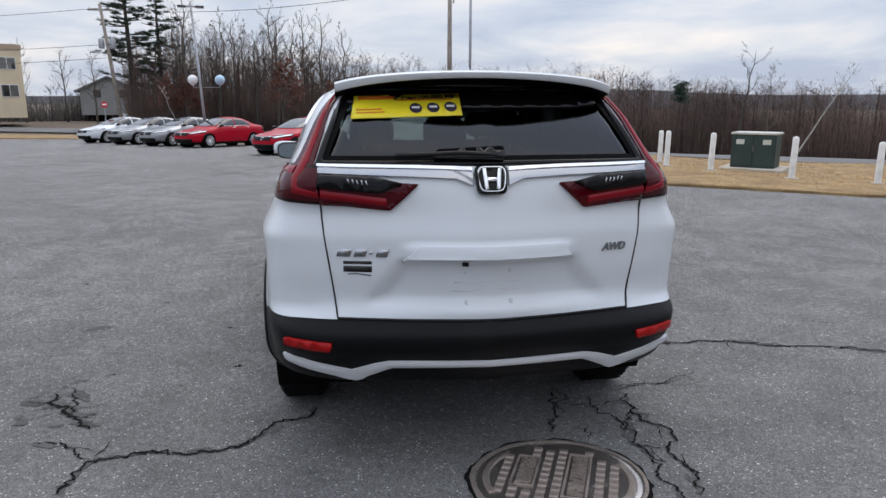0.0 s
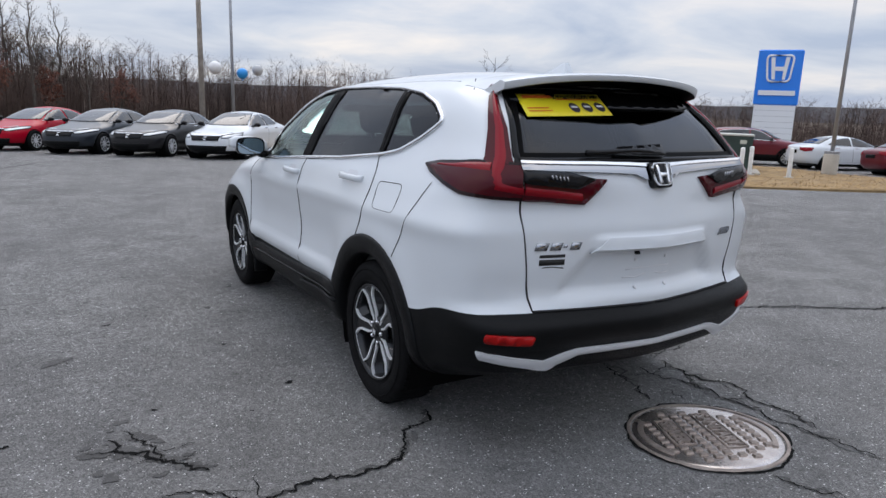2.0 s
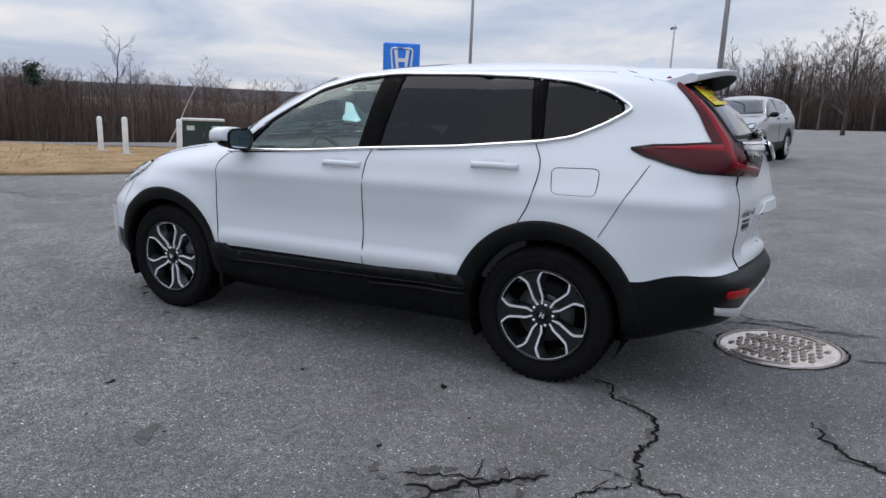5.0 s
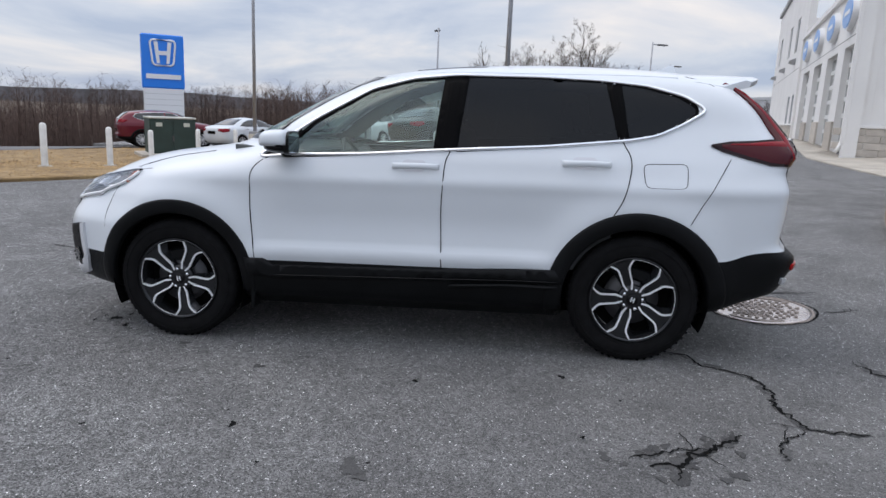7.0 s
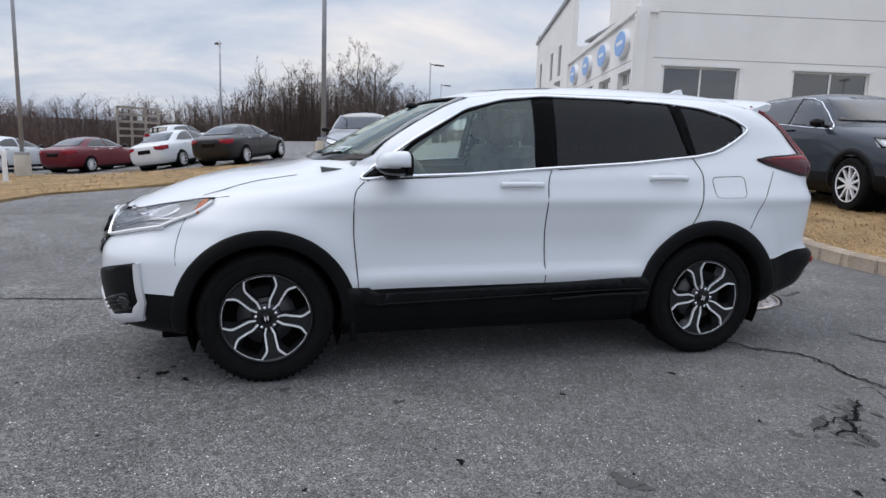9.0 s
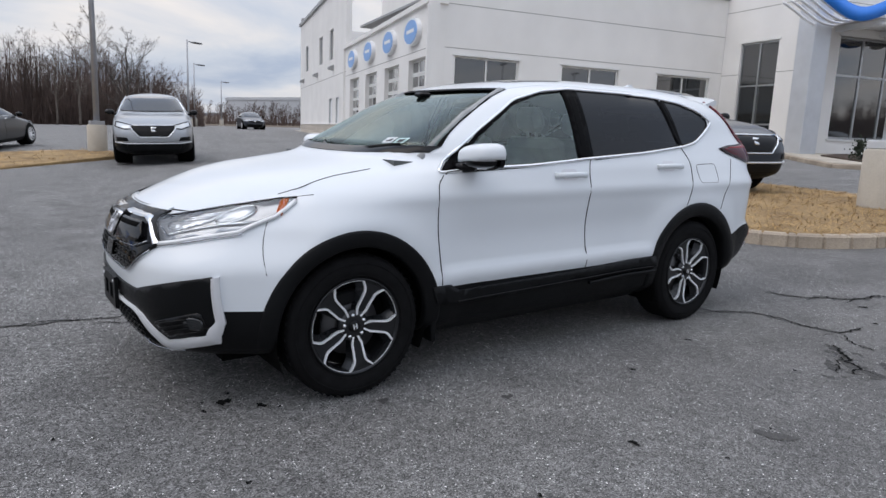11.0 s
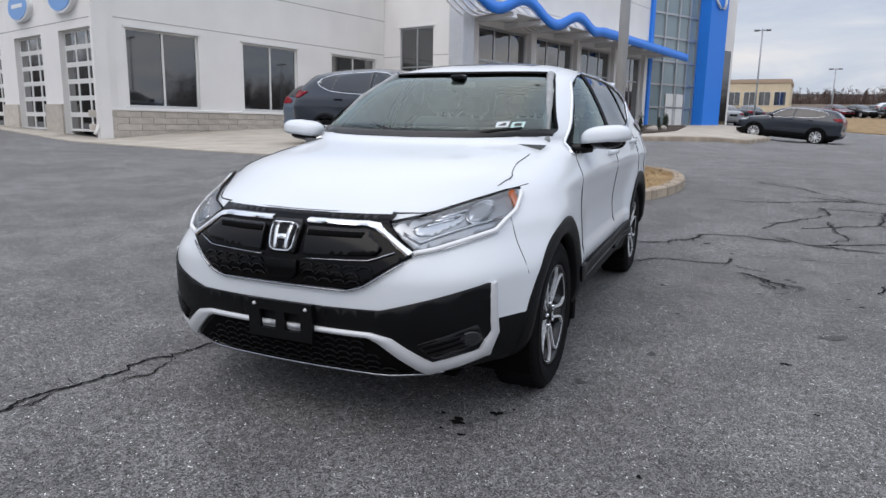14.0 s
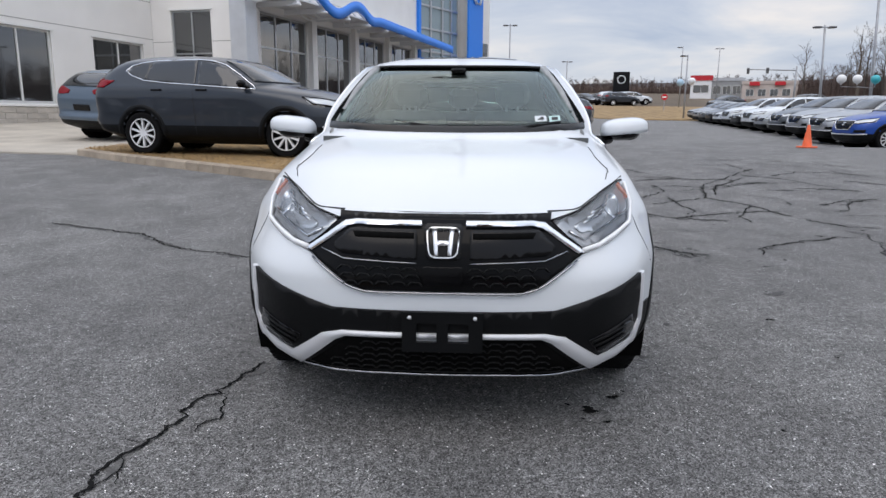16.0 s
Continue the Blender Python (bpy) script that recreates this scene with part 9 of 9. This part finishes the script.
N_GRASS = [(-14, 40), (-13, 42.5), (-19, 45.5), (-40, 52), (-40, 44), (-30, 42)]
tagged(sheet("grass_field", N_GRASS, 0.0, GRASS, 1.5, 0.05, lambda x, y: far_land(x, y) + 0.1), "straw grass strip beside the entrance road", "grass", kind="structure")
for k, (x, y) in enumerate(((-28, -74), (-36, -70), (-18, -82))):
    park("suv" if k else "sedan", ("grey", "black", "grey")[k], x, y, (-65, 110, 100)[k], "dark car driving bay on the south road", "cars on the south road", 0.05)

# ---- loose straw on the grass ----
STRAW = wire(material("dry straw blades", (0.40, 0.255, 0.105), 0.9), scale=0.7, spread=0.4)
STRAW_DARK = wire(material("brown withered blades", (0.20, 0.12, 0.055), 0.9), scale=0.7, spread=0.4)


def straw(outline, count, lift, near, mat, seed, long=0.14):
    """Bent blades and stalks lying on a lawn, thickest near a place."""
    r = random.Random(seed)
    xs, ys = [p[0] for p in outline], [p[1] for p in outline]
    s = Shape()
    k = 0
    while k < count:
        x, y = r.uniform(min(xs), max(xs)), r.uniform(min(ys), max(ys))
        d = math.hypot(x - near[0], y - near[1])
        if not in_poly(outline, x, y) or r.random() > 1 / (1 + (d / 7) ** 2):
            continue
        k += 1
        z = land(x, y) + lift
        a = r.uniform(0, 2 * math.pi)
        h = r.uniform(0.006, 0.032) * (1 + d / 16)
        ln = r.uniform(0.4, 1.0) * long * (1 + d / 14)
        w = 0.0035 * (1 + d / 10)
        u = Vector((math.cos(a), math.sin(a), 0))
        v = Vector((-u.y, u.x, 0)) * w
        p = Vector((x, y, z - 0.004))
        q = p + u * ln * 0.55 + Vector((0, 0, h))
        s.add([p - v, p + v, q + v * 0.8, q - v * 0.8, p + u * ln + Vector((0, 0, h * r.uniform(0.2, 1.3)))], [(0, 1, 2, 3), (3, 2, 4)])
    return tagged(part("straw", s, mat, fix=False), "dry straw and withered blades on the lawn", "straw", kind="stuff")


straw(ISLAND, 9000, 0.13, (1, -5.5), STRAW, 1)
straw(ISLAND, 2500, 0.13, (1, -5.5), STRAW_DARK, 2)
straw(VERGE, 16000, 0.05, (8, 7), STRAW, 3)
straw(VERGE, 4000, 0.05, (8, 7), STRAW_DARK, 4)

# ---- low planting below the showroom ----
SHRUB_LEAF = wire(material("dull evergreen shrub leaves", (0.020, 0.030, 0.018), 0.9), scale=3, spread=0.5)
SHRUB = "small clipped evergreen shrub in the mulch bed"
shrub = bare_tree(61, 0.75, 0.55, 0.025, SHRUB, BARK_DARK, (0, 0), 0.1, 14, 0.006, leaf=SHRUB_LEAF, category="shrub", level=1)
shrub.name = "shrub"
for k, (x, y, sc) in enumerate(((5.9, -19.4, 0.8), (4.2, -19.9, 1.0), (2.6, -21.4, 0.9), (1.9, -23.6, 1.1), (1.5, -26.5, 1.0), (1.6, -30.0, 1.15), (1.8, -33.5, 1.0), (2.2, -37.0, 1.1))):
    m = pose(x, y, land(x, y) + 0.19, 0, 0, 47 * k) @ Matrix.Diagonal((sc * 0.48, sc * 0.48, sc * 0.9, 1))
    if k:
        ob = copy_thing(shrub, m)
    else:
        ob = shrub
        ob.matrix_world = ob.matrix_basis = m
    tagged(ob, SHRUB, "shrub", "showroom shrubs")
ROCK = wire(material("pale landscape rock", (0.38, 0.35, 0.31), 0.9), scale=3, spread=0.3, bump=0.5, bump_scale=20)
for k, (x, y, r) in enumerate(((5.2, -18.9, 0.22), (3.3, -20.4, 0.28), (2.2, -22.6, 0.2), (1.6, -25.0, 0.25), (1.5, -28.4, 0.2))):
    q = random.Random(k)
    s = Shape().ball((0, 0, r * 0.35), r, r * 0.8, r * 0.6, 7, 9)
    s.v = [(a * (1 + 0.12 * math.sin(9 * b + k)), b * (1 + 0.12 * math.cos(7 * a + k)), c * (1 + 0.1 * math.sin(11 * a))) for a, b, c in s.v]
    ob = tagged(part("rock", s, ROCK), "pale rounded rock lying in the mulch bed", "rock", "bed rocks")
    ob.matrix_world = pose(x, y, land(x, y) + 0.17, 0, 0, 60 * k)

# ---- manhole and wear in the paving ----
IRON = wire(material("worn cast iron", (0.34, 0.285, 0.25), 0.55, 0.7), color=(0.42, 0.36, 0.32), scale=14, spread=0.3, fine=0.25, fine_scale=200, bump=0.25, bump_scale=180, rough_spread=0.1)
IRON_PLATE = wire(material("polished worn iron plate", (0.58, 0.51, 0.47), 0.25, 0.9), color=(0.68, 0.62, 0.58), scale=9, spread=0.25, fine=0.12, fine_scale=160, bump=0.05, bump_scale=150, rough_spread=0.08)
MX, MY = 0.25, -2.45
tilt_x = math.atan((land(MX, MY + 0.3) - land(MX, MY - 0.3)) / 0.6)
tilt_y = math.atan((land(MX + 0.3, MY) - land(MX - 0.3, MY)) / 0.6)
lid = thing("manhole_cover", "worn cast-iron sewer manhole cover set in cracked asphalt", "manhole cover",
            m=Matrix.Translation((MX, MY, land(MX, MY) + 0.006)) @ Matrix.Rotation(tilt_x, 4, "X") @ Matrix.Rotation(-tilt_y, 4, "Y") @ Matrix.Rotation(radians(-23.6), 4, "Z"))
part("ring_frame", Shape().lathe([(0.331, -0.05), (0.331, 0.0), (0.334, 0.002), (0.346, 0.002), (0.350, -0.003), (0.350, -0.05)], 64), IRON, lid, "rusty iron seating ring", 30)
plate_ob = part("plate", Shape().lathe([(0.0, 0.0), (0.30, 0.0), (0.318, 0.0), (0.325, -0.004), (0.326, -0.05)], 64), IRON_PLATE, lid, "worn lid plate", 30)
lug = Shape().add([(-0.018, -0.0135, 0), (0.018, -0.0135, 0), (0.018, 0.0135, 0), (-0.018, 0.0135, 0), (-0.0155, -0.011, 0.007), (0.0155, -0.011, 0.007), (0.0155, 0.011, 0.007), (-0.0155, 0.011, 0.007)],
                  [(4, 5, 6, 7), (0, 1, 5, 4), (1, 2, 6, 5), (2, 3, 7, 6), (3, 0, 4, 7)], True).mesh("lug", IRON)
BOXES = ((0.073, 0.032, 0.36, "SANITARY"), (-0.135, 0.034, 0.25, "SEWER"))
for i in range(-5, 6):
    for j in range(-6, 7):
        x, y = i * 0.054, (j + 0.5 * (i % 2)) * 0.047
        if math.hypot(x, y) > 0.262 or any(abs(x - bx) < 0.056 and abs(y - by) < w / 2 + 0.018 for bx, by, w, _ in BOXES):
            continue
        o = new("lug", lug)
        o.parent = plate_ob
        o.matrix_basis = Matrix.Translation((x, y, 0))
for bx, by, w, word in BOXES:
    text = letters(word, 0.085, IRON, Matrix.Translation((bx, by, 0.003)) @ Matrix.Rotation(radians(-90), 4, "Z"), plate_ob, thick=0.004, bold=0.002)
    xs = [v.co.x for v in text.data.vertices]
    for v in text.data.vertices:
        v.co.x *= (w - 0.03) / (max(xs) - min(xs))
    hw, hl_ = 0.044, w / 2
    part("text_frame", Shape().tube([(bx - hw, by - hl_, 0.002), (bx + hw, by - hl_, 0.002), (bx + hw, by + hl_, 0.002), (bx - hw, by + hl_, 0.002)], 0.0055, 6, closed=True), IRON, plate_ob)
for a0 in (-36, 144):
    s = Shape()
    n = 19
    vs = []
    for k in range(n):
        t = radians(a0 + 4 * k)
        for r, z in ((0.272, 0.0), (0.275, 0.006), (0.297, 0.006), (0.300, 0.0)):
            vs.append((r * math.cos(t), r * math.sin(t), z))
    part("arc_bar", s.add(vs, [(4 * k + j, 4 * k + j + 1, 4 * k + j + 5, 4 * k + j + 4) for k in range(n - 1) for j in range(3)] + [(0, 1, 2, 3), (4 * n - 4, 4 * n - 3, 4 * n - 2, 4 * n - 1)], True), IRON, plate_ob)


def ribbon(s, path, width, seed, lift=0.004, wander=0.018, step=0.035, taper=True):
    """An uneven thin strip along a wandering line on the paving."""
    r = random.Random(seed)
    pts = [Vector(p) for p in path]
    fine = []
    for a, b in zip(pts, pts[1:]):
        k = max(2, int((b - a).length / step))
        fine += [a.lerp(b, j / k) for j in range(k)]
    fine.append(pts[-1])
    n = len(fine)
    off, w0 = 0.0, 1.0
    left, right = [], []
    for i, p in enumerate(fine):
        d = (fine[min(i + 1, n - 1)] - fine[max(i - 1, 0)]).normalized()
        nr = Vector((-d.y, d.x))
        off = off * 0.75 + r.gauss(0, wander * 0.55)
        w0 = 0.7 * w0 + 0.3 * r.uniform(0.35, 1.7)
        e = min(1.0, (min(i, n - 1 - i) + 0.4) / 5) if taper else 1.0
        w = width * w0 * (0.25 + 0.75 * e)
        c = p + nr * off
        left.append(c + nr * w * r.uniform(0.35, 0.65))
        right.append(c - nr * w * r.uniform(0.35, 0.65))
    s.add([(p.x, p.y, land(p.x, p.y) + lift) for p in left + right], [(i, i + 1, n + i + 1, n + i) for i in range(n - 1)])


CRACKS = [
    ([(-2.12, -1.22), (-2.08, -1.34), (-1.98, -1.41), (-1.95, -1.47), (-1.87, -1.55), (-1.78, -1.68)], .03), ([(-2.2, -1.3), (-2.1, -1.36), (-2.02, -1.42)], .014),
    ([(-.74, -1.57), (-.81, -1.69), (-.89, -1.75), (-.96, -1.81), (-1.02, -1.94), (-1.14, -1.96), (-1.27, -1.99), (-1.5, -1.94), (-1.66, -2.0), (-1.7, -2.08), (-1.71, -2.26)], .022),
    ([(-1.66, -2.0), (-1.84, -1.85), (-1.98, -1.8)], .016), ([(1.0, -.84), (1.5, -.89), (1.9, -.92), (2.24, -1.08), (2.55, -1.15), (2.85, -1.36), (3.19, -1.68), (3.54, -1.76), (4.3, -1.94)], .028),
    ([(.52, -1.51), (.44, -1.83), (.35, -2.03)], .014), ([(.65, -1.61), (.65, -1.84), (.72, -1.93), (.71, -2.11)], .014),
    ([(.86, -1.64), (.82, -1.86), (.86, -2.06), (.8, -2.27), (.78, -2.51), (.75, -2.68)], .018), ([(.85, -1.58), (1.05, -1.55), (1.25, -1.48), (1.41, -1.38)], .012),
    ([(.53, -1.98), (.49, -2.14)], .012), ([(.8, -1.86), (.66, -2.21), (.71, -2.4), (.66, -2.63), (.65, -3.0)], .016), ([(.16, -2.85), (.16, -2.96), (.23, -3.11)], .014),
    ([(.96, 1.45), (1.03, 1.66), (1.04, 1.85), (1.13, 1.96), (1.14, 2.16), (1.17, 2.31), (1.23, 2.42), (1.24, 2.58), (1.22, 2.71), (1.35, 3.3), (1.5, 3.9)], .026),
    ([(1.04, 1.85), (.99, 2.07), (1.03, 2.22)], .014),
    ([(-2.66, -5.2), (-3.49, -5.27), (-4.33, -5.76), (-5.15, -5.9)], .03), ([(-2.36, -3.97), (-3.24, -4.5), (-3.69, -4.11), (-3.91, -3.46)], .028),
    ([(-2.42, -3.16), (-3.22, -3.59), (-3.92, -3.79)], .026), ([(-1.87, -1.57), (-2.05, -1.14)], .014), ([(-2.28, -2.46), (-2.76, -2.46)], .018),
    ([(-5.54, -12.42), (-6.12, -11.75)], .05), ([(-4.57, -7.67), (-4.71, -6.75)], .035), ([(-3.24, -4.5), (-3.43, -5.34), (-4.84, -7.08)], .028), ([(-3.69, -4.11), (-3.27, -3.35), (-3.27, -3.02)], .026),
    ([(-5.36, 10.25), (-4.59, 11.21), (-3.72, 12.87), (-2.5, 15.8)], .035), ([(2.56, 11.64), (2.24, 9.42), (2.0, 7.23)], .03), ([(.45, -1.72), (.66, -1.75), (.84, -1.72)], .01), ([(.66, -2.21), (.8, -2.27)], .01),
]
# a worn net of cracks across the drive
net = random.Random(9)
for k in range(34):
    x, y = net.uniform(-6.2, -2.2), net.uniform(-8.5, -2.2)
    a = net.choice((0.0, 0.12, 1.5, 3.05, 2.9)) + net.gauss(0, 0.2)
    line_ = [(x, y)]
    for _ in range(net.randint(3, 6)):
        a += net.gauss(0, 0.4)
        st = net.uniform(0.2, 0.45)
        line_.append((line_[-1][0] + st * math.cos(a), line_[-1][1] + st * math.sin(a)))
    CRACKS.append((line_, net.uniform(0.016, 0.034)))
for k, (path, width) in enumerate(CRACKS):
    s = Shape()
    ribbon(s, path, width * 0.62, 100 + k, 0.006, 0.020, 0.016)
    r = random.Random(300 + k)
    if width > 0.015:
        for a, b in zip(path[1:], path[2:]):
            if r.random() < 0.45:
                d = Vector((r.gauss(0, 1), r.gauss(0, 1))).normalized() * r.uniform(0.08, 0.22)
                ribbon(s, [a, (a[0] + d.x, a[1] + d.y)], width * 0.3, 500 + k, 0.0065, 0.012, 0.02)
    tagged(part("crack", s, TAR, fix=False), "jagged open crack in the asphalt", "crack", "asphalt cracks", "structure")


s = Shape()
for k, (path, width) in enumerate(CRACKS):
    for i in range(len(path) - 1):
        if random.Random(40 * k + i).random() < 0.5:
            ribbon(s, path[i:i + 2], width * 1.8, 1000 + 20 * k + i, 0.0035, 0.03, 0.022)
ring_s = Shape()
ribbon(ring_s, [(MX + 0.357 * math.cos(2 * math.pi * k / 24), MY + 0.357 * math.sin(2 * math.pi * k / 24)) for k in range(25)], 0.014, 77, 0.0045, 0.010, 0.025, False)
tagged(part("crack", ring_s, TAR, fix=False), "dark crumbled joint round the manhole", "crack", "asphalt cracks", "structure")
tagged(part("crack_edge", s, HALO, fix=False), "darker crumbled edges along the cracks", "crack", kind="structure")


def blot(s, x, y, r, seed, lift=0.0035):
    """An uneven stain outline."""
    q = random.Random(seed)
    n = 26
    ph = [q.uniform(0, 6.28) for _ in range(4)]
    ring_ = []
    for i in range(n):
        a = 2 * math.pi * i / n
        rr = r * (1 + 0.28 * math.sin(2 * a + ph[0]) + 0.22 * math.sin(3 * a + ph[1]) + 0.16 * math.sin(5 * a + ph[2]) + 0.12 * math.sin(9 * a + ph[3]))
        px_, py_ = x + rr * math.cos(a), y + rr * math.sin(a) * 0.8
        ring_.append((px_, py_, land(px_, py_) + lift))
    s.add([(x, y, land(x, y) + lift)] + ring_, [(0, i + 1, (i + 1) % n + 1) for i in range(n)])


s = Shape()
for k, (x, y, r) in enumerate(((-2.05, -1.05, .03), (-2.13, -1.56, .035), (-2.17, -1.5, .025), (-2.28, -.05, .055), (-2.34, -.1, .03), (-1.31, .69, .028), (-1.03, 1.25, .03), (-2.2, -1.25, .022), (-1.95, -1.62, .025), (-2.0, -1.2, .02), (-1.83, -1.5, .02), (-2.1, -1.12, .018))):
    blot(s, x, y, r, 700 + k)
patch_ = random.Random(21)
for (xa, ya_), (xb, yb_) in (((-2.10, -1.26), (-1.98, -1.42)), ((-1.98, -1.42), (-1.80, -1.66)), ((-2.22, -1.30), (-2.08, -1.38)), ((-2.02, -1.20), (-1.93, -1.30))):
    for k in range(7):
        u = k / 6
        blot(s, xa + (xb - xa) * u + patch_.gauss(0, 0.012), ya_ + (yb_ - ya_) * u + patch_.gauss(0, 0.012), patch_.uniform(0.018, 0.036), 740 + k + int(100 * abs(xa)), 0.003 + 0.0001 * k)
tagged(part("stain", s, STAIN, fix=False), "dark damp blotches on the asphalt", "stain", kind="structure")
s = Shape()
r = random.Random(55)
for k, (x, y, q) in enumerate(((-.64, 1.91, .035), (-.77, 1.77, .025), (-.55, 1.86, .012), (-.7, 2.02, .015), (-.83, 1.7, .01), (-.6, 2.0, .01))):
    blot(s, x, y, q, 800 + k, 0.004)
for k in range(46):
    x, y = r.uniform(-4.5, 0.2), r.uniform(-4.5, 3.5)
    if x < -1.05 or y > 2.6:
        blot(s, x, y, r.uniform(0.006, 0.03), 850 + k, 0.004)
tagged(part("oil_spot", s, TAR, fix=False), "small black oil spots on the asphalt", "stain", kind="structure")
